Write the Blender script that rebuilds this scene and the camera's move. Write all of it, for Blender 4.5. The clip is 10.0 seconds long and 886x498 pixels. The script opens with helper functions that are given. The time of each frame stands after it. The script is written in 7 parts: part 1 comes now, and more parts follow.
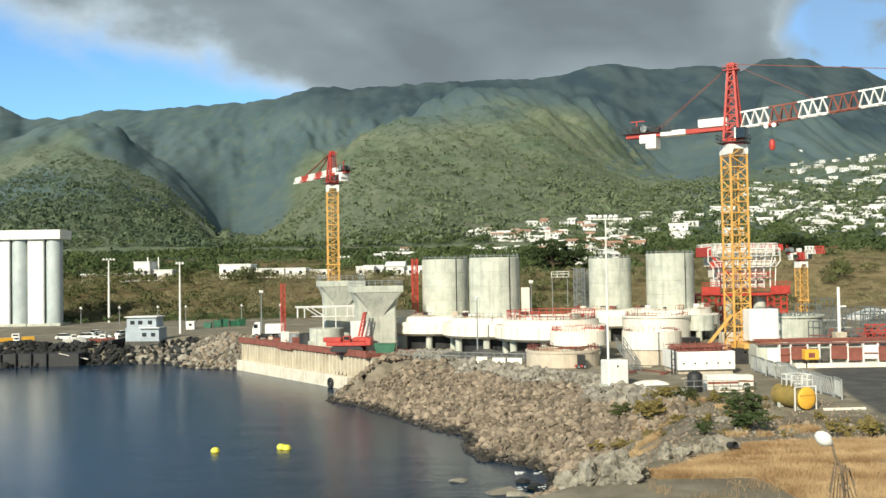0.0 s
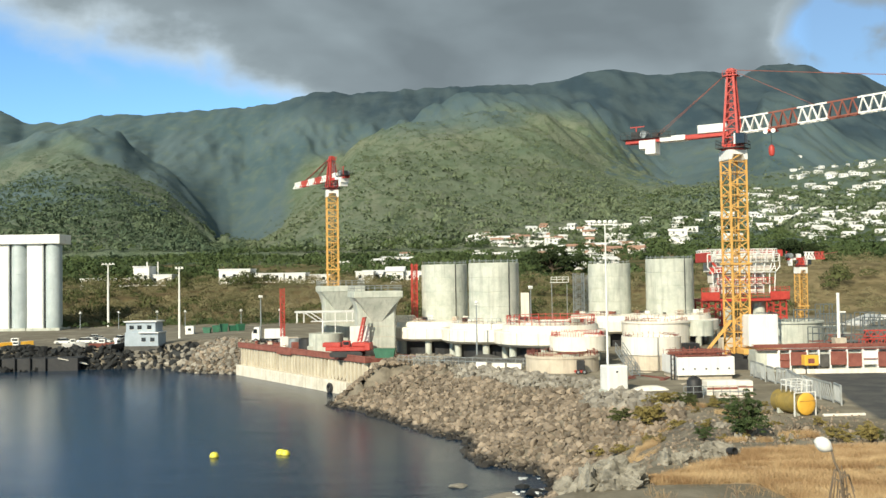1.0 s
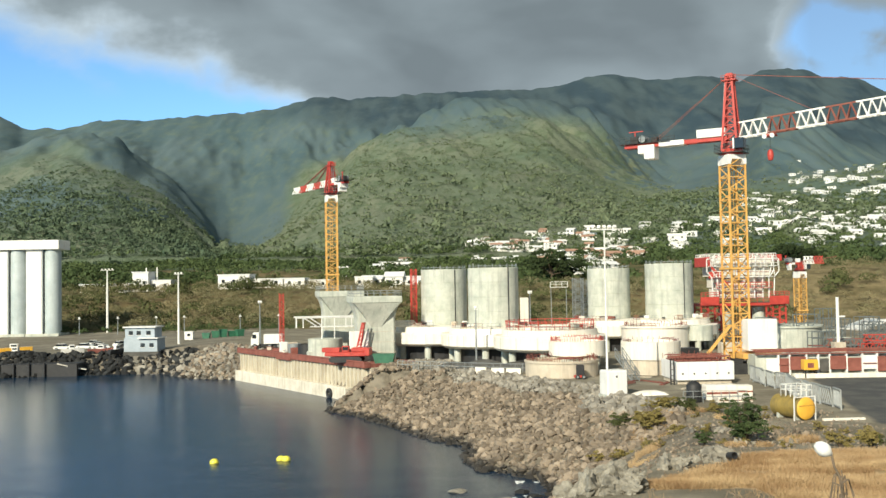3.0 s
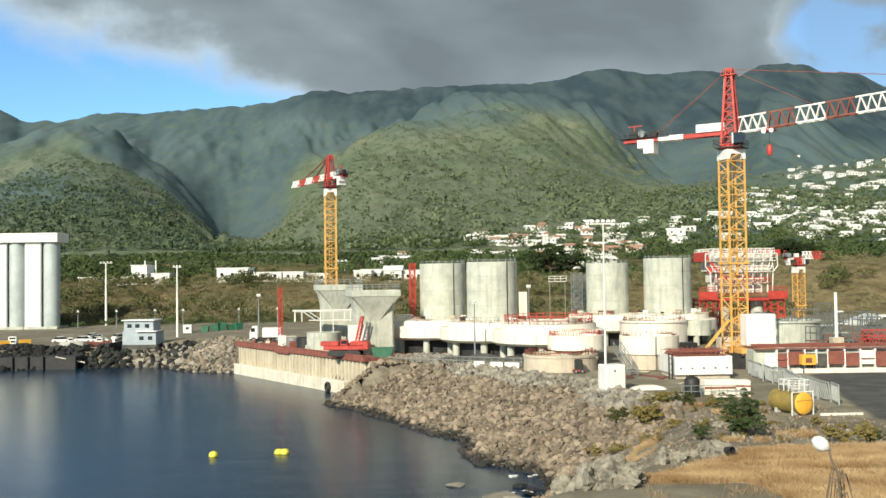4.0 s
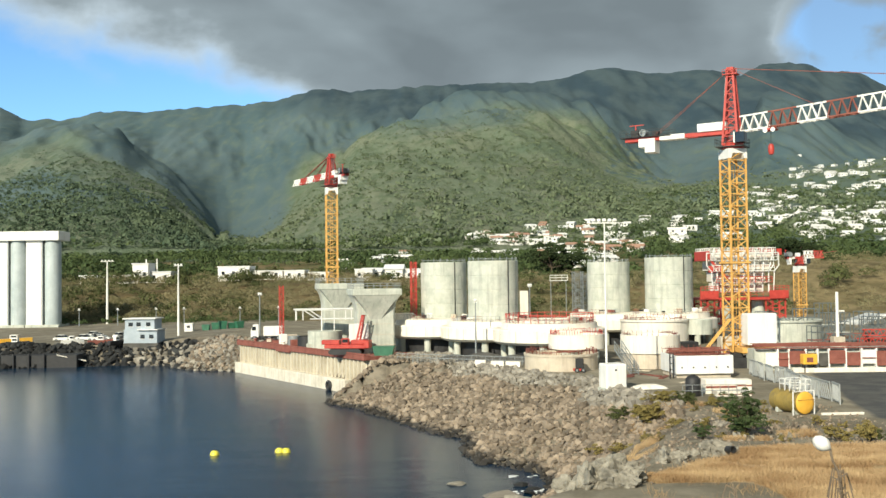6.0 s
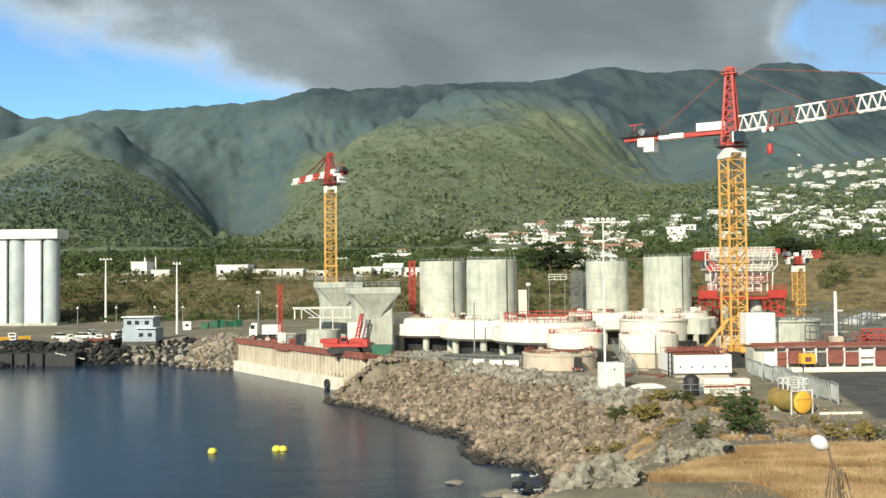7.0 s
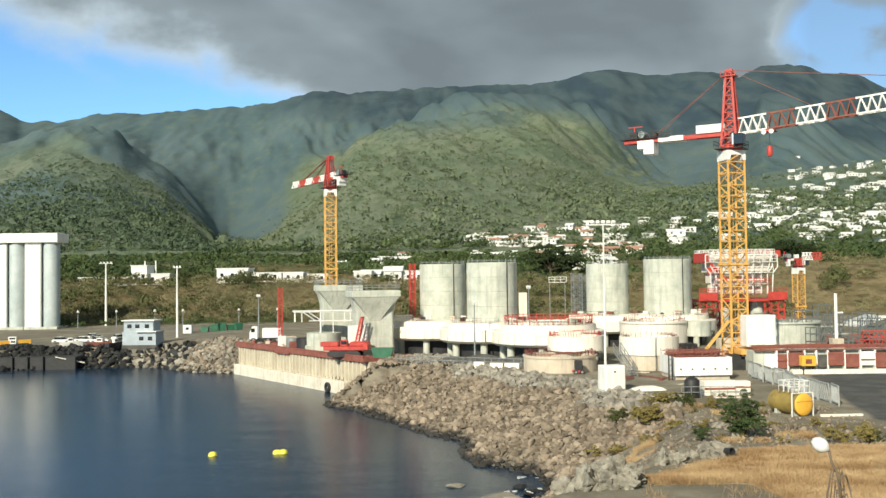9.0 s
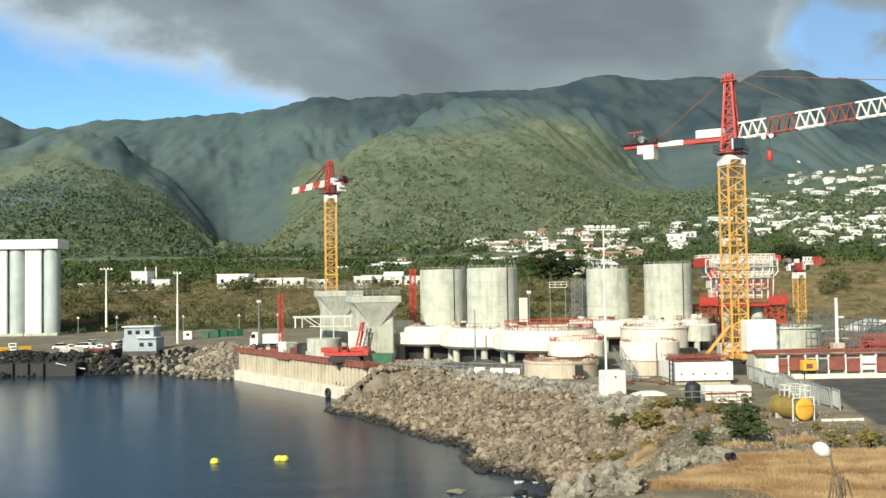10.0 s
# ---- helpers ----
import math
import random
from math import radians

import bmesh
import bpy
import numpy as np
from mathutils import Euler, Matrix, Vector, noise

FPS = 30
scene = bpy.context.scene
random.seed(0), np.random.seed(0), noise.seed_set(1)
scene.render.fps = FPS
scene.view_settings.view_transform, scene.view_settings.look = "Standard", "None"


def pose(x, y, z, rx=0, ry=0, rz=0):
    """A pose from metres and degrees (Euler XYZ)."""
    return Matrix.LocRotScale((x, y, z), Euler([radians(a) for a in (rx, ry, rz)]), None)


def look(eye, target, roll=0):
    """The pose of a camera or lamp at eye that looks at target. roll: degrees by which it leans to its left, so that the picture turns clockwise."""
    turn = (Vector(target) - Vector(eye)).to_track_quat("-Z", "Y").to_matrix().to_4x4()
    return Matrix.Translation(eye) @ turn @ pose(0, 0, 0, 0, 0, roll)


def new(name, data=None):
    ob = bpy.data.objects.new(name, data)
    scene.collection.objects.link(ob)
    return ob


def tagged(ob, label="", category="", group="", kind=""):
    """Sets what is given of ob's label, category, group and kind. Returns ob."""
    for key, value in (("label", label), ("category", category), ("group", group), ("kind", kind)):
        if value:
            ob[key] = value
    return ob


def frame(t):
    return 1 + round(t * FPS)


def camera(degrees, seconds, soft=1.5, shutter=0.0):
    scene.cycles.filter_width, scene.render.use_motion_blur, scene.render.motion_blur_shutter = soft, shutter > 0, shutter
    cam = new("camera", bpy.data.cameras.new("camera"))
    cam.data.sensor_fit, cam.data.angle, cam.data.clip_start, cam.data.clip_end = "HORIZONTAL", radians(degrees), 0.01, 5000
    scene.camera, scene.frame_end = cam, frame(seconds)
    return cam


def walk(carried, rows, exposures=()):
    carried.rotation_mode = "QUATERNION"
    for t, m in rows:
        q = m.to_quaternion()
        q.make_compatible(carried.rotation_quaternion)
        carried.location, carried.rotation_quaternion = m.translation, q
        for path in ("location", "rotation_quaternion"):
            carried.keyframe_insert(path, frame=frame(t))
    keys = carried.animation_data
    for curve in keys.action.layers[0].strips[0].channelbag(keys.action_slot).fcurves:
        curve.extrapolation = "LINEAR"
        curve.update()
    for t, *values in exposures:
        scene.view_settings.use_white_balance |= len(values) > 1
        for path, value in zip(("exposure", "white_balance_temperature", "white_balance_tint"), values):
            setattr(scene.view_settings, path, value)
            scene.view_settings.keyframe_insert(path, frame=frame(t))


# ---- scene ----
cam = camera(48.0, 10.0)
EYE = (0.0, 0.0, 18.0)
# seconds, pitch, roll, yaw: held by hand, so that it turns a little and stays in its place
TURNS = [
    (0.0, 1.507, 0.959, 0.049), (0.5, 1.435, 0.889, 0.029), (1.0, 1.802, 0.881, 0.020), (1.5, 2.024, 1.038, -0.017),
    (2.0, 1.888, 0.935, -0.052), (2.5, 2.154, 1.020, 0.015), (4.0, 1.746, 0.802, -0.093), (4.5, 1.600, 0.800, 0.000),
    (5.0, 1.581, 0.722, 0.001), (5.5, 1.701, 0.754, -0.003), (7.0, 1.617, 0.605, -0.104), (7.5, 1.627, 0.631, -0.109),
    (8.0, 1.689, 0.655, -0.135), (8.5, 1.800, 0.681, -0.120), (9.0, 1.782, 0.740, -0.094), (9.5, 2.075, 0.882, -0.060),
    (10.0, 2.092, 0.871, -0.074)]
walk(cam, [(t, pose(*EYE, 90 + p, r, y)) for t, p, r, y in TURNS])

# ---- light ----
SUN_EL, SUN_AZ = 29.0, 207.0   # degrees above the horizon; degrees clockwise from +y: low, behind the camera and to its left
sun_way = Vector((math.sin(radians(SUN_AZ)) * math.cos(radians(SUN_EL)), math.cos(radians(SUN_AZ)) * math.cos(radians(SUN_EL)), math.sin(radians(SUN_EL))))
sun = new("sun", bpy.data.lights.new("sun", "SUN"))
sun.data.energy, sun.data.angle, sun.data.color = 4.1, radians(0.5), (1.0, 0.92, 0.73)
sun.matrix_world = look(sun_way * 100, (0, 0, 0))


def links(tree):
    """A short way to make and join nodes: N(type, inputs by name or number, settings)."""
    def N(kind, ins=None, **sets):
        node = tree.nodes.new(kind)
        if "operation" in sets:
            node.operation, node.use_clamp = sets["operation"], sets.get("use_clamp", False)
        if "data_type" in sets:
            node.data_type = sets["data_type"]
        if "interpolation_type" in sets:
            node.interpolation_type = sets["interpolation_type"]
        if "attribute_name" in sets:
            node.attribute_name = sets["attribute_name"]
        for key, value in (ins or {}).items():
            if isinstance(value, bpy.types.NodeSocket):
                tree.links.new(value, node.inputs[key])
            else:
                node.inputs[key].default_value = value
        return node
    def M(op, a, b=0.0, c=0.0, clamp=False):
        return N("ShaderNodeMath", {0: a, 1: b, 2: c}, operation=op, use_clamp=clamp).outputs[0]
    return N, M


def sky():
    world = bpy.data.worlds.new("sky")
    scene.world = world
    world.use_nodes = True
    tree = world.node_tree
    tree.nodes.clear()
    N, M = links(tree)
    air = N("ShaderNodeTexSky")
    air.sky_type, air.sun_disc = "NISHITA", False
    air.sun_elevation, air.sun_rotation = radians(SUN_EL), radians(SUN_AZ)
    air.air_density, air.dust_density, air.ozone_density = 1.0, 0.0, 3.6
    way = N("ShaderNodeTexCoord").outputs["Generated"]
    xyz = N("ShaderNodeSeparateXYZ", {0: way}).outputs
    depth = M("ADD", M("ABSOLUTE", xyz[1]), 0.02)
    u, v = M("DIVIDE", xyz[0], depth), M("DIVIDE", xyz[2], depth)
    big = N("ShaderNodeTexNoise", {"Vector": way, "Scale": 7.0, "Detail": 7.0, "Roughness": 0.55, "Distortion": 0.2}).outputs[0]
    flat = N("ShaderNodeMapping", {0: way, "Scale": (1.0, 1.0, 2.2)}).outputs[0]
    fine = N("ShaderNodeTexNoise", {"Vector": flat, "Scale": 11.0, "Detail": 4.0, "Roughness": 0.5}).outputs[0]
    # the deck's lower rim on the left, its rim on the right, and the next bank beyond
    rim_a = M("SUBTRACT", 0.186, M("MULTIPLY", M("ADD", u, 0.139), 0.27))
    rim_b = M("SUBTRACT", 0.186, M("MULTIPLY", M("ADD", u, 0.139), 1.2))
    left = M("SUBTRACT", v, M("MINIMUM", rim_a, rim_b))
    right = M("ADD", M("SUBTRACT", 0.362, u), M("MULTIPLY", M("SUBTRACT", v, 0.235), 0.2))
    bank = M("ADD", M("SUBTRACT", v, 0.268), M("MULTIPLY", M("SUBTRACT", u, 0.395), 0.4))
    body = M("MAXIMUM", M("MINIMUM", left, right), bank)
    puff = N("ShaderNodeTexNoise", {"Vector": way, "Scale": 17.0, "Detail": 5.0, "Roughness": 0.5, "Distortion": 0.3}).outputs[0]
    ragged = M("ADD", body, M("MULTIPLY", M("SUBTRACT", big, 0.5), 0.07))
    ragged = M("ADD", ragged, M("ADD", M("MULTIPLY", M("SUBTRACT", fine, 0.5), 0.05), M("MULTIPLY", M("SUBTRACT", puff, 0.5), 0.05)))
    mask = N("ShaderNodeMapRange", {0: ragged, 1: -0.028, 2: 0.028}, interpolation_type="SMOOTHSTEP").outputs[0]
    # thin veil and small puffs beside the deck
    wisp = N("ShaderNodeMapRange", {0: M("ADD", M("MULTIPLY", fine, 0.5), M("MULTIPLY", puff, 0.5)), 1: 0.50, 2: 0.66}, interpolation_type="SMOOTHSTEP").outputs[0]
    wisp = M("MULTIPLY", wisp, N("ShaderNodeMapRange", {0: v, 1: 0.185, 2: 0.235}).outputs[0])
    veil = N("ShaderNodeMapRange", {0: u, 1: 0.30, 2: 0.37}).outputs[0]
    mask = M("MAXIMUM", mask, M("ADD", M("MULTIPLY", wisp, 0.40), M("MULTIPLY", veil, M("ADD", 0.50, M("MULTIPLY", wisp, 0.3)))), 0, True)
    # broad soft folds of the deck, paler at its rims
    soft_way = N("ShaderNodeMapping", {0: way, "Scale": (1.0, 1.0, 1.9), "Rotation": (0.0, 0.25, 0.0)}).outputs[0]
    fold = N("ShaderNodeTexNoise", {"Vector": soft_way, "Scale": 5.0, "Detail": 3.0, "Roughness": 0.42, "Distortion": 0.5}).outputs[0]
    deep = N("ShaderNodeMapRange", {0: ragged, 1: -0.01, 2: 0.055}, interpolation_type="SMOOTHSTEP").outputs[0]
    low = N("ShaderNodeMapRange", {0: v, 1: 0.27, 2: 0.19}).outputs[0]
    tone = M("ADD", M("MULTIPLY", M("SUBTRACT", fold, 0.5), 2.1), M("MULTIPLY", M("SUBTRACT", fine, 0.5), 0.55))
    tone = M("SUBTRACT", tone, M("MULTIPLY", low, 0.12))
    shade = M("ADD", M("MULTIPLY", deep, 0.72), tone, 0.0, True)
    shade = M("MAXIMUM", shade, M("MULTIPLY", veil, 0.5))
    ramp = N("ShaderNodeValToRGB", {0: shade})
    ramp.color_ramp.elements[0].color = (0.40, 0.48, 0.53, 1)
    ramp.color_ramp.elements[1].color = (0.140, 0.172, 0.188, 1)
    mid = ramp.color_ramp.elements.new(0.45)
    mid.color = (0.215, 0.262, 0.285, 1)
    clean = N("ShaderNodeMix", {0: 1.0, 6: air.outputs[0], 7: (0.72, 0.96, 1.10, 1)}, data_type="RGBA")
    clean.blend_type = "MULTIPLY"
    clear = N("ShaderNodeBackground", {0: clean.outputs[2], 1: SKY})
    cloud = N("ShaderNodeBackground", {0: ramp.outputs[0], 1: 1.0})
    mix = N("ShaderNodeMixShader", {0: mask, 1: clear.outputs[0], 2: cloud.outputs[0]})
    N("ShaderNodeOutputWorld", {0: mix.outputs[0]})


SKY = 0.115
scene.view_settings.exposure = 0.52
sky()

# ---- materials ----


def mat(name, a, b, scale=1.0, rough=0.8, bump=0.2, metal=0.0, fine=None, stain=None, spread=0.0, lo=0.35, hi=0.65, wet=False):
    """Two tones by a broad noise, grain by a fine one, streaks of a stain down the faces, a spread from piece to piece."""
    m = bpy.data.materials.new(name)
    m.use_nodes = True
    tree = m.node_tree
    N, M = links(tree)
    shader = tree.nodes["Principled BSDF"]
    at = N("ShaderNodeNewGeometry").outputs["Position"]
    broad = N("ShaderNodeTexNoise", {"Vector": at, "Scale": scale, "Detail": 5.0, "Roughness": 0.6}).outputs[0]
    grain = N("ShaderNodeTexNoise", {"Vector": at, "Scale": fine or scale * 9, "Detail": 4.0, "Roughness": 0.7}).outputs[0]
    t = N("ShaderNodeMapRange", {0: M("ADD", M("MULTIPLY", broad, 0.7), M("MULTIPLY", grain, 0.3)), 1: lo, 2: hi}).outputs[0]
    mix = N("ShaderNodeMix", {0: t, 6: (*a, 1), 7: (*b, 1)}, data_type="RGBA").outputs[2]
    if stain:
        thin = N("ShaderNodeMapping", {0: at, "Scale": (1.3, 1.3, 0.10)}).outputs[0]
        streak = N("ShaderNodeTexNoise", {"Vector": thin, "Scale": 1.2, "Detail": 5.0, "Roughness": 0.65}).outputs[0]
        s = N("ShaderNodeMapRange", {0: streak, 1: 0.5, 2: 0.72}).outputs[0]
        mix = N("ShaderNodeMix", {0: M("MULTIPLY", s, 0.75), 6: mix, 7: (*stain, 1)}, data_type="RGBA").outputs[2]
    if wet:   # stones at the waterline are wet and dark
        high = M("ADD", N("ShaderNodeSeparateXYZ", {0: at}).outputs[2], M("MULTIPLY", M("SUBTRACT", broad, 0.5), 1.6))
        damp = N("ShaderNodeMapRange", {0: high, 1: 0.75, 2: 0.35}).outputs[0]
        mix = N("ShaderNodeMix", {0: damp, 6: mix, 7: (0.035, 0.032, 0.028, 1)}, data_type="RGBA").outputs[2]
    if spread:
        r = M("ADD", N("ShaderNodeObjectInfo").outputs["Random"], N("ShaderNodeNewGeometry").outputs["Random Per Island"])
        r = M("FRACT", r)
        mix = N("ShaderNodeHueSaturation", {"Value": M("ADD", M("MULTIPLY", r, 2 * spread), 1 - spread), "Color": mix}).outputs[0]
    tree.links.new(mix, shader.inputs["Base Color"])
    shader.inputs["Roughness"].default_value = rough
    shader.inputs["Metallic"].default_value = metal
    if bump:
        b = N("ShaderNodeBump", {"Strength": bump, "Distance": 0.05, "Height": grain}).outputs[0]
        tree.links.new(b, shader.inputs["Normal"])
    return m


CONCRETE = mat("concrete", (0.39, 0.42, 0.365), (0.60, 0.61, 0.535), 0.55, 0.85, 0.15, fine=5, stain=(0.27, 0.28, 0.25))
CONCRETE_LIGHT = mat("pale_concrete", (0.72, 0.68, 0.60), (0.84, 0.80, 0.71), 0.4, 0.8, 0.1, fine=6, stain=(0.55, 0.50, 0.42))
PLINTH = mat("stained_concrete", (0.56, 0.52, 0.43), (0.76, 0.72, 0.62), 0.5, 0.85, 0.2, fine=4, stain=(0.36, 0.30, 0.21))
CONCRETE_TAN = mat("tan_concrete", (0.47, 0.41, 0.32), (0.62, 0.55, 0.44), 0.6, 0.85, 0.15, fine=6, stain=(0.36, 0.30, 0.24))
WHITE = mat("white_paint", (0.74, 0.74, 0.71), (0.84, 0.84, 0.81), 0.5, 0.5, 0.05, stain=(0.62, 0.60, 0.55))
SILO = mat("silo_paint", (0.34, 0.40, 0.41), (0.50, 0.56, 0.565), 0.25, 0.6, 0.08, fine=3, stain=(0.36, 0.40, 0.40))
RED = mat("red_paint", (0.38, 0.035, 0.028), (0.54, 0.07, 0.05), 1.2, 0.5, 0.1)
RUST = mat("rusty_steel", (0.17, 0.052, 0.040), (0.29, 0.105, 0.078), 1.0, 0.85, 0.3)
YELLOW = mat("crane_yellow", (0.62, 0.335, 0.085), (0.76, 0.445, 0.135), 1.0, 0.5, 0.1)
TANKYELLOW = mat("tank_yellow", (0.74, 0.39, 0.04), (0.82, 0.47, 0.07), 0.9, 0.4, 0.05)
STEEL = mat("galvanised_steel", (0.22, 0.245, 0.25), (0.34, 0.365, 0.37), 2.0, 0.5, 0.1, metal=0.4)
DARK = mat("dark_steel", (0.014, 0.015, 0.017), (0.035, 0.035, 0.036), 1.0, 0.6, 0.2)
PILE = mat("sheet_pile", (0.46, 0.41, 0.31), (0.62, 0.57, 0.45), 0.5, 0.8, 0.2, stain=(0.30, 0.24, 0.17))
GREEN = mat("green_paint", (0.02, 0.10, 0.06), (0.04, 0.16, 0.09), 1.0, 0.5, 0.1)
BLUEGREY = mat("bluegrey_paint", (0.30, 0.36, 0.41), (0.42, 0.48, 0.53), 0.7, 0.7, 0.1)
GLASS = mat("dark_glass", (0.015, 0.02, 0.025), (0.03, 0.035, 0.04), 1.0, 0.1, 0.0)
ROCK = mat("basalt_riprap", (0.15, 0.12, 0.088), (0.29, 0.235, 0.175), 0.5, 0.9, 0.6, fine=7, spread=0.45, wet=True)
ROCK_PALE = mat("pale_riprap", (0.19, 0.175, 0.145), (0.31, 0.285, 0.24), 0.5, 0.9, 0.5, fine=7, spread=0.35)
# near black, to hold shade at the fishing quay; also for wet rocks
ROCK_SHADE_WET = mat("shade_wet_riprap", (0.008, 0.009, 0.010), (0.026, 0.028, 0.028), 0.3, 0.85, 0.5, fine=5, spread=0.5)
BUOY = mat("buoy_yellow", (0.80, 0.72, 0.06), (0.86, 0.80, 0.12), 2.0, 0.4, 0.05)
ROOF = mat("clay_roof", (0.30, 0.17, 0.115), (0.45, 0.28, 0.20), 0.3, 0.8, 0.1)

# ---- ground: one sheet from the headland to the mountains ----


def lattice(ix, iy, seed):
    h = (ix * 374761393 + iy * 668265263 + seed * 974711) & 0x7FFFFFFF
    h = ((h ^ (h >> 13)) * 1274126177) & 0x7FFFFFFF
    return ((h ^ (h >> 16)) & 0xFFFF) / 65535.0


def value_noise(x, y, seed):
    ix, iy = np.floor(x).astype(np.int64), np.floor(y).astype(np.int64)
    fx, fy = x - ix, y - iy
    fx, fy = fx * fx * (3 - 2 * fx), fy * fy * (3 - 2 * fy)
    a = lattice(ix, iy, seed) * (1 - fx) + lattice(ix + 1, iy, seed) * fx
    b = lattice(ix, iy + 1, seed) * (1 - fx) + lattice(ix + 1, iy + 1, seed) * fx
    return a * (1 - fy) + b * fy


def fbm(x, y, seed, octaves=4):
    total, amp, norm = 0, 1.0, 0
    for k in range(octaves):
        total, norm = total + amp * value_noise(x * 2 ** k + 17.3 * k, y * 2 ** k - 9.1 * k, seed + k), norm + amp
        amp *= 0.5
    return total / norm


def smooth(a, b, x):
    t = np.clip((x - a) / (b - a), 0, 1)
    return t * t * (3 - 2 * t)


YARD = 5.6
# the waterline round the basin
BASIN = [(-500, 214), (-94, 211), (-70, 216), (-59, 215), (-51, 202), (-39.6, 197.5), (-16.0, 160.5), (-16.7, 145), (-11.5, 138.6), (-6.3, 128),
         (-1.9, 118), (2.9, 111), (2.6, 102), (3.6, 97.5), (7.6, 94.5), (9.7, 88), (8.6, 81), (5.0, 76), (1, 66), (-8, 55), (-20, 45), (-60, 30), (-500, 10)]
SLOPES = [0.55, 0.5, 0.5, 0.5, 0.5, 9.0, 0.80, 0.42, 0.36, 0.36, 0.36, 0.36, 0.36, 0.38, 0.40, 0.5, 0.5, 0.5, 0.5, 0.5, 0.5, 0.5, 0.5]


def shore(x, y):
    """The height that the shore's slope gives, negative in the basin, and the way to the waterline."""
    best, rise = np.full(x.shape, 1e9), np.zeros(x.shape)
    inside = np.zeros(x.shape, bool)
    for k, (ax, ay) in enumerate(BASIN):
        bx, by = BASIN[(k + 1) % len(BASIN)]
        if k < len(SLOPES):
            dx, dy = bx - ax, by - ay
            t = np.clip(((x - ax) * dx + (y - ay) * dy) / (dx * dx + dy * dy), 0, 1)
            d = np.hypot(x - ax - t * dx, y - ay - t * dy)
            if k == len(BASIN) - 1:
                d = d + 1e6
            rise = np.where(d < best, SLOPES[k], rise)
            best = np.minimum(best, d)
        cross = ((ay > y) != (by > y)) & (x < (bx - ax) * (y - ay) / (by - ay + 1e-12) + ax)
        inside ^= cross
    return np.where(inside, -best * np.minimum(rise, 0.6), best * rise), np.where(inside, -best, best)


# crests: tangents right of the view's middle and above the eye, with the way to their foot and crest
RANGES = [
    (2000, 3900, 1.15, [(-0.559, 0.179), (-0.445, 0.1785), (-0.422, 0.1656), (-0.371, 0.1649), (-0.342, 0.1731), (-0.302, 0.1708), (-0.239, 0.1757), (-0.165, 0.1804), (-0.131, 0.1913), (-0.108, 0.1927), (-0.091, 0.1896), (-0.045, 0.193), (0.04, 0.1953), (0.103, 0.1984), (0.126, 0.2027), (0.155, 0.2092), (0.172, 0.2118), (0.2, 0.2062), (0.24, 0.2051), (0.275, 0.2075), (0.303, 0.2025), (0.326, 0.2125), (0.349, 0.2139), (0.372, 0.2119), (0.389, 0.2042), (0.423, 0.2025), (0.45, 0.1878), (0.559, 0.1691)]),
    (1500, 2750, 1.1, [(-0.9, 0.12), (-0.559, 0.139), (-0.445, 0.146), (-0.411, 0.152), (-0.36, 0.1545), (-0.32, 0.145), (-0.275, 0.113), (-0.24, 0.073), (-0.219, 0.036), (-0.206, 0.0)]),
    (780, 1750, 1.05, [(-0.9, 0.085), (-0.559, 0.092), (-0.445, 0.099), (-0.411, 0.115), (-0.377, 0.123), (-0.33, 0.119), (-0.28, 0.091), (-0.25, 0.060), (-0.237, 0.041), (-0.222, 0.0)]),
    (720, 2100, 1.15, [(-0.235, 0.0), (-0.201, 0.0341), (-0.161, 0.0592), (-0.138, 0.0845), (-0.103, 0.124), (-0.08, 0.1522), (-0.046, 0.1644), (0.0, 0.1712), (0.069, 0.1702), (0.108, 0.1611), (0.131, 0.1436), (0.159, 0.1232), (0.193, 0.1027), (0.227, 0.0908), (0.272, 0.0702), (0.35, 0.0)]),
    (1500, 2900, 1.1, [(-0.17, 0.0), (-0.126, 0.0929), (-0.08, 0.1379), (-0.046, 0.1661), (0.012, 0.1853), (0.052, 0.1934), (0.103, 0.1898), (0.149, 0.1777), (0.171, 0.1545), (0.199, 0.1169), (0.227, 0.0851), (0.27, 0.0)]),
    (1500, 3000, 1.1, [(0.18, 0.0), (0.209, 0.0797), (0.238, 0.0964), (0.267, 0.1131), (0.308, 0.1526), (0.326, 0.1867), (0.354, 0.1863), (0.382, 0.1658), (0.41, 0.1414), (0.448, 0.1237), (0.557, 0.0834)]),
    (650, 1600, 1.0, [(0.08, 0.0), (0.146, 0.0322), (0.192, 0.06), (0.227, 0.0823), (0.272, 0.0919), (0.352, 0.1056), (0.448, 0.1191), (0.558, 0.1262), (0.9, 0.12)]),
]


def straw_edge(x):
    """How far the dry grass reaches from the headland's end."""
    return np.minimum(52.0 + 1.35 * (x - 12), 63.0 + 0.05 * (x - 20))


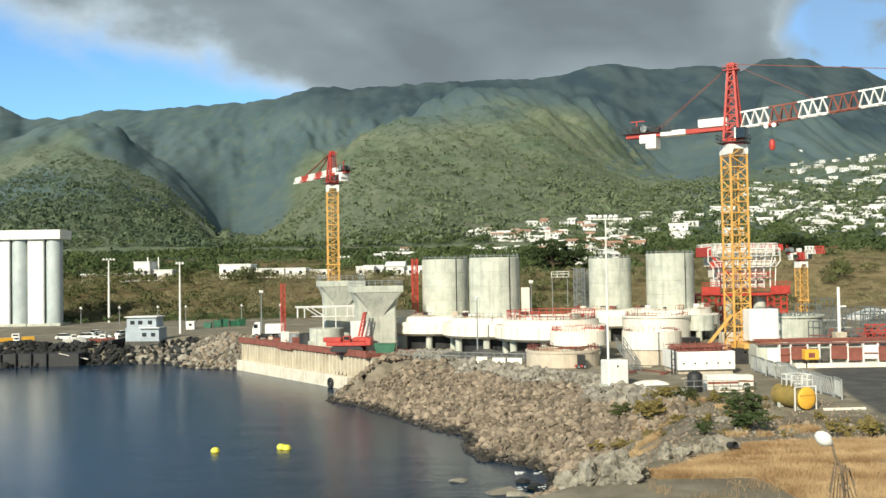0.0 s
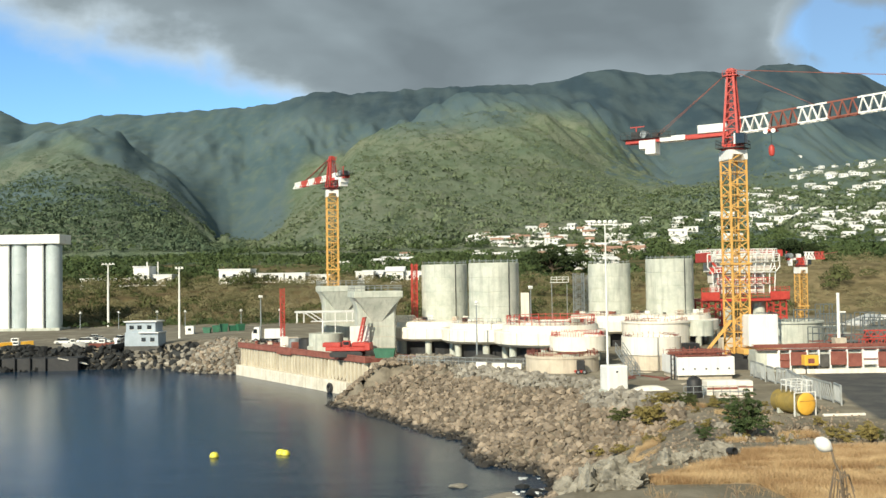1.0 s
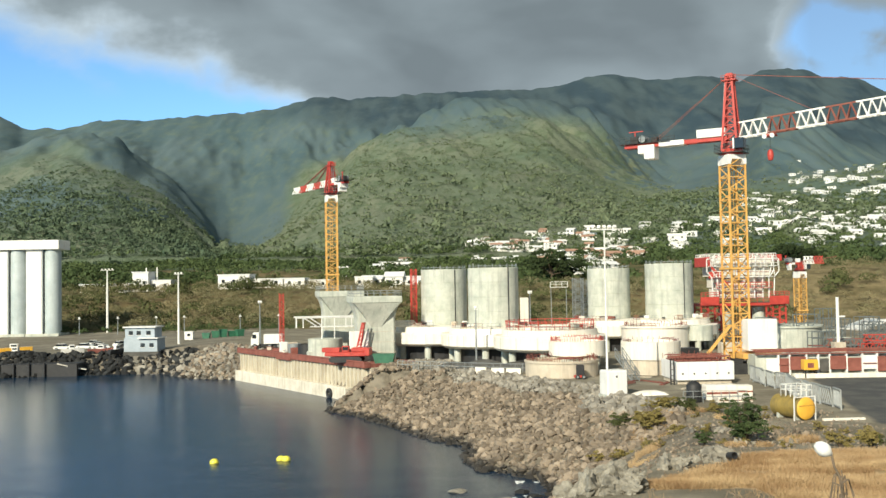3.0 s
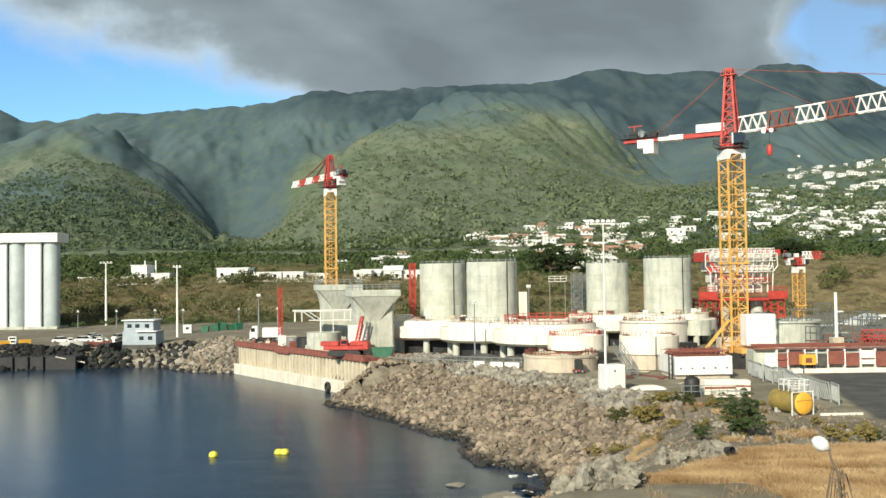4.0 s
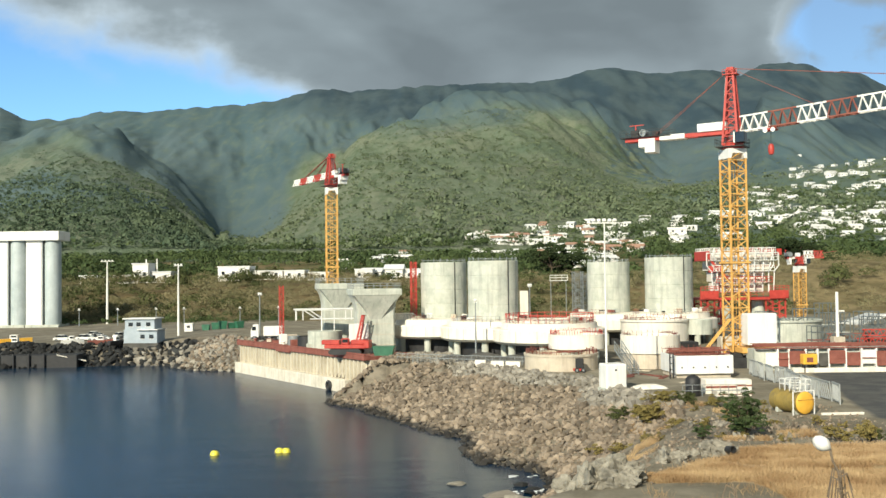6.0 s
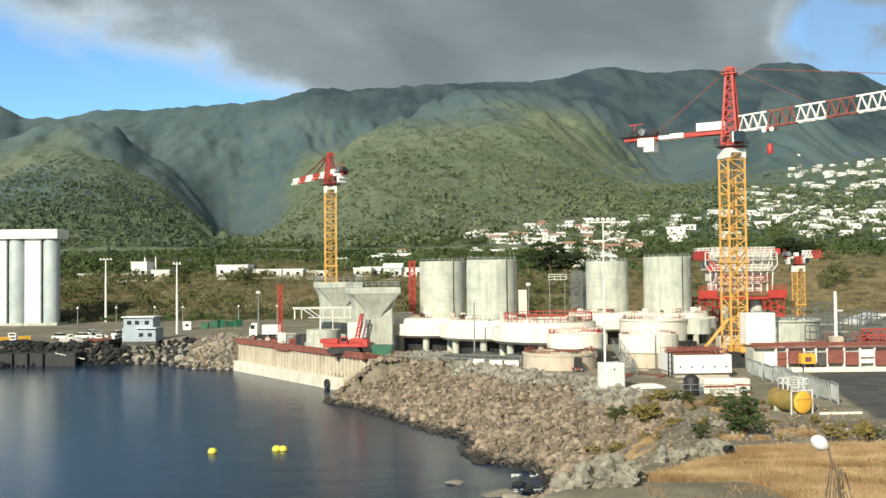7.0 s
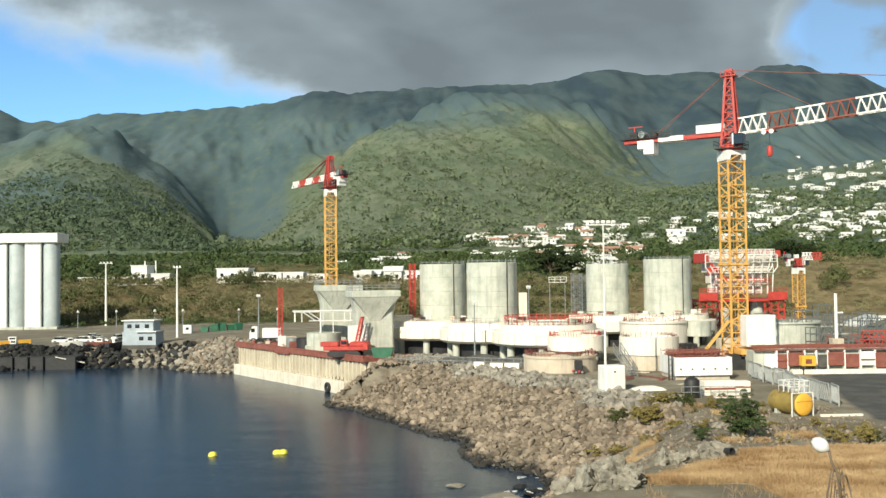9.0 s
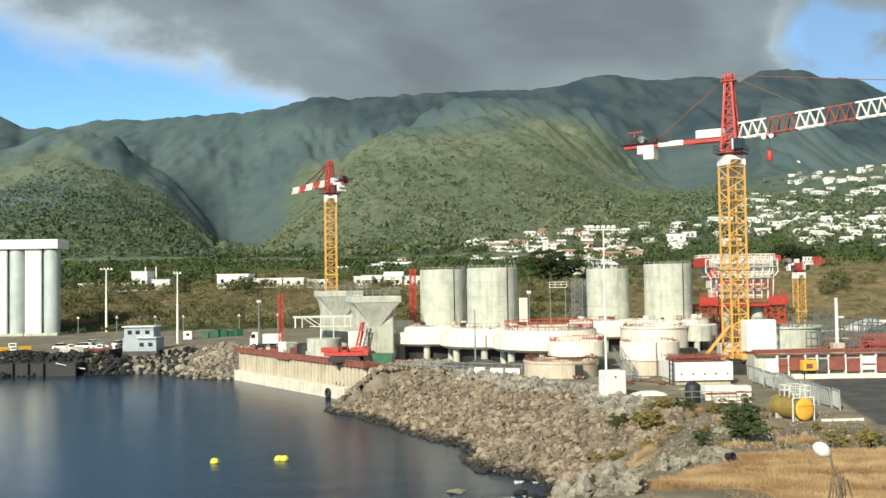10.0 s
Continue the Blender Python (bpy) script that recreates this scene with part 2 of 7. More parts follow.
def ground_height(x, y):
    """The lie of the land: yard, headland, bank, terrace and mountains."""
    x, y = np.asarray(x, float), np.asarray(y, float)
    yy = np.maximum(y, 1.0)
    wet, way = shore(x, y)
    land = YARD + 0.0 * x
    near = smooth(88, 30, y) * 3.6 + smooth(40, 2, y) * 7.0
    land = land + near * smooth(-30, 20, x + 0.2 * y)
    land = land - 1.6 * smooth(-50, -75, x) * smooth(300, 240, y)       # the fishing quay lies lower
    land = land + 0.25 * (fbm(x * 0.25, y * 0.25, 3) - 0.5) * smooth(100, 70, y)
    wob = 26 * (fbm(x * 0.02, y * 0.02, 5) - 0.5)
    bank = smooth(302, 392, y + wob + 0.06 * np.abs(x - 30))
    land = land + bank * (11.0 + 5 * smooth(50, 120, x) + 5 * (fbm(x * 0.012, y * 0.02, 8) - 0.5)) + np.maximum(y - 400, 0) * 0.055 * (y < 5000)
    u = x / yy
    hill = np.full(x.shape, -100.0)
    for foot, crest, power, line in RANGES:
        us, es = zip(*line)
        top = 18.0 + np.interp(u, us, es) * crest
        base = 22.0 + (foot - 400) * 0.055
        if crest > 3500:   # a gorge cuts back into the main range
            foot = foot + 330 * np.exp(-((u + 0.207) / 0.05) ** 2) + 300 * np.exp(-((u - 0.225) / 0.04) ** 2)
        s = np.clip((yy - foot) / (crest - foot), 0, 1.6)
        h = np.where(s <= 1, base + (top - base) * s ** power, base + (top - base) * (1 - 0.4 * (s - 1)))
        h = np.where((top > base + 5) & (yy > foot), h, -100.0)
        gap = np.abs(hill - h)
        hill = np.maximum(hill, h) + 16.0 * np.exp(-gap / 45.0) * (h > -50) * smooth(foot, foot + 260, yy)
    rel = np.clip((hill - land) / 400, 0, 1)
    keen = 1 - 0.85 * smooth(3200, 3800, y)
    gully = np.abs(fbm(x * 0.0055 + 0.0012 * y, y * 0.0008, 21, 5) - 0.5) * 2
    rough = fbm(x * 0.012, y * 0.005, 31, 5) - 0.5
    hill = hill + rel * (1.0 - 0.6 * smooth(0.85, 1.0, rel)) * keen * (1 - 0.45 * smooth(-0.19, -0.25, u) * smooth(1200, 1700, y)) * ((95 + 25 * smooth(2000, 2600, y)) * (gully - 0.28) + 36 * rough + 36 * (np.abs(fbm(x * 0.015 + 0.003 * y, y * 0.0035, 27, 4) - 0.5) * 2 - 0.3))
    spur = np.abs(fbm((x + 0.55 * y) * 0.0060, (y - 0.4 * x) * 0.0012, 83, 3) - 0.5) * 2
    hill = hill + rel * 90 * (0.35 - spur) * smooth(-0.19, -0.25, u) * smooth(2900, 2500, y)
    hill = hill + 22 * smooth(2800, 3300, y) * (fbm(x * 0.022, y * 0.004, 37, 3) - 0.5)
    land = np.maximum(land, hill)
    return np.minimum(land, np.maximum(wet, -4.0)), way, hill - (land - 0.01) > -1


def ground_material():
    m = bpy.data.materials.new("ground")
    m.use_nodes = True
    tree = m.node_tree
    N, M = links(tree)
    shader = tree.nodes["Principled BSDF"]
    at = N("ShaderNodeNewGeometry").outputs["Position"]

    steep = N("ShaderNodeMapping", {0: at, "Scale": (1.0, 0.3, 1.0)}).outputs[0]

    def zone(name):
        return N("ShaderNodeAttribute", attribute_name=name).outputs["Fac"]

    def tex(scale, detail=6.0, rough=0.6, where=at):
        return N("ShaderNodeTexNoise", {"Vector": where, "Scale": scale, "Detail": detail, "Roughness": rough}).outputs[0]

    def pick(f, a, b, lo=0.4, hi=0.6):
        f = N("ShaderNodeMapRange", {0: f, 1: lo, 2: hi}).outputs[0]
        a = a if isinstance(a, bpy.types.NodeSocket) else (*a, 1)
        b = b if isinstance(b, bpy.types.NodeSocket) else (*b, 1)
        return N("ShaderNodeMix", {0: f, 6: a, 7: b}, data_type="RGBA").outputs[2]
    gravel = pick(tex(0.3), (0.19, 0.172, 0.13), (0.30, 0.272, 0.21))
    gravel = pick(tex(0.11, 5.0, 0.65), (0.165, 0.145, 0.105), gravel, 0.38, 0.56)
    gravel = pick(tex(4.0), gravel, (0.27, 0.245, 0.19), 0.5, 0.9)
    asphalt = pick(tex(0.4), (0.075, 0.078, 0.08), (0.11, 0.11, 0.105))
    straw = pick(tex(0.9), (0.36, 0.245, 0.14), (0.48, 0.36, 0.22))
    straw = pick(tex(0.25), straw, (0.20, 0.17, 0.075), 0.5, 0.72)
    scrub = pick(tex(0.035), (0.088, 0.094, 0.040), (0.180, 0.140, 0.075))
    scrub = pick(tex(0.3), scrub, (0.17, 0.13, 0.06), 0.5, 0.75)
    rock = pick(tex(0.5), (0.13, 0.115, 0.09), (0.25, 0.22, 0.17))
    # slopes: dry grass and scrub below, dark forest above, blue haze mixed into both
    hazy_meadow = pick(tex(0.006, where=steep), (0.116, 0.160, 0.106), (0.176, 0.198, 0.136), 0.38, 0.6)
    hazy_meadow = pick(tex(0.045, 5.0, 0.7, steep), (0.098, 0.132, 0.078), hazy_meadow, 0.38, 0.54)
    hazy_meadow = pick(tex(0.02, 6.0, 0.7, steep), hazy_meadow, (0.195, 0.188, 0.115), 0.62, 0.80)
    # the extra blue in these tree tones stands for distant haze
    hazy_forest = pick(tex(0.004, where=steep), (0.066, 0.108, 0.122), (0.092, 0.134, 0.146))
    hazy_forest = pick(tex(0.03, 5.0, 0.65, steep), hazy_forest, (0.116, 0.152, 0.116), 0.48, 0.8)
    # cloud shade near the crests, put in as a darker, bluer woods colour
    hazy_forest = pick(zone("cloud_shade"), hazy_forest, pick(tex(0.01, 4.0, 0.6, steep), (0.034, 0.058, 0.076), (0.058, 0.086, 0.098)), 0.1, 0.9)
    hill = pick(zone("hazy_forest"), hazy_meadow, hazy_forest, 0.25, 0.75)
    c = pick(zone("asphalt"), gravel, asphalt)
    c = pick(zone("straw"), c, straw)
    c = pick(zone("scrub"), c, scrub, 0.3, 0.7)
    c = pick(zone("drybank"), c, pick(tex(0.12), (0.13, 0.108, 0.056), (0.235, 0.190, 0.105)), 0.3, 0.7)
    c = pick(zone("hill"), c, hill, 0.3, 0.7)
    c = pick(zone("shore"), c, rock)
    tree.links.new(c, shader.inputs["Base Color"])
    shader.inputs["Roughness"].default_value = 0.95
    shader.inputs["Specular IOR Level"].default_value = 0.15
    far = M("MULTIPLY", tex(0.04, 8.0, 0.75, steep), M("MULTIPLY", zone("hill"), M("SUBTRACT", 8.0, M("MULTIPLY", zone("hazy_forest"), 5.0))))
    close = M("MULTIPLY", tex(2.5, 5.0, 0.7), 0.12)
    tree.links.new(N("ShaderNodeBump", {"Strength": 0.8, "Distance": 1.0, "Height": M("ADD", far, close)}).outputs[0], shader.inputs["Normal"])
    return m


def build_ground():
    cols = 460
    s = np.linspace(-1, 1, cols)
    s = np.sign(s) * np.abs(s) ** 1.15
    y = np.concatenate([np.linspace(-120, 20, 12), np.linspace(22, 240, 190), np.linspace(243, 460, 70), 460 + (4400 - 460) * np.linspace(0.004, 1, 270) ** 1.35])
    width = np.maximum(170.0, 0.72 * y)
    X = s[None, :] * width[:, None]
    Y = np.repeat(y[:, None], cols, 1)
    Z, way, hilly = ground_height(X, Y)
    n = len(y)
    me = bpy.data.meshes.new("ground")
    i = np.arange(n * cols).reshape(n, cols)
    quads = np.stack([i[:-1, :-1], i[:-1, 1:], i[1:, 1:], i[1:, :-1]], -1).reshape(-1, 4)
    me.from_pydata(np.stack([X, Y, Z], -1).reshape(-1, 3).tolist(), [], quads.tolist())
    me.polygons.foreach_set("use_smooth", np.ones(len(quads), bool))
    wobble = fbm(X * 0.08, Y * 0.08, 41) - 0.5
    zones = dict(
        asphalt=smooth(-1.5, 3.5, X - 37 - 0.22 * (Y - 90) + 2 * wobble) * smooth(126, 123, Y) * smooth(82, 86, Y) + 0.45 * smooth(-44, -52, X + 4 * wobble) * smooth(200, 206, Y) * smooth(298, 290, Y),
        straw=smooth(1, -2, Y + 4 * wobble - straw_edge(X)) * smooth(9.2, 10.8, X + 3 * wobble) * (1 - smooth(47.5, 45, Y + 5 * wobble) * smooth(15.0, 13.0, X)),
        scrub=smooth(296, 306, Y + 12 * wobble),
        hill=smooth(560, 700, Y + 60 * wobble) * 1.0,
        hazy_forest=np.clip(0.7 * smooth(0.115, 0.195, (Z - 18) / np.maximum(Y, 1) + 0.12 * (fbm(X * 0.003, Y * 0.001, 51) - 0.5)) * smooth(900, 1500, Y) + smooth(2650, 3300, Y) + smooth(1750, 2000, Y) * smooth(-0.285, -0.26, X / np.maximum(Y, 1) + 0.1 * wobble) * smooth(-0.13, -0.18, X / np.maximum(Y, 1)) + 0.45 * smooth(0.2, 0.26, X / np.maximum(Y, 1)) * smooth(1800, 1500, Y) + 0.5 * smooth(0.5, 0.66, fbm(X * 0.004 + 0.002 * Y, Y * 0.0016, 58)) * smooth(-0.2, -0.24, X / np.maximum(Y, 1)) * smooth(50, 110, Z) + 0.9 * smooth(0.17, 0.23, X / np.maximum(Y, 1) + 0.2 * wobble) * smooth(1450, 1800, Y) + 0.36 * smooth(-0.2, -0.24, X / np.maximum(Y, 1)) * smooth(900, 1300, Y), 0, 1),
        # painted cloud shade: spreads with height and towards the right
        cloud_shade=smooth(400, 760, Z + 420 * (fbm(X * 0.0011 + 0.0006 * Y, Y * 0.0009, 57, 3) - 0.5) + 0.15 * X) * smooth(2200, 2700, Y),
        drybank=smooth(92, 120, X + 30 * wobble) * smooth(296, 306, Y + 12 * wobble) * smooth(460, 420, Y + 20 * wobble),
        shore=smooth(16, 12, way) * (Z < YARD + 1.0) * (Y > 70))
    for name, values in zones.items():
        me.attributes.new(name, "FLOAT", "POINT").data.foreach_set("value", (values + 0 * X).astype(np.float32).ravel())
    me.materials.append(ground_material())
    return tagged(new("ground", me), "gravel yard, dry grass and green mountain slopes", "ground", kind="structure")


def water_material():
    m = bpy.data.materials.new("sea_water")
    m.use_nodes = True
    tree = m.node_tree
    N, M = links(tree)
    shader = tree.nodes["Principled BSDF"]
    at = N("ShaderNodeNewGeometry").outputs["Position"]
    wide = N("ShaderNodeMapping", {0: at, "Scale": (0.35, 1.0, 1.0)}).outputs[0]
    patch = N("ShaderNodeTexNoise", {"Vector": wide, "Scale": 0.03, "Detail": 3.0}).outputs[0]
    f = N("ShaderNodeMapRange", {0: patch, 1: 0.4, 2: 0.62}).outputs[0]
    c = N("ShaderNodeMix", {0: f, 6: (0.003, 0.020, 0.050, 1), 7: (0.006, 0.024, 0.046, 1)}, data_type="RGBA").outputs[2]
    tree.links.new(c, shader.inputs["Base Color"])
    shader.inputs["Roughness"].default_value = 0.22
    shader.inputs["IOR"].default_value = 1.33
    shader.inputs["Specular IOR Level"].default_value = 0.28
    ripple = N("ShaderNodeTexNoise", {"Vector": wide, "Scale": 1.6, "Detail": 5.0, "Roughness": 0.6}).outputs[0]
    swell = N("ShaderNodeTexNoise", {"Vector": wide, "Scale": 0.25, "Detail": 3.0}).outputs[0]
    h = M("ADD", M("MULTIPLY", ripple, 0.10), M("MULTIPLY", swell, 0.25))
    tree.links.new(N("ShaderNodeBump", {"Strength": 0.22, "Distance": 1.0, "Height": h}).outputs[0], shader.inputs["Normal"])
    return m


build_ground()
me = bpy.data.meshes.new("water")
me.from_pydata([(-500, -120, 0), (60, -120, 0), (60, 225, 0), (-500, 225, 0)], [], [(0, 1, 2, 3)])
me.materials.append(water_material())
tagged(new("water", me), "calm dark blue harbour water", "water", kind="structure")

# ---- tools for things ----


def part(name, bm, material, parent=None, label="", smooth_faces=False):
    me = bpy.data.meshes.new(name)
    bm.to_mesh(me)
    bm.free()
    me.materials.append(material)
    if smooth_faces:
        me.polygons.foreach_set("use_smooth", np.ones(len(me.polygons), bool))
        me.set_sharp_from_angle(angle=radians(40))
    ob = new(name, me)
    if parent:
        ob.parent = parent
    return tagged(ob, label) if label else ob


def thing(name, x, y, z, turn=0.0, label="", category="", group="", kind=""):
    ob = new(name)
    ob.matrix_basis = pose(x, y, z, 0, 0, turn)
    return tagged(ob, label, category, group, kind)


def box(x0, x1, y0, y1, z0, z1, bevel=0.0, bm=None):
    bm = bm or bmesh.new()
    vs = [bm.verts.new((x, y, z)) for z in (z0, z1) for x, y in ((x0, y0), (x1, y0), (x1, y1), (x0, y1))]
    made = [bm.faces.new([vs[i] for i in f]) for f in ((3, 2, 1, 0), (4, 5, 6, 7), (0, 1, 5, 4), (1, 2, 6, 5), (2, 3, 7, 6), (3, 0, 4, 7))]
    if bevel:
        bmesh.ops.bevel(bm, geom=list({e for f in made for e in f.edges}), offset=bevel, segments=1, affect="EDGES")
    return bm


def beam(a, b, w, bm=None, sides=4):
    """A bar from a to b."""
    bm = bm or bmesh.new()
    a, b = Vector(a), Vector(b)
    d = (b - a).normalized()
    p = d.cross(Vector((0, 0, 1)) if abs(d.z) < 0.95 else Vector((1, 0, 0))).normalized()
    q = d.cross(p)
    rings = []
    for c in (a, b):
        rings.append([bm.verts.new(c + (p * math.cos(t) + q * math.sin(t)) * w * (0.707 if sides == 4 else 0.5)) for t in [math.tau * (k + 0.5) / sides for k in range(sides)]])
    for k in range(sides):
        j = (k + 1) % sides
        bm.faces.new((rings[0][k], rings[0][j], rings[1][j], rings[1][k]))
    bm.faces.new(rings[0][::-1])
    bm.faces.new(rings[1])
    return bm


def lathe(profile, n=48, bm=None, cx=0.0, cy=0.0):
    """A turned body from (radius, height) pairs; a radius of 0 closes it."""
    bm = bm or bmesh.new()
    rings = []
    for r, z in profile:
        rings.append([bm.verts.new((cx, cy, z))] if r < 1e-6 else [bm.verts.new((cx + r * math.cos(math.tau * k / n), cy + r * math.sin(math.tau * k / n), z)) for k in range(n)])
    for a, b in zip(rings, rings[1:]):
        for k in range(n):
            j = (k + 1) % n
            if len(a) == 1 and len(b) > 1:
                bm.faces.new((a[0], b[j], b[k]))
            elif len(b) == 1 and len(a) > 1:
                bm.faces.new((a[k], a[j], b[0]))
            elif len(a) > 1:
                bm.faces.new((a[k], a[j], b[j], b[k]))
    return bm


def outline(points, y0, y1, bm=None):
    """A plate of the outline (x, z) from y0 to y1."""
    bm = bm or bmesh.new()
    a = [bm.verts.new((x, y0, z)) for x, z in points]
    b = [bm.verts.new((x, y1, z)) for x, z in points]
    bm.faces.new(a)
    bm.faces.new(b[::-1])
    for k in range(len(a)):
        j = (k + 1) % len(a)
        bm.faces.new((a[j], a[k], b[k], b[j]))
    bmesh.ops.recalc_face_normals(bm, faces=bm.faces)
    return bm


def railing(bm, points, height=1.1, every=1.8, w=0.06):
    """Posts and two rails along points (x, y, z)."""
    for a, b in zip(points, points[1:]):
        a, b = Vector(a), Vector(b)
        n = max(1, round((b - a).length / every))
        for k in range(n + 1):
            c = a.lerp(b, k / n)
            beam(c, c + Vector((0, 0, height)), w, bm)
        for h in (height, height * 0.55):
            beam(a + Vector((0, 0, h)), b + Vector((0, 0, h)), w, bm)
    return bm


# ---- quay and revetment ----
ROCK_SHAPES = []
rng = random.Random(5)
for k in range(7):
    bm = bmesh.new()
    flat = rng.uniform(0.6, 0.9)
    for j in range(15):
        v = Vector((rng.gauss(0, 1), rng.gauss(0, 1), rng.gauss(0, 1))).normalized() * rng.uniform(0.42, 0.6)
        bm.verts.new((v.x * 1.15, v.y * 0.95, v.z * flat))
    res = bmesh.ops.convex_hull(bm, input=bm.verts)
    bmesh.ops.delete(bm, geom=[v for v in bm.verts if not v.link_faces], context="VERTS")
    bmesh.ops.recalc_face_normals(bm, faces=bm.faces)
    me = bpy.data.meshes.new("rock")
    bm.to_mesh(me)
    bm.free()
    ROCK_SHAPES.append(me)


def stone_meshes(material):
    made = []
    for me in ROCK_SHAPES:
        c = me.copy()
        c.materials.append(material)
        made.append(c)
    return made


def joined(name, shapes, spots, material, parent=None):
    """Many stones in one mesh. spots: (matrix) list."""
    verts, faces, base = [], [], 0
    data = [(np.array([v.co[:] for v in me.vertices]), [tuple(p.vertices) for p in me.polygons]) for me in shapes]
    for k, m in enumerate(spots):
        vs, fs = data[k % len(data)]
        a = np.array(m)
        verts.append(vs @ a[:3, :3].T + a[:3, 3])
        faces.extend([tuple(i + base for i in f) for f in fs])
        base += len(vs)
    me = bpy.data.meshes.new(name)
    me.from_pydata(np.concatenate(verts).tolist(), [], faces)
    me.materials.append(material)
    ob = new(name, me)
    if parent:
        ob.parent = parent
    return tagged(ob, kind="stuff")


def stone_spots(x0, x1, y0, y1, step, size, keep, seed, lift=0.12):
    r = random.Random(seed)
    xs, ys = np.meshgrid(np.arange(x0, x1, step), np.arange(y0, y1, step))
    xs = xs.ravel() + np.array([r.uniform(-0.45, 0.45) * step for _ in range(xs.size)])
    ys = ys.ravel() + np.array([r.uniform(-0.45, 0.45) * step for _ in range(ys.size)])
    zs, way, _ = ground_height(xs, ys)
    spots = []
    for x, y, z, w in zip(xs, ys, zs, way):
        if keep(x, y, z, w):
            s = size * r.choice((0.6, 0.75, 0.9, 1.0, 1.15, 1.5))
            m = Matrix.Translation((x, y, z + lift * s)) @ Euler((r.uniform(0, 6.3), r.uniform(-0.5, 0.5), r.uniform(0, 6.3))).to_matrix().to_4x4() @ Matrix.Scale(s, 4)
            spots.append((w, m))
    return spots


def revetment():
    home = tagged(new("revetment"), "sloping bank of brown and grey riprap boulders", "revetment", kind="structure")
    brown, pale = stone_meshes(ROCK), stone_meshes(ROCK_PALE)
    def strip(x, y, z, w):
        return -1.0 < w < (17.5 if y > 100 else max(4.5, 6 + 0.5 * (y - 78))) and z > -0.8 and x > -19 and not (y < 90 and x > 14 - 0.05 * (90 - y))
    spots = stone_spots(-19, 34, 56, 163, 0.60, 0.74, strip, 11)
    limit = lambda m: 13.0 + 2.2 * noise.noise(m.translation * 0.12)
    low = [m for w, m in spots if w < limit(m)]
    high = [m for w, m in spots if w >= limit(m)]
    close = sorted((m for m in low if m.translation.y > 78), key=lambda m: m.translation.y)
    close_set = {id(m) for m in close[:290]}
    for k, m in enumerate(close[:290]):
        ob = new("rock", brown[k % 7])
        ob.parent, ob.matrix_basis = home, m
    joined("stones", brown, [m for m in low if id(m) not in close_set], ROCK, home)
    joined("stones", pale, high, ROCK_PALE, home)
    left = stone_spots(-62, -36, 193, 222, 0.8, 0.95, lambda x, y, z, w: -1 < w < 13 and z > -0.8 and x + 0.62 * (y - 197.5) < -39.5 + 9 and x > -60 + 0.2 * (y - 195), 12)
    other = tagged(new("revetment"), "short slope of pale brown riprap beside the quay", "revetment", kind="structure")
    joined("stones", pale, [m for w, m in left[::2]], ROCK_PALE, other)
    joined("stones", brown, [m for w, m in left[1::2]], ROCK, other)
    dark = tagged(new("revetment"), "basalt blocks along the fishing quay, coloured near black for shade", "revetment", kind="structure")
    blocks = stone_meshes(ROCK_SHADE_WET)
    far = stone_spots(-100, -52, 206, 232, 1.0, 1.5, lambda x, y, z, w: -1 < w < 9 and x < -55, 13)
    # shade put into colour: near black west of x = -69, pale where lit
    joined("stones", blocks, [m for w, m in far if m.translation.x <= -69], ROCK_SHADE_WET, dark)
    grey = tagged(new("revetment"), "large pale grey blocks below the harbour office", "revetment", kind="structure")
    joined("stones", pale, [m for w, m in far[::2] if m.translation.x > -69], ROCK_PALE, grey)
    joined("stones", blocks, [m for w, m in far[1::2] if m.translation.x > -69], ROCK_SHADE_WET, grey)


revetment()

QX, QY, QTURN, QLEN = -39.6, 197.5, math.degrees(math.atan2(-0.834, 0.552)), 51.0


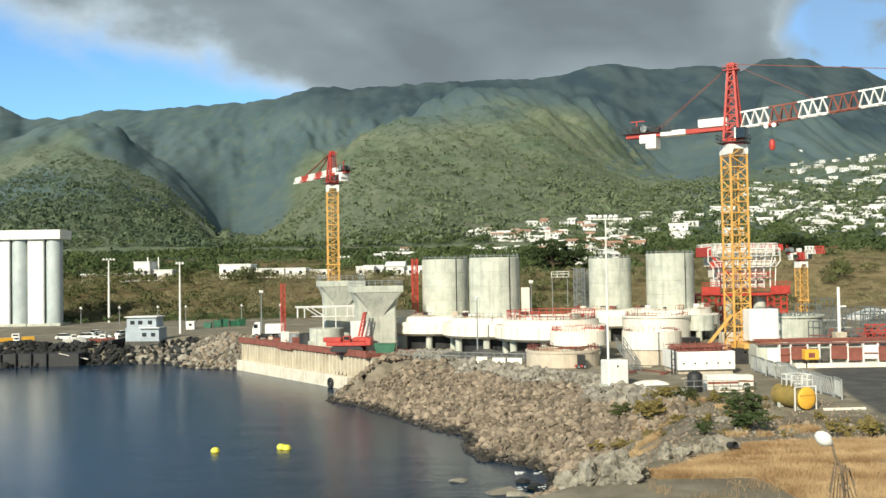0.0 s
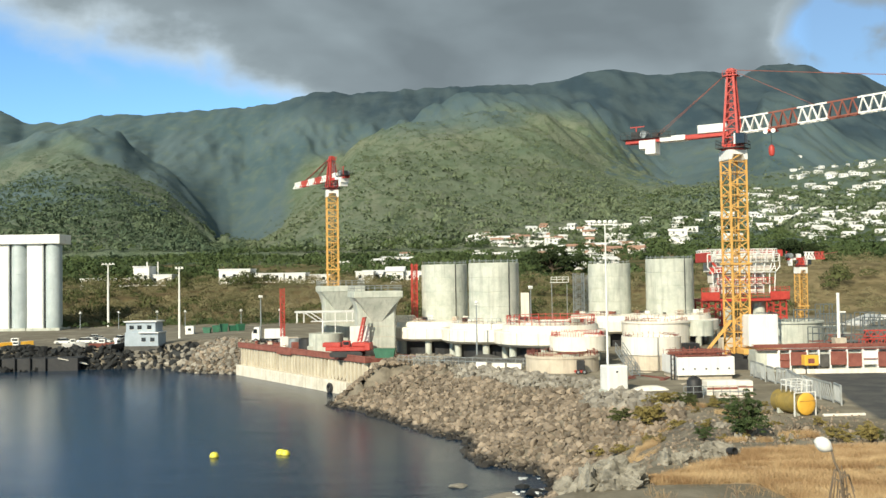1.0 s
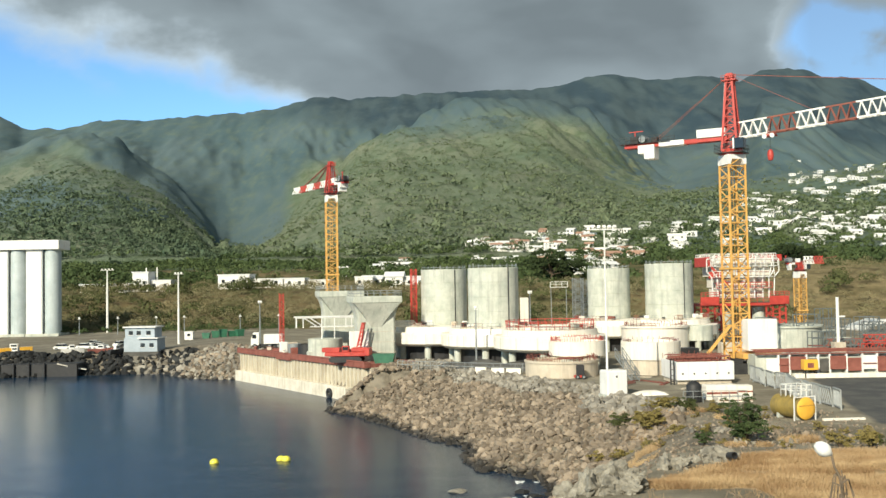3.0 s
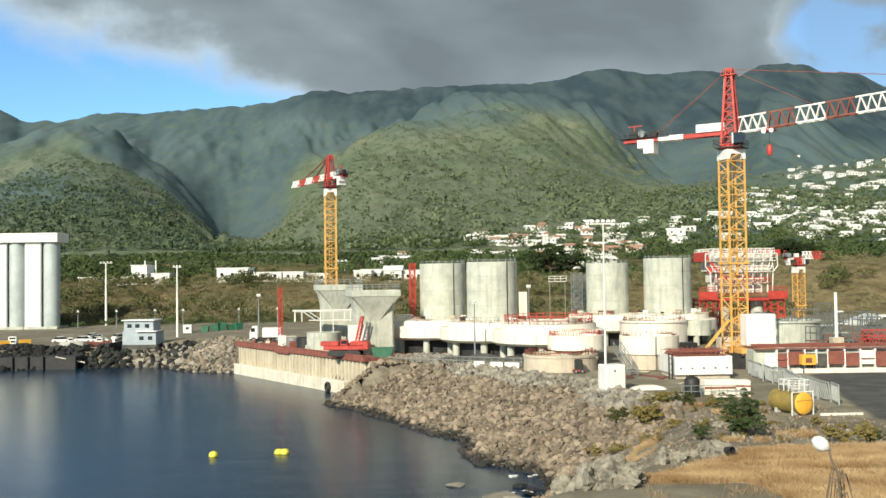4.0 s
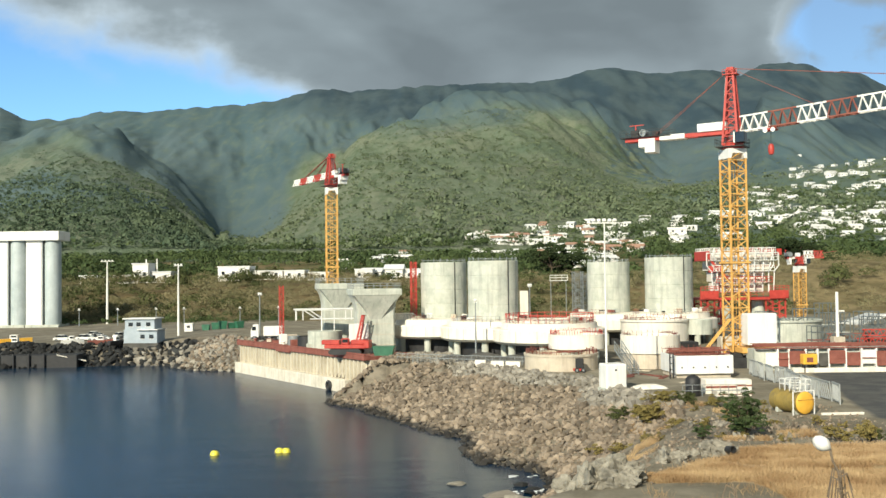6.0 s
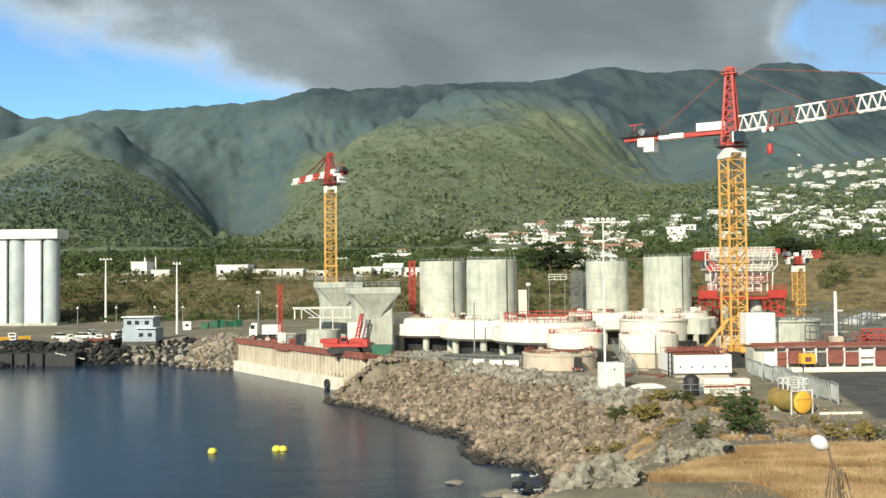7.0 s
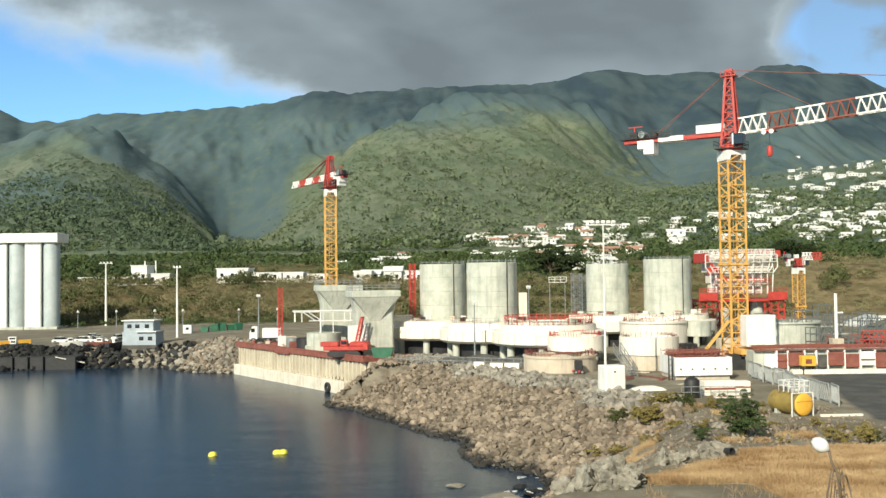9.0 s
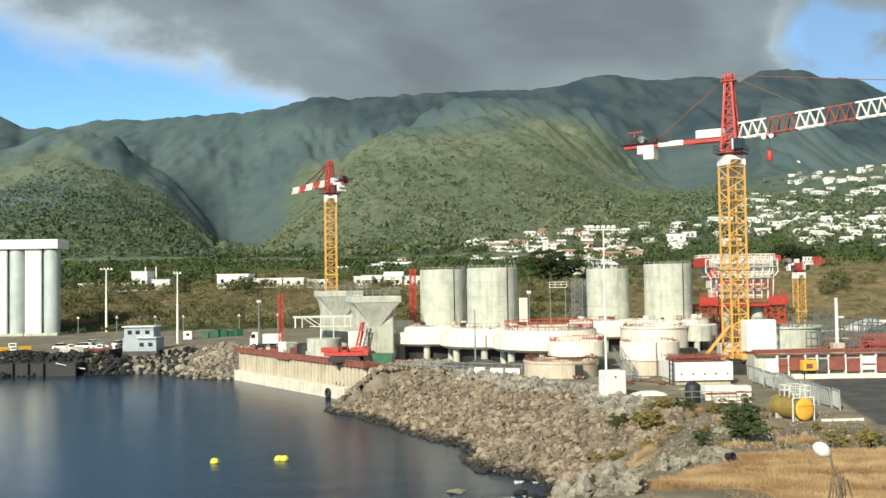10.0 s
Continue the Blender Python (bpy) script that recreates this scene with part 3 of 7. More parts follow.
def quay():
    q = thing("quay", QX, QY, 0, QTURN, "sheet-pile quay with a rusty red capping and pale concrete plinth", "quay", kind="structure")
    part("plinth", box(-0.5, 45.5, -1.6, 0.6, -2.0, 2.0, 0.12), PLINTH, q, "pale concrete plinth at the waterline")
    cap = box(-0.8, QLEN, -1.05, 0.1, 5.35, 6.15, 0.05)
    box(18, 24, -1.15, -0.9, 5.1, 6.0, 0.04, cap)
    beam((-0.8, -0.9, 6.3), (QLEN, -0.9, 6.3), 0.22, cap)
    part("capping", cap, RUST, q, "rusty red steel capping beam")
    part("deck", box(-0.8, QLEN, 0.1, 9.0, 5.4, 5.95), RUST, q)
    bm = bmesh.new()
    # one trough-shaped pile
    pts = [(0, 0), (0.25, 0), (0.42, -0.62), (0.88, -0.62), (1.05, 0), (1.3, 0)]
    for (xa, ya), (xb, yb) in zip(pts, pts[1:]):
        vs = [bm.verts.new(c) for c in ((xa, ya, 0), (xb, yb, 0), (xb, yb, 3.6), (xa, ya, 3.6), (xa, ya + 0.08, 0), (xb, yb + 0.08, 0), (xb, yb + 0.08, 3.6), (xa, ya + 0.08, 3.6))]
        for f in ((0, 1, 2, 3), (5, 4, 7, 6), (3, 2, 6, 7)):
            bm.faces.new([vs[i] for i in f])
    pile = part("sheet_pile", bm, PILE, q)
    pile.matrix_basis = pose(-0.4, -0.1, 1.9)
    for k in range(1, 39):
        p = new("sheet_pile", pile.data)
        p.parent, p.matrix_basis = q, pose(-0.4 + 1.3 * k, -0.1, 1.9)
    part("end_wall", box(QLEN - 1.0, QLEN, 0.12, 9.0, -0.5, 5.4), CONCRETE_TAN, q)
    tyre = bmesh.new()
    ring = []
    for i in range(24):
        a = math.tau * i / 24
        ring.append([tyre.verts.new(((0.62 + 0.26 * math.cos(b)) * math.cos(a), 0.26 * math.sin(b), (0.62 + 0.26 * math.cos(b)) * math.sin(a))) for b in [math.tau * j / 8 for j in range(8)]])
    for i in range(24):
        for j in range(8):
            tyre.faces.new((ring[i][j], ring[(i + 1) % 24][j], ring[(i + 1) % 24][(j + 1) % 8], ring[i][(j + 1) % 8]))
    bmesh.ops.recalc_face_normals(tyre, faces=tyre.faces)
    f = part("tyre_fender", tyre, DARK, q, "black rubber tyre fender", True)
    f.matrix_basis = pose(40.5, -1.85, 0.75)
    # bollards and stacked timber on the deck
    for x in (4, 17, 30, 43):
        b = part("bollard", lathe([(0, 5.95), (0.35, 5.95), (0.28, 6.4), (0.42, 6.55), (0.3, 6.75), (0, 6.8)], 14), RUST if x != 17 else CONCRETE_LIGHT, q, smooth_faces=True)
        b.matrix_basis = pose(x, 0.9, 0)


quay()


def rusty_beams():
    for k, (x, y, L, t) in enumerate(((12, 3.2, 9, 4), (22, 2.6, 10, -3), (30, 4, 8, 6), (37, 2.4, 7, 2), (41, 4.5, 6, -12))):
        m = pose(QX, QY, 0, 0, 0, QTURN) @ pose(x, y, 5.95, 0, 0, t)
        b = new("steel_beam")
        b.matrix_basis = m
        tagged(b, "rusty red steel beam lying on the quay deck", "beam", "beams on the quay")
        part("flange", box(-L / 2, L / 2, -0.25, 0.25, 0, 0.06), RUST, b)
        part("flange", box(-L / 2, L / 2, -0.25, 0.25, 0.5, 0.56), RUST, b)
        part("web", box(-L / 2, L / 2, -0.04, 0.04, 0.06, 0.5), RUST, b)


rusty_beams()

# ---- pier bases and shafts ----


def pier_base(x, y, R=8.6, z0=8.0, supports=True):
    b = thing("concrete_caisson", x, y, 0, 0, "wide round white concrete pier base on short supports", "caisson", "caissons in the yard")
    part("slab", lathe([(0, z0), (R - 0.5, z0), (R, z0 + 0.4), (R, z0 + 2.1), (R - 0.15, z0 + 2.25), (0, z0 + 2.25)], 72), CONCRETE_LIGHT, b, smooth_faces=True)
    part("upper_tier", lathe([(R - 1.3, z0 + 2.25), (R - 1.4, z0 + 3.1), (R - 2.6, z0 + 3.3), (0, z0 + 3.35)], 72), CONCRETE_LIGHT, b, smooth_faces=True)
    for k in range(7):
        a = 200 + 23 * k + 5 * (x % 3)
        part("joint_strip", box(-0.05, 0.05, -R - 0.03, -R + 0.03, z0 + 0.4, z0 + 2.1), CONCRETE, b).matrix_basis = pose(0, 0, 0, 0, 0, a - 270)
    if supports:
        # dark drum added below the slab for the shade in the gap
        part("skid", lathe([(0, YARD - 0.1), (R - 2.6, YARD - 0.1), (R - 2.6, z0), (0, z0)], 40), DARK, b, "dark drum that stands for the shade under the slab")
        bm0 = lathe([(0, YARD - 0.3), (0.55, YARD - 0.3), (0.55, z0 + 0.02), (0, z0 + 0.02)], 12)
        s = part("support", bm0, CONCRETE, b, "short concrete support")
        s.matrix_basis = pose((R - 1.6) * math.cos(-2.6), (R - 1.6) * math.sin(-2.6), 0)
        for k in range(1, 8):
            a = -2.6 + math.tau * k / 8
            c = new("support", s.data)
            c.parent, c.matrix_basis = b, pose((R - 1.6) * math.cos(a), (R - 1.6) * math.sin(a), 0)
    return b


def pier_shaft(x, y, r, z0, top, turn, label):
    t = thing("pier_shaft", x, y, 0, turn, label, "pier shaft", "pier shafts in the yard")
    n = 4
    h = (top - z0) / n
    for k in range(n):
        a, b = z0 + k * h, z0 + (k + 1) * h
        part("ring", lathe([(0, a), (r - 0.06, a), (r, a + 0.06), (r, b - 0.06), (r - 0.06, b), (0, b)], 64), CONCRETE, t, smooth_faces=True)
    seam = box(-0.06, 0.06, -r - 0.08, -r + 0.05, z0, top)
    part("climbing_rail", seam, DARK, t, "thin dark climbing rail")
    rail = bmesh.new()
    for k in range(20):
        a = math.tau * k / 20
        beam(((r - 0.2) * math.cos(a), (r - 0.2) * math.sin(a), top), ((r - 0.2) * math.cos(a), (r - 0.2) * math.sin(a), top + 0.6), 0.07, rail)
        b = math.tau * (k + 1) / 20
        beam(((r - 0.2) * math.cos(a), (r - 0.2) * math.sin(a), top + 0.35), ((r - 0.2) * math.cos(b), (r - 0.2) * math.sin(b), top + 0.35), 0.05, rail)
    part("guard_rail", rail, STEEL, t, "galvanised steel guard rail")
    return t


for x, y in ((-0.9, 172), (8.2, 162), (16.2, 152), (31.0, 186), (41.8, 184)):
    pier_base(x, y)
pier_shaft(0.2, 172, 3.95, 11.3, 20.7, 28, "tall grey concrete pier shaft beside a red ladder tower")
pier_shaft(8.2, 162, 4.1, 11.3, 20.7, 33, "tall round grey concrete pier shaft with horizontal joints")
pier_shaft(31.0, 186, 3.9, 11.3, 20.6, -20, "round grey concrete pier shaft behind the light mast")
pier_shaft(41.8, 184, 4.35, 11.3, 21.3, 25, "stout round grey concrete pier shaft beside the red formwork")


def low_drum(x, y, r, z0, z1, material, label, name="pier_segment", rim=0.0):
    d = thing(name, x, y, 0, 0, label, "pier segment", "pier segments in the yard")
    part("wall", lathe([(r, z0), (r, z1 - 0.3), (r + rim, z1 - 0.3), (r + rim, z1), (r - 0.5, z1), (r - 0.5, z0 + 0.3), (0, z0 + 0.3)], 56), material, d, smooth_faces=True)
    return d


def rebar(parent, ring=None, rect=None, z=0.0, h=0.7, count=60, seed=1, material=None):
    """Starter bars that stand up out of the concrete."""
    r = random.Random(seed)
    bm = bmesh.new()
    for k in range(count):
        if ring:
            a, q = math.tau * k / count, ring * r.uniform(0.86, 0.98)
            x, y = q * math.cos(a), q * math.sin(a)
        else:
            x, y = r.uniform(rect[0], rect[1]), r.uniform(rect[2], rect[3])
        beam((x, y, z), (x + r.uniform(-0.1, 0.1), y, z + h * r.uniform(0.6, 1.1)), 0.08, bm, 3)
    for k in range(max(6, count // 5)):
        if ring:
            a, b = r.uniform(0, 6.3), r.uniform(0, 6.3)
            p, q = (ring * 0.9 * math.cos(a), ring * 0.9 * math.sin(a)), (ring * 0.9 * math.cos(a + 0.6), ring * 0.9 * math.sin(a + 0.6))
        else:
            yy = r.uniform(rect[2], rect[3])
            p, q = (rect[0], yy), (rect[1], yy)
        zz = z + h * r.uniform(0.1, 0.8)
        beam((*p, zz), (*q, zz), 0.09, bm, 3)
    return tagged(part("starter_bars", bm, material or RUST, parent, "rust-red steel starter bars"), kind="stuff")


d = low_drum(15.9, 135, 4.9, YARD, 7.75, CONCRETE_TAN, "low curved tan concrete ring with red starter bars", rim=0.12)
rebar(d, ring=4.9, z=7.75, h=0.75, count=90, seed=2)
d = low_drum(18.9, 141, 4.0, 7.9, 9.9, CONCRETE_LIGHT, "white concrete ring with red steel edging", rim=0.0)
part("packing", box(-2.6, 2.6, -2.6, 2.6, YARD, 7.9), CONCRETE, d)
rebar(d, ring=3.9, z=9.9, h=0.7, count=60, seed=3, material=RED)
d = low_drum(28.2, 136, 4.0, 7.6, 10.0, CONCRETE_LIGHT, "white concrete collar over a tan concrete base", rim=0.0)
part("foot_ring", lathe([(3.8, YARD), (3.8, 7.6), (3.2, 7.6)], 56), CONCRETE_TAN, d, smooth_faces=True)
part("opening", outline([(-0.8, YARD), (-0.8, 6.5), (-0.5, 7.0), (0, 7.2), (0.5, 7.0), (0.8, 6.5), (0.8, YARD)], -3.9, -2.9), DARK, d, "dark arched opening").matrix_basis = pose(0, 0, 0, 0, 0, 35)
rebar(d, ring=3.9, z=10.0, h=0.4, count=30, seed=4)
low_drum(41.5, 162, 2.2, 8.4, 10.8, CONCRETE, "small grey concrete ring with slots near the crane", rim=0.0)
d = low_drum(55.5, 163, 6.0, YARD, 10.6, CONCRETE, "broad grey concrete ring behind the crane ballast", rim=0.25)
d = low_drum(34.6, 163, 5.4, YARD, 10.9, CONCRETE_LIGHT, "pale concrete ring with red rails on top", rim=0.2)
rebar(d, ring=5.3, z=10.9, h=0.7, count=50, seed=6)


def red_formwork_ring():
    f = thing("ring_formwork", 16.2, 152, 0, 0, "red steel ring formwork with white panels on a pier base", "formwork")
    for k in range(18):
        a = math.tau * k / 18
        p = part("panel", box(-1.0, 1.0, -0.1, 0.1, 10.6, 11.5, 0.03), CONCRETE_LIGHT, f, "white formwork panel")
        p.matrix_basis = pose(0, 0, 0, 0, 0, math.degrees(a)) @ pose(0, -6.4, 0)
    bm = bmesh.new()
    for k in range(36):
        a, b = math.tau * k / 36, math.tau * (k + 1) / 36
        for z, q in ((11.7, 6.5), (12.4, 6.7), (10.55, 6.6)):
            beam((q * math.cos(a), q * math.sin(a), z), (q * math.cos(b), q * math.sin(b), z), 0.08, bm)
        beam((6.6 * math.cos(a), 6.6 * math.sin(a), 10.4), (6.7 * math.cos(a), 6.7 * math.sin(a), 12.5), 0.08, bm)
    part("guard_rail", bm, RED, f, "red steel guard rail")


red_formwork_ring()


def loft(sections, bm=None):
    """Chamfered rectangles (half x, half y, z) from below to above."""
    bm = bm or bmesh.new()
    rings = []
    for hx, hy, z in sections:
        c = 0.3
        rings.append([bm.verts.new((x, y, z)) for x, y in ((hx - c, -hy), (hx, -hy + c), (hx, hy - c), (hx - c, hy), (-hx + c, hy), (-hx, hy - c), (-hx, -hy + c), (-hx + c, -hy))])
    for a, b in zip(rings, rings[1:]):
        for k in range(8):
            bm.faces.new((a[k], a[(k + 1) % 8], b[(k + 1) % 8], b[k]))
    bm.faces.new(rings[0][::-1])
    bm.faces.new(rings[-1])
    return bm


def pier_head(x, y, lip, turn, label):
    """A broad stem, a lip that overhangs it all round, and a corbel that flares out in front under the lip."""
    h = thing("precast_pier", x, y, 0, turn, label, "precast pier", "precast piers in the yard")
    stem = [(3.15, 2.0, YARD), (3.15, 2.0, lip - 4.2)]
    for k in range(1, 7):
        t = k / 6
        stem.append((3.15 + 0.8 * t ** 2.2, 2.0 + 0.3 * t ** 2.2, lip - 4.2 + 3.1 * t))
    part("stem", loft(stem), CONCRETE, h)
    for side in (-1, 1):
        bm = bmesh.new()
        rows = []
        for k in range(9):
            t = k / 8
            half, out = 0.9 + 2.9 * t ** 1.25, 2.0 + 1.5 * t ** 1.15
            z = lip - 5.0 + 3.9 * t
            rows.append([bm.verts.new(p) for p in ((-half, side * out, z), (half, side * out, z), (half + 0.25, side * 1.9, z), (-half - 0.25, side * 1.9, z))])
        for a, b in zip(rows, rows[1:]):
            for k in range(4):
                bm.faces.new((a[k], a[(k + 1) % 4], b[(k + 1) % 4], b[k]))
        bm.faces.new(rows[0][::-1])
        bm.faces.new(rows[-1])
        bmesh.ops.recalc_face_normals(bm, faces=bm.faces)
        part("corbel", bm, CONCRETE, h)
    part("lip", box(-4.05, 4.05, -3.6, 3.6, lip - 1.1, lip, 0.12), CONCRETE, h)
    for k in range(3):
        part("pour_line", box(-3.18, 3.18, -2.03, 2.03, YARD + 1.6 + 1.7 * k, YARD + 1.66 + 1.7 * k), CONCRETE_TAN, h)
    part("guard_rail", railing(bmesh.new(), [(-3.9, -3.4, lip), (3.9, -3.4, lip), (3.9, 3.4, lip), (-3.9, 3.4, lip), (-3.9, -3.4, lip)], 0.9, 1.2, 0.07), STEEL, h, "galvanised steel guard rail")
    return h


pier_head(-11.4, 165, 16.4, 14, "flared grey concrete pier head with a guard rail")
pier_head(-18.9, 182, 17.3, 14, "grey concrete pier head behind another one")


def white_gantry():
    g = thing("work_platform", -20.6, 174.0, 0, 6, "white steel work platform on legs", "platform")
    for y in (-1.1, 1.1):
        part("lower_chord", beam((-2.6, y, 11.2), (5.6, y, 11.2), 0.13), WHITE, g)
        part("upper_chord", beam((-5.2, y, 12.75), (5.6, y, 12.75), 0.16), WHITE, g)
        for x in (-5.0, -3.8, -0.6, 1.6, 3.6, 4.6, 5.5):
            part("upright", beam((x, y, 9.1 if -2.8 < x < 2.8 else 11.0), (x, y, 12.8), 0.15), WHITE, g)
        for a, b in ((-3.6, -1.4), (-2.6, -0.4)):
            part("brace", beam((a, y, 12.7), (b, y, 11.2), 0.12), WHITE, g)
    part("deck", box(-5.4, 5.8, -1.3, 1.3, 12.8, 13.0, 0.03), WHITE, g)
    part("drum", lathe([(0, YARD), (3.0, YARD), (3.0, 9.1), (0, 9.1)], 40), CONCRETE, thing("pier_segment", -20.6, 174.0, 0, 0, "grey concrete drum under a white platform", "pier segment", "pier segments in the yard"), smooth_faces=True)


white_gantry()
t = thing("form_panel", -13.7, 161.9, YARD, 14, "white formwork panel leaning on a pier stem", "formwork")
part("panel", box(-1.6, 1.6, -0.12, 0.12, 0.3, 5.2, 0.04), WHITE, t)
for x in (-1.1, 0.0, 1.1):
    part("stiffener", box(x - 0.07, x + 0.07, 0.12, 0.3, 0.0, 5.2), STEEL, t)


def caisson_clutter():
    r = random.Random(19)
    for x, y in ((-0.9, 172), (8.2, 162), (16.2, 152), (31.0, 186), (41.8, 184)):
        rail = thing("edge_rail", x, y, 0, 0, "thin rusty guard rail round a caisson's top", "guard rail", "rails on the caissons")
        for k in range(14):
            a, b = math.radians(195 + 11.5 * k), math.radians(195 + 11.5 * (k + 1))
            if r.random() < 0.75:
                part("rail_panel", railing(bmesh.new(), [(7.0 * math.cos(a), 7.0 * math.sin(a), 11.05), (7.0 * math.cos(b), 7.0 * math.sin(b), 11.05)], 0.9, 0.7, 0.05), r.choice((RUST, STEEL, STEEL)), rail)
        for k in range(9):
            a, q = math.radians(r.uniform(190, 350)), r.uniform(5.2, 6.6)
            w, h = r.uniform(0.5, 1.7), r.uniform(0.3, 0.9)
            c = thing("material_pallet", x + q * math.cos(a), y + q * math.sin(a), 11.3, r.uniform(-40, 40), "small load of building material on a caisson", "pallet", "loads on the caissons")
            part("pallet", box(-w / 2, w / 2, -0.4, 0.4, -0.05, 0.1), CONCRETE_TAN, c)
            part("load", box(-w / 2 + 0.05, w / 2 - 0.05, -0.35, 0.35, 0.1, h, 0.05), r.choice((CONCRETE_LIGHT, RUST, CONCRETE, CONCRETE_TAN, WHITE, DARK)), c)


caisson_clutter()

# ---- cranes ----


def mast_pieces(w, h, material, chord=0.2, brace=0.1):
    """The pieces of one square lattice bay: (name, mesh, matrix)."""
    def mesh(name, bm):
        me = bpy.data.meshes.new(name)
        bm.to_mesh(me)
        bm.free()
        me.materials.append(material)
        return me
    q = w / 2
    post = mesh("chord", beam((q, q, 0), (q, q, h), chord))
    bars = [mesh("brace", beam((-q, q, 0.05), (q, q, h / 2), brace)), mesh("brace", beam((q, q, h / 2), (-q, q, h - 0.05), brace)),
            mesh("brace", beam((-q, q, h / 2), (q, q, h / 2), brace * 0.8))]
    rungs = bmesh.new()
    for dx in (-0.2, 0.2):
        beam((dx, 0.25, 0), (dx, 0.25, h), 0.07, rungs)
    for k in range(int(h / 0.4)):
        beam((-0.2, 0.25, 0.2 + 0.4 * k), (0.2, 0.25, 0.2 + 0.4 * k), 0.05, rungs)
    pieces = [("ladder", mesh("ladder", rungs), pose(0, 0, 0))]
    for k in range(4):
        pieces.append(("chord", post, pose(0, 0, 0, 0, 0, 90 * k)))
        pieces += [("brace", me, pose(0, 0, 0, 0, 0, 90 * k)) for me in bars]
    ring = bmesh.new()
    for k in range(4):
        c = [(-q, -q), (q, -q), (q, q), (-q, q)]
        beam((*c[k], 0.05), (*c[(k + 1) % 4], 0.05), brace, ring)
    return mesh("ring_frame", ring), pieces


def put_mast(name, bay, parent, m):
    """One bay: its ring of bars, with chords, braces and a ladder under it."""
    ring, pieces = bay
    ob = put_mesh(name, ring, parent, m)
    for kind, me, at in pieces:
        put_mesh(kind, me, ob, at)
    return ob


def put_mesh(name, me, parent, m):
    ob = new(name, me)
    ob.parent, ob.matrix_basis = parent, m
    return ob


def jib_bay(L, w, h, material):
    """One bay of a triangular jib along +x: the upper chord, and under it two lower chords and the lacing."""
    def mesh(name, bm):
        me = bpy.data.meshes.new(name)
        bm.to_mesh(me)
        bm.free()
        me.materials.append(material)
        return me
    top = mesh("jib_section", beam((0, 0, h), (L, 0, h), 0.2))
    pieces = []
    step = L / 3
    for side in (-1, 1):
        pieces.append(("chord", mesh("chord", beam((0, side * w / 2, 0), (L, side * w / 2, 0), 0.18)), pose(0, 0, 0)))
        up = mesh("lacing", beam((0, side * w / 2, 0), (step / 2, 0, h), 0.12))
        down = mesh("lacing", beam((step / 2, 0, h), (step, side * w / 2, 0), 0.12))
        for k in range(3):
            pieces += [("lacing", up, pose(step * k, 0, 0)), ("lacing", down, pose(step * k, 0, 0))]
    tie = mesh("tie_bar", beam((0, -w / 2, 0), (L / 4, w / 2, 0), 0.09))
    pieces += [("tie_bar", tie, pose(L * k / 4, 0, 0)) for k in range(4)]
    return top, pieces


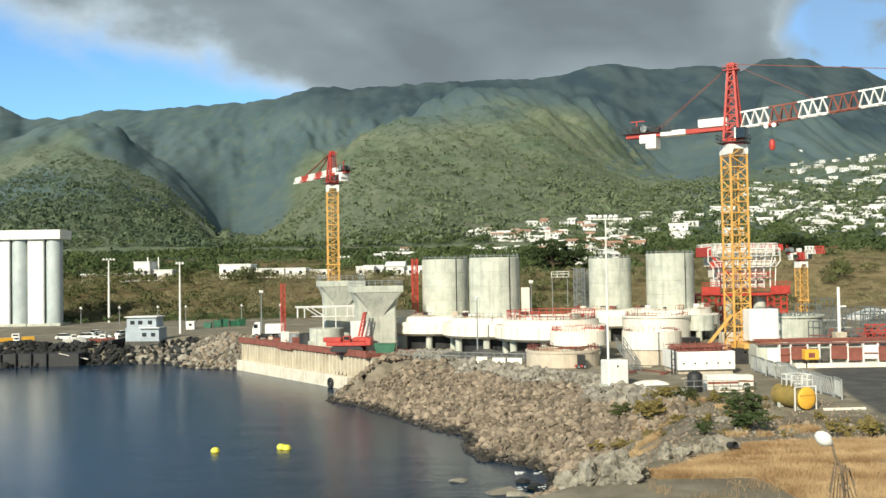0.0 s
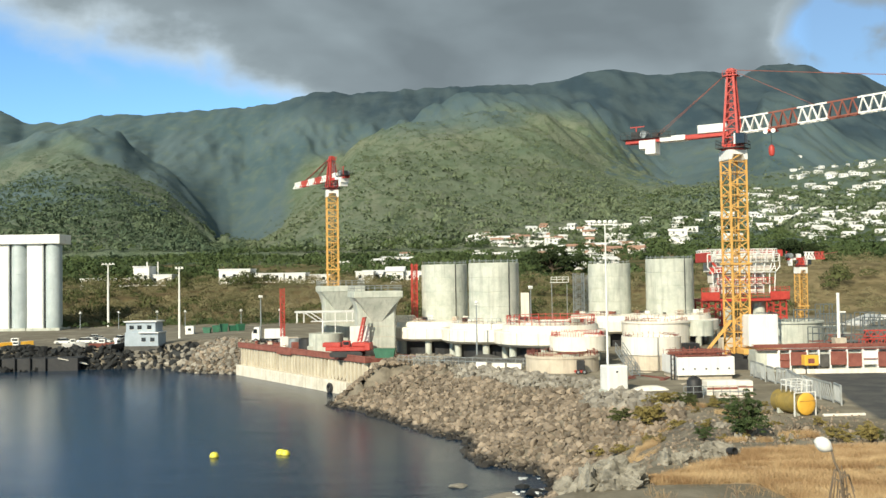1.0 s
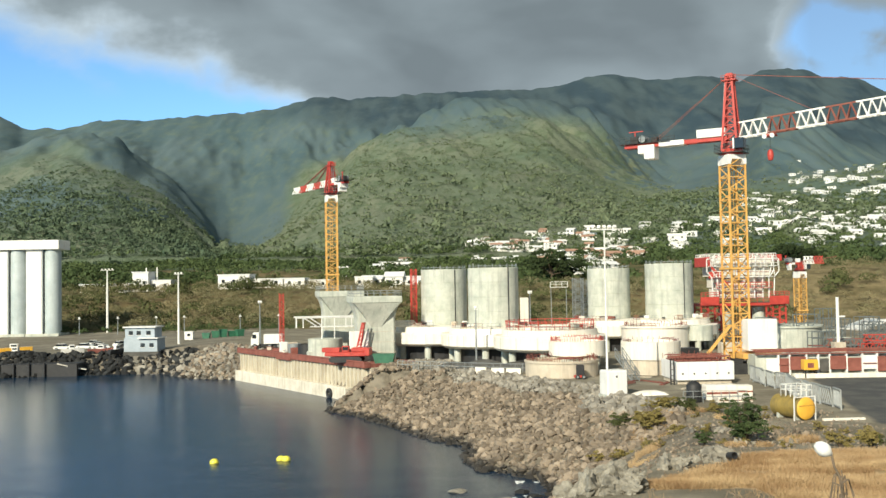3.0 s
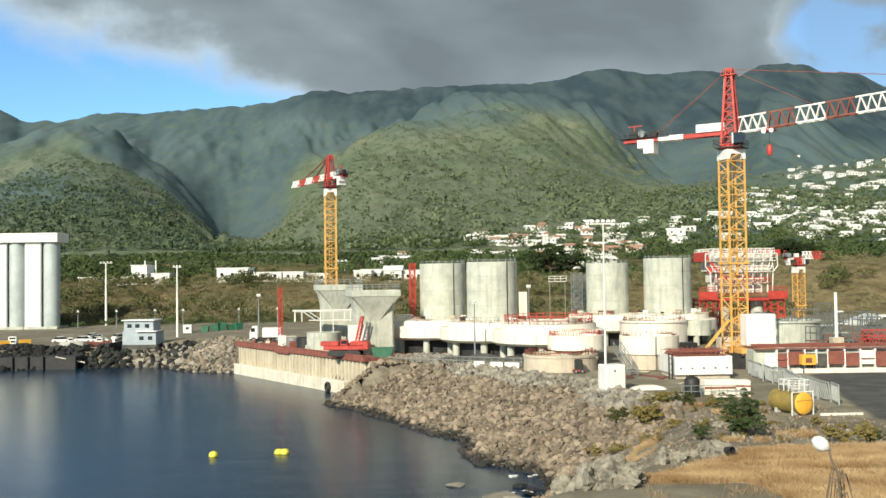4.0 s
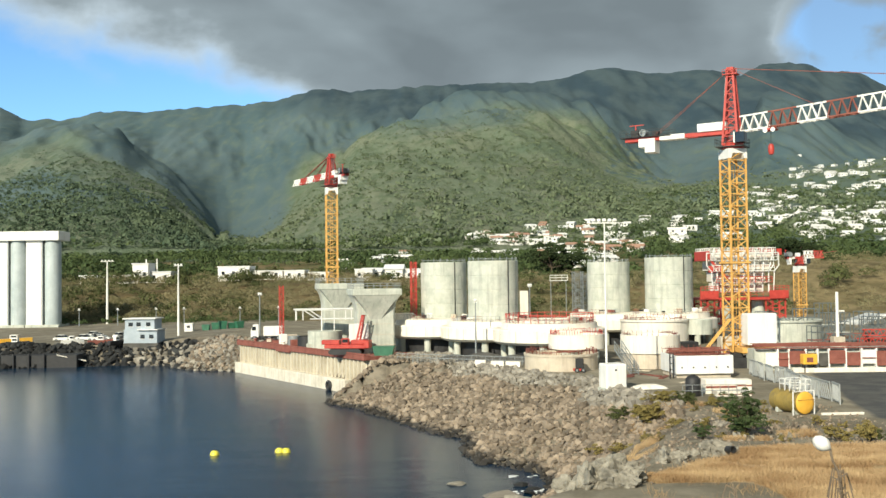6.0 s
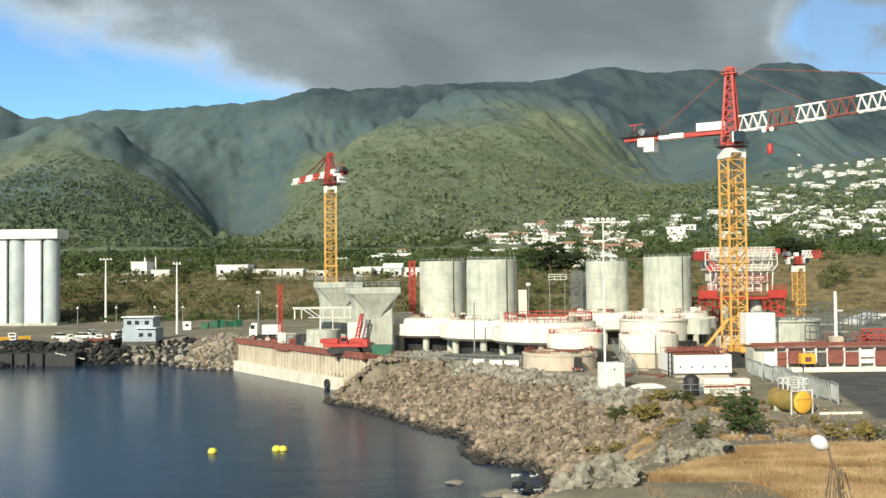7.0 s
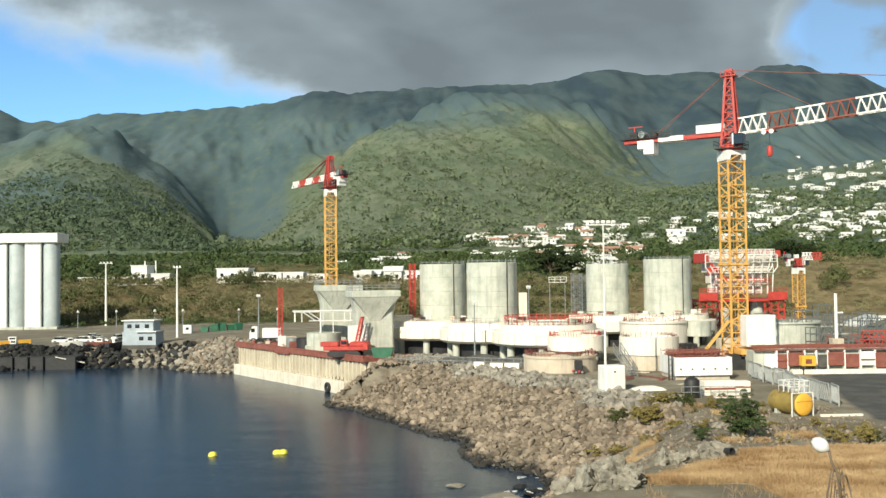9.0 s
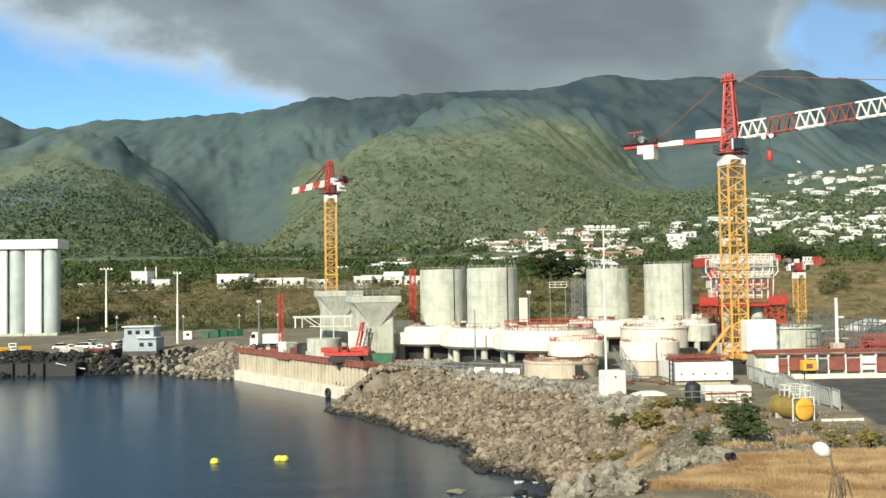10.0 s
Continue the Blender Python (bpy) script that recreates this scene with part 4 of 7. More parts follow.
def tower_crane(x, y, z0, z_top, w, turn, aim, apex, jib_n, bay, jib_h, tilt, counter, label, full=True):
    """aim: the turn of the jib; apex and jib root in metres over the mast's top."""
    c = thing("tower_crane", x, y, 0, 0, label, "tower crane", "tower cranes of the yard")
    h = 3.0 * w / 2.45
    n = max(1, round((z_top - z0) / h))
    h = (z_top - z0) / n
    bay_kit = mast_pieces(w, h, YELLOW, 0.085 * w, 0.05 * w)
    for k in range(n):
        put_mast("mast_section", bay_kit, c, pose(0, 0, z0 + k * h, 0, 0, turn))
    col = bmesh.new()
    for k in (n // 2, ):
        box(-w * 0.62, w * 0.62, -w * 0.62, -w * 0.5, z0 + k * h - 0.12, z0 + k * h + 0.12, 0, col)
        box(-w * 0.62, w * 0.62, w * 0.5, w * 0.62, z0 + k * h - 0.12, z0 + k * h + 0.12, 0, col)
        box(-w * 0.62, -w * 0.5, -w * 0.5, w * 0.5, z0 + k * h - 0.12, z0 + k * h + 0.12, 0, col)
        box(w * 0.5, w * 0.62, -w * 0.5, w * 0.5, z0 + k * h - 0.12, z0 + k * h + 0.12, 0, col)
    part("mast_collar", col, YELLOW, c).matrix_basis = pose(0, 0, 0, 0, 0, turn)
    part("cap_frame", outline([(-w * 0.56, z_top - 1.3), (-w * 0.4, z_top - 1.3), (-w * 0.3, z_top - 0.6), (w * 0.3, z_top - 0.6), (w * 0.4, z_top - 1.3), (w * 0.56, z_top - 1.3), (w * 0.56, z_top), (-w * 0.56, z_top)], -w * 0.56, w * 0.56), WHITE, c, "white mast cap").matrix_basis = pose(0, 0, 0, 0, 0, turn)
    s = w / 2.45
    top = part("slewing_ring", lathe([(0, z_top), (w * 0.6, z_top), (w * 0.6, z_top + 0.5 * s), (w * 0.45, z_top + 0.9 * s), (0, z_top + 0.9 * s)], 24), RED, c)
    plat = box(-w * 0.75, w * 0.75, -w * 0.75, w * 0.75, z_top + 0.25, z_top + 0.35)
    railing(plat, [(-w * 0.75, -w * 0.75, z_top + 0.35), (w * 0.75, -w * 0.75, z_top + 0.35), (w * 0.75, w * 0.75, z_top + 0.35), (-w * 0.75, w * 0.75, z_top + 0.35), (-w * 0.75, -w * 0.75, z_top + 0.35)], 1.0, 0.8, 0.05)
    part("platform", plat, DARK, c, "dark walkway with rails").matrix_basis = pose(0, 0, 0, 0, 0, aim)
    root = z_top + 2.3 * s
    cz = z_top + apex
    # tower head: four legs that close to a narrow top
    bm = bmesh.new()
    a, b = 0.42 * w, 0.14 * w
    for sx in (-1, 1):
        for sy in (-1, 1):
            beam((sx * a, sy * a, z_top + 0.6), (sx * b, sy * b, cz), 0.12 * w, bm)
    for k in range(9):
        t, t2 = k / 9, (k + 1) / 9
        q, q2 = a + (b - a) * t, a + (b - a) * t2
        za, zb = z_top + 0.6 + (cz - z_top - 0.6) * t, z_top + 0.6 + (cz - z_top - 0.6) * t2
        for p0, p1 in (((-1, -1), (1, -1)), ((1, -1), (1, 1)), ((1, 1), (-1, 1)), ((-1, 1), (-1, -1))):
            beam((p0[0] * q, p0[1] * q, za), (p1[0] * q2, p1[1] * q2, zb), 0.05 * w, bm)
            beam((p0[0] * q, p0[1] * q, za), (p1[0] * q, p1[1] * q, za), 0.05 * w, bm)
    part("tower_head", bm, RED, c, "red lattice tower head").matrix_basis = pose(0, 0, 0, 0, 0, aim)
    tip = box(-0.4 * w, 0.4 * w, -0.3 * w, 0.3 * w, cz - 0.9 * s, cz - 0.75 * s)
    railing(tip, [(-0.4 * w, -0.3 * w, cz - 0.75 * s), (0.4 * w, -0.3 * w, cz - 0.75 * s)], 0.6, 0.5, 0.05)
    box(-0.18 * w, 0.18 * w, -0.18 * w, 0.18 * w, cz - 0.4 * s, cz + 0.15 * s, 0.03, tip)
    part("head_platform", tip, RED, c).matrix_basis = pose(0, 0, 0, 0, 0, aim)
    lad = bmesh.new()
    for dy in (-0.2, 0.2):
        beam((-a - 0.35, dy, z_top + 0.6), (-b - 0.3, dy, cz - 0.5), 0.06, lad)
    for k in range(18):
        t = k / 18
        xx = -a - 0.35 + (a - b + 0.05) * t
        beam((xx, -0.2, z_top + 0.6 + (cz - z_top - 1.1) * t), (xx, 0.2, z_top + 0.6 + (cz - z_top - 1.1) * t), 0.06, lad)
    part("ladder", lad, STEEL, c).matrix_basis = pose(0, 0, 0, 0, 0, aim)
    # jib
    arm = pose(0, 0, root, 0, 0, aim) @ pose(0.5 * w, 0, 0, 0, -tilt, 0)
    white, red = jib_bay(bay, 0.55 * jib_h, jib_h, WHITE), jib_bay(bay, 0.55 * jib_h, jib_h, RUST if full else RED)
    for k in range(jib_n):
        put_mast("jib_section", (white, red)[k % 2], c, arm @ pose(k * bay, 0, 0))
    for d in ((bay * 2.6, bay * 7.5) if full else (bay * 1.6, bay * 3.4)):
        e = arm @ Vector((d, 0, jib_h))
        for off in (-0.12, 0.12):
            side = Vector((-math.sin(radians(aim)), math.cos(radians(aim)), 0)) * off
            part("pendant", beam(Vector((0, 0, cz)) + side, e + side, 0.05 if full else 0.1), RUST, c, "thin red pendant bar")
    back = pose(0, 0, root, 0, 0, aim)
    for off in (-0.5, 0.5):
        part("pendant", beam(Vector((0, 0, cz)), back @ Vector((-counter * 0.72, off, 0.5)), 0.05), RUST, c, "thin red pendant bar")
    # counter jib
    bm = bmesh.new()
    for sy in (-0.55, 0.55):
        box(-counter, -0.4, sy * s - 0.12, sy * s + 0.12, -0.2 * s, 0.35 * s, 0.02, bm)
    for k in range(8):
        xx = -counter * (k + 0.5) / 8
        beam((xx, -0.55 * s, 0), (xx, 0.55 * s, 0), 0.14, bm)
    part("counter_jib", bm, RED, c, "red counter jib").matrix_basis = back
    walk_way = box(-counter - 0.6 * s, -counter * 0.55, -1.1 * s, 1.1 * s, 0.38 * s, 0.46 * s)
    railing(walk_way, [(-counter - 0.6 * s, -1.1 * s, 0.46 * s), (-counter * 0.55, -1.1 * s, 0.46 * s)], 0.9, 1.1, 0.05)
    railing(walk_way, [(-counter - 0.6 * s, 1.1 * s, 0.46 * s), (-counter * 0.55, 1.1 * s, 0.46 * s)], 0.9, 1.1, 0.05)
    part("walkway", walk_way, DARK, c, "dark railed walkway").matrix_basis = back
    part("band", box(-counter * 0.66, -counter * 0.42, -0.85 * s, 0.85 * s, -0.28 * s, 0.42 * s, 0.03), WHITE, c, "white painted band").matrix_basis = back
    part("electric_cabinet", box(-counter * 0.30, -counter * 0.04, -0.9 * s, 0.3 * s, 0.36 * s, 1.5 * s, 0.05), WHITE, c, "white electric cabinet").matrix_basis = back
    win = lathe([(0, -0.9), (0.5, -0.9), (0.5, 0.9), (0, 0.9)], 16)
    winch = part("winch", win, STEEL, c, "grey hoist winch", True)
    winch.matrix_basis = back @ pose(-counter * 0.82, 0, 1.0 * s, 90, 0, 0)
    mot = box(-counter * 0.95, -counter * 0.87, -0.4, 0.4, 0.5 * s, 1.5 * s, 0.05)
    part("motor", mot, DARK, c).matrix_basis = back
    part("gearbox", box(-counter * 0.74, -counter * 0.68, -0.5, 0.3, 0.5 * s, 1.2 * s, 0.05), DARK, c).matrix_basis = back
    post = bmesh.new()
    beam((-counter * 0.92, 0.5, 0.5 * s), (-counter * 0.92, 0.5, 2.3 * s), 0.14, post)
    beam((-counter * 0.98, 0.5, 2.3 * s), (-counter * 0.84, 0.5, 2.3 * s), 0.12, post)
    part("davit", post, RED, c, "small red davit").matrix_basis = back
    blk = bmesh.new()
    box(-counter * 0.80, -counter * 0.70, -1.0 * s, 1.0 * s, -1.9 * s, 0.1 * s, 0.05, blk)
    box(-counter * 0.86, -counter * 0.80, -1.0 * s, 1.0 * s, -1.1 * s, 0.1 * s, 0.05, blk)
    part("counterweight", blk, WHITE, c, "white concrete counterweight").matrix_basis = back
    # cab at the jib's root
    cab = box(0.38 * w, 0.92 * w, -0.90 * w, -0.36 * w, -1.65 * s, -0.2 * s, 0.08)
    part("cab", cab, GLASS, c, "dark glazed driver's cab").matrix_basis = back
    part("cab_panel", box(0.31 * w, 0.39 * w, -0.91 * w, -0.36 * w, -1.65 * s, -0.2 * s, 0.02), WHITE, c).matrix_basis = back
    # trolley and hook
    if full:
        tr = box(3.1, 4.7, -0.9, 0.9, -0.45, -0.25, 0.03)
        part("trolley", tr, RED, c, "red trolley").matrix_basis = arm
        for xx in (3.4, 4.4):
            whl = lathe([(0, -0.1), (0.3, -0.1), (0.3, 0.1), (0, 0.1)], 16)
            part("trolley_wheel", whl, WHITE, c).matrix_basis = arm @ pose(xx, -0.95, -0.5, 90, 0, 0)
        hk = arm @ Vector((3.9, 0, -0.45))
        rope = bmesh.new()
        beam(hk, hk - Vector((0, 0, 1.9)), 0.05, rope)
        part("hoist_rope", rope, DARK, c)
        hook = lathe([(0, -3.3), (0.3, -3.2), (0.42, -2.7), (0.38, -2.1), (0.22, -1.8), (0, -1.8)], 12)
        part("hook_block", hook, RED, c, "red hook block", True).matrix_basis = Matrix.Translation(hk)
    return c


big = tower_crane(39.7, 135, 7.3, 35.0, 2.46, 13, math.degrees(math.atan2(-0.535, 0.845)), 11.1, 10, 3.75, 2.1, 4.4, 15.2, "tall yellow tower crane with a red and white jib")
# its foot: cross beams, ballast and a stay
part("ballast", box(0.3, 4.3, -3.4, -0.8, 8.6, 12.8, 0.12), WHITE, big, "white concrete base ballast").matrix_basis = pose(0, 0, 0, 0, 0, 5)
part("base_frame", box(-0.6, 4.8, -3.6, 1.6, 7.6, 8.3, 0.05), YELLOW, big, "yellow base frame").matrix_basis = pose(0, 0, 0, 0, 0, 5)
bm = bmesh.new()
beam((-1.2, -1.2, 12.0), (-4.4, -1.4, 8.2), 0.35, bm)
beam((2, 1, 12), (5.2, 1.2, 8.2), 0.35, bm)
part("stay", bm, YELLOW, big)
bm = box(-1.5, 5.0, -3.3, 2.0, YARD, 7.0)
box(-1.2, 0.0, -2.6, 1.2, 7.0, 7.6, 0, bm)
box(3.5, 4.7, -2.6, 1.2, 7.0, 7.6, 0, bm)
part("footing", bm, DARK, big, "dark steel footing")
tower_crane(-20.4, 184, YARD, 35.0, 2.0, 12, math.degrees(math.atan2(0.83, -0.55)), 6.2, 5, 3.0, 1.05, -1.0, 6.0, "yellow tower crane with a short red and white jib", full=False)
tower_crane(73.6, 205, YARD, 19.6, 1.75, 16, 10, 1.9, 2, 2.2, 1.4, 0, 3.0, "low yellow crane mast with a red and white head", full=False)

# ---- more of the yard ----


SPOIL = mat("spoil", (0.055, 0.055, 0.05), (0.12, 0.115, 0.105), 0.8, 0.95, 0.6)


def ground_at(x, y):
    z, _, _ = ground_height(np.array([float(x)]), np.array([float(y)]))
    return float(z[0])


def light_mast(x, y, z0, z1, lamps, span, label, r=0.09, group=""):
    m = thing("light_mast", x, y, 0, 0, label, "light mast", group)
    part("pole", lathe([(0, z0), (r * 1.6, z0), (r * 1.3, z0 + 0.5 * (z1 - z0)), (r * 0.8, z1), (0, z1)], 12), STEEL if span < 2 else WHITE, m, smooth_faces=True)
    part("cross_arm", box(-span / 2, span / 2, -0.07, 0.07, z1 - 0.15, z1, 0.02), WHITE, m)
    for k in range(lamps):
        x = -span / 2 + span * (k + 0.5) / lamps
        lamp = part("floodlight", box(-0.2, 0.2, -0.28, 0.16, 0.0, 0.34, 0.05), WHITE, m, "white floodlight")
        lamp.matrix_basis = pose(x, 0, z1 + 0.02, -25 + 10 * (k % 2), 0, 15 * (k - lamps / 2))
    return m


light_mast(18.4, 112.6, YARD, 24.1, 5, 2.9, "tall white light mast with five floodlights")
light_mast(-100, 297, YARD, 24.3, 4, 4.0, "tall pale light mast beside the silos", 0.24)
light_mast(-65.8, 248, 4.4, 22.0, 3, 2.2, "tall pale light mast near the fishing quay", 0.2)
light_mast(4.9, 150, YARD, 14.4, 1, 0.5, "slender white pole at the top of the bank", 0.09)
light_mast(-40.6, 221, YARD, 14.9, 2, 0.9, "grey lamp post behind the white truck", 0.12)
light_mast(16.6, 190, YARD, 16.3, 2, 0.8, "thin site lamp post between pier shafts", 0.1)
for x in (-104, -93, -82, -74, -58, -47):
    light_mast(x, 285, YARD, 10.2, 1, 0.9, "small street lamp along the port road", 0.09, "street lamps on the port road")


def cabinet():
    c = thing("utility_cabin", 18.7, 110.4, YARD, 14, "small white utility cabin at the foot of the light mast", "cabin")
    part("body", box(-1.2, 1.2, -1.1, 1.1, 0, 2.75, 0.12), WHITE, c)
    part("vent", box(-0.2, 0.0, -1.13, -1.08, 2.0, 2.2), DARK, c, "small dark vent")
    part("plinth", box(-1.3, 1.3, -1.2, 1.2, -0.3, 0.05), CONCRETE, c)


cabinet()


def stairs():
    s = thing("site_stairs", 23.2, 127.0, YARD, 24, "galvanised steel stairs with handrails", "stairs")
    for k in range(12):
        part("step", box(-0.5, 0.5, -0.14, 0.14, 0.25 * (k + 1) - 0.04, 0.25 * (k + 1)), STEEL, s).matrix_basis = pose(0, -1.8 + 0.3 * k, 0)
    for sx in (-0.55, 0.55):
        bm = bmesh.new()
        beam((sx, -2.0, 0), (sx, 1.7, 3.0), 0.12, bm)
        for h in (0.55, 1.05):
            beam((sx, -2.0, h), (sx, 1.7, 3.0 + h), 0.07, bm)
        for k in range(5):
            beam((sx, -2 + 0.92 * k, 0.75 * k), (sx, -2 + 0.92 * k, 0.75 * k + 1.05), 0.07, bm)
        part("handrail", bm, STEEL, s)


stairs()


def white_box():
    b = thing("formwork_box", 31.3, 122.4, 0, 3, "white formwork box with rusty starter bars on top", "formwork")
    part("front_panel", box(-3.5, 3.5, -2.4, -2.2, 6.1, 8.3, 0.03), WHITE, b)
    for x in (-3.4, 3.4):
        part("side_panel", box(x - 0.1, x + 0.1, -2.2, 4.5, 6.1, 8.3, 0.03), WHITE, b)
    part("floor_slab", box(-3.3, 3.3, -2.2, 4.5, 7.6, 8.2), RUST, b)
    part("base", box(-3.3, 3.3, -2.0, 4.3, YARD - 0.2, 6.1), CONCRETE_TAN, b)
    rebar(b, rect=(-3.3, 3.6, -1.8, 4.4), z=8.2, h=0.9, count=130, seed=8)
    post = bmesh.new()
    for x in (-4.2, -3.8):
        beam((x, -2.2, YARD), (x, -2.2, 8.6), 0.14, post)
    for k in range(4):
        beam((-4.2, -2.2, 6 + 0.7 * k), (-3.8, -2.2, 6 + 0.7 * k), 0.08, post)
    part("ladder", post, DARK, b, "dark ladder")
    for k in range(5):
        bm = box(-2.8 + 1.4 * k - 0.09, -2.8 + 1.4 * k + 0.09, -2.46, -2.4, 6.8, 6.98)
        part("tie_plate", bm, DARK, b)


white_box()


def low_slabs():
    for k, (x, y, w, h, t) in enumerate(((28.9, 105.0, 3.3, 1.5, 4), (31.5, 108, 3.2, 1.1, -3), (29.6, 102.6, 3.6, 0.55, 5))):
        s = thing("concrete_block", x, y, YARD - 0.1, t, "pale precast concrete block lying in the yard", "concrete block", "precast blocks in the yard")
        part("block", box(-w / 2, w / 2, -0.8, 0.8, 0, h + 0.1, 0.06), CONCRETE_LIGHT, s)
        part("red_strip", box(-w / 2, w / 2, -0.83, -0.79, h * 0.45, h * 0.6), RUST, s)
    for x, y, w in ((7.5, 138.6, 1.9), (9.6, 137.6, 2.1), (5.2, 140.5, 1.6)):
        s = thing("concrete_barrier", x, y, YARD - 0.05, -22, "white concrete barrier along the crest of the bank", "barrier", "barriers on the crest")
        part("body", outline([(-0.35, 0), (0.35, 0), (0.22, 0.25), (0.14, 0.85), (-0.14, 0.85), (-0.22, 0.25)], -w / 2, w / 2), CONCRETE_LIGHT, s).matrix_basis = pose(0, 0, 0, 0, 0, 90)


low_slabs()


def water_tank():
    t = thing("water_tank", 25.6, 102.6, YARD - 0.05, 0, "black plastic water tank in the yard", "water tank")
    part("tank", lathe([(0, 0), (0.72, 0), (0.76, 0.1), (0.76, 1.75), (0.55, 2.05), (0.2, 2.15), (0, 2.15)], 28), DARK, t, smooth_faces=True)
    part("lid", lathe([(0, 2.14), (0.26, 2.14), (0.26, 2.25), (0, 2.27)], 18), DARK, t)
    bm = railing(bmesh.new(), [(-1.8, -0.9, 0), (1.2, -0.9, 0), (4.6, -0.9, 0)], 1.25, 0.9, 0.06)
    part("guard_rail", bm, STEEL, thing("barrier_rail", 26.1, 102.6, YARD - 0.05, 0, "grey steel barrier rail by the water tank", "barrier"))


water_tank()


# tank yellow darkened to olive for its shaded flank, with dirt streaks
SHADEDYELLOW = mat("shaded_dirty_yellow", (0.20, 0.15, 0.04), (0.34, 0.24, 0.06), 0.8, 0.6, 0.1, stain=(0.12, 0.10, 0.05))


def fuel_tank():
    t = new("fuel_tank")
    t.matrix_basis = pose(31.75, 87.8, YARD + 1.05, 0, 0, 21)
    tagged(t, "yellow cylindrical fuel tank lying on its saddle", "fuel tank")
    part("end_cap", lathe([(0, -0.16), (0.5, -0.14), (0.86, -0.08), (0.985, 0.02), (0.985, 0.06)], 40), TANKYELLOW, t, "bright yellow end cap", True).matrix_basis = pose(0, 0, 0, -90, 0, 0)
    body = lathe([(0, 0.06), (0.99, 0.06), (0.99, 3.6), (0.86, 3.72), (0, 3.8)], 40)
    part("shell", body, SHADEDYELLOW, t, smooth_faces=True).matrix_basis = pose(0, 0, 0, -90, 0, 0)
    part("saddle", box(-0.8, 0.8, 0.5, 0.8, -1.1, -0.6, 0.03), CONCRETE, t)
    part("saddle", box(-0.8, 0.8, 2.7, 3.0, -1.1, -0.6, 0.03), CONCRETE, t)
    part("weld_seam", box(-0.92, 0.92, -0.16, -0.12, 0.25, 0.28), RUST, t)
    rail = bmesh.new()
    railing(rail, [(-0.9, 0.3, 1.0), (0.9, 0.3, 1.0), (0.9, 2.2, 1.0), (-0.9, 2.2, 1.0), (-0.9, 0.3, 1.0)], 1.0, 0.6, 0.06)
    beam((-1.15, 0.2, -1.1), (-1.15, 0.2, 1.0), 0.09, rail)
    beam((1.15, 0.2, -1.1), (1.15, 0.2, 1.0), 0.09, rail)
    beam((-1.15, 0.2, 1.0), (1.15, 0.2, 1.0), 0.09, rail)
    part("guard_rail", rail, WHITE, t, "white guard rail")
    part("hatch", lathe([(0, 0.95), (0.3, 0.95), (0.3, 1.25), (0, 1.28)], 16, None, 0, 1.2), WHITE, t)


fuel_tank()


ZINC = mat("bright_zinc", (0.28, 0.30, 0.30), (0.42, 0.44, 0.43), 2.0, 0.55, 0.1, metal=0.2)


def fence_panel(x, y, turn, lean, L=2.6, h=1.9):
    f = new("fence_panel")
    f.matrix_basis = pose(x, y, YARD - 0.02, lean, 0, turn)
    tagged(f, "galvanised steel barrier panel beside the access road", "fence", "barrier panels by the road")
    bm = bmesh.new()
    for xx in (-L / 2, L / 2):
        beam((xx, 0, 0), (xx, 0, h), 0.13, bm)
    for z in (0.25, h):
        beam((-L / 2, 0, z), (L / 2, 0, z), 0.13, bm)
    part("frame", bm, ZINC, f)
    bar = part("bar", beam((-0.1, 0, 0.25), (0.25, 0, h), 0.09), ZINC, f)
    bar.matrix_basis = pose(-L / 2 + L / 6, 0, 0)
    for k in range(2, 6):
        put_mesh("bar", bar.data, f, pose(-L / 2 + L * k / 6, 0, 0))


for k in range(12):
    fence_panel(37.9 - 0.06 * k - 0.3 * math.sin(k), 122.5 - 2.45 * k, 88 + 6 * math.sin(k * 2.1), 6 * math.sin(k * 1.7))
part("kerb_stone", box(-1.9, 1.9, -0.15, 0.15, 0, 0.22, 0.03), CONCRETE_LIGHT, thing("kerb_stone_row", 34.9, 87.5, YARD, 4, "pale loose kerb stone on the gravel", "kerb stone"))


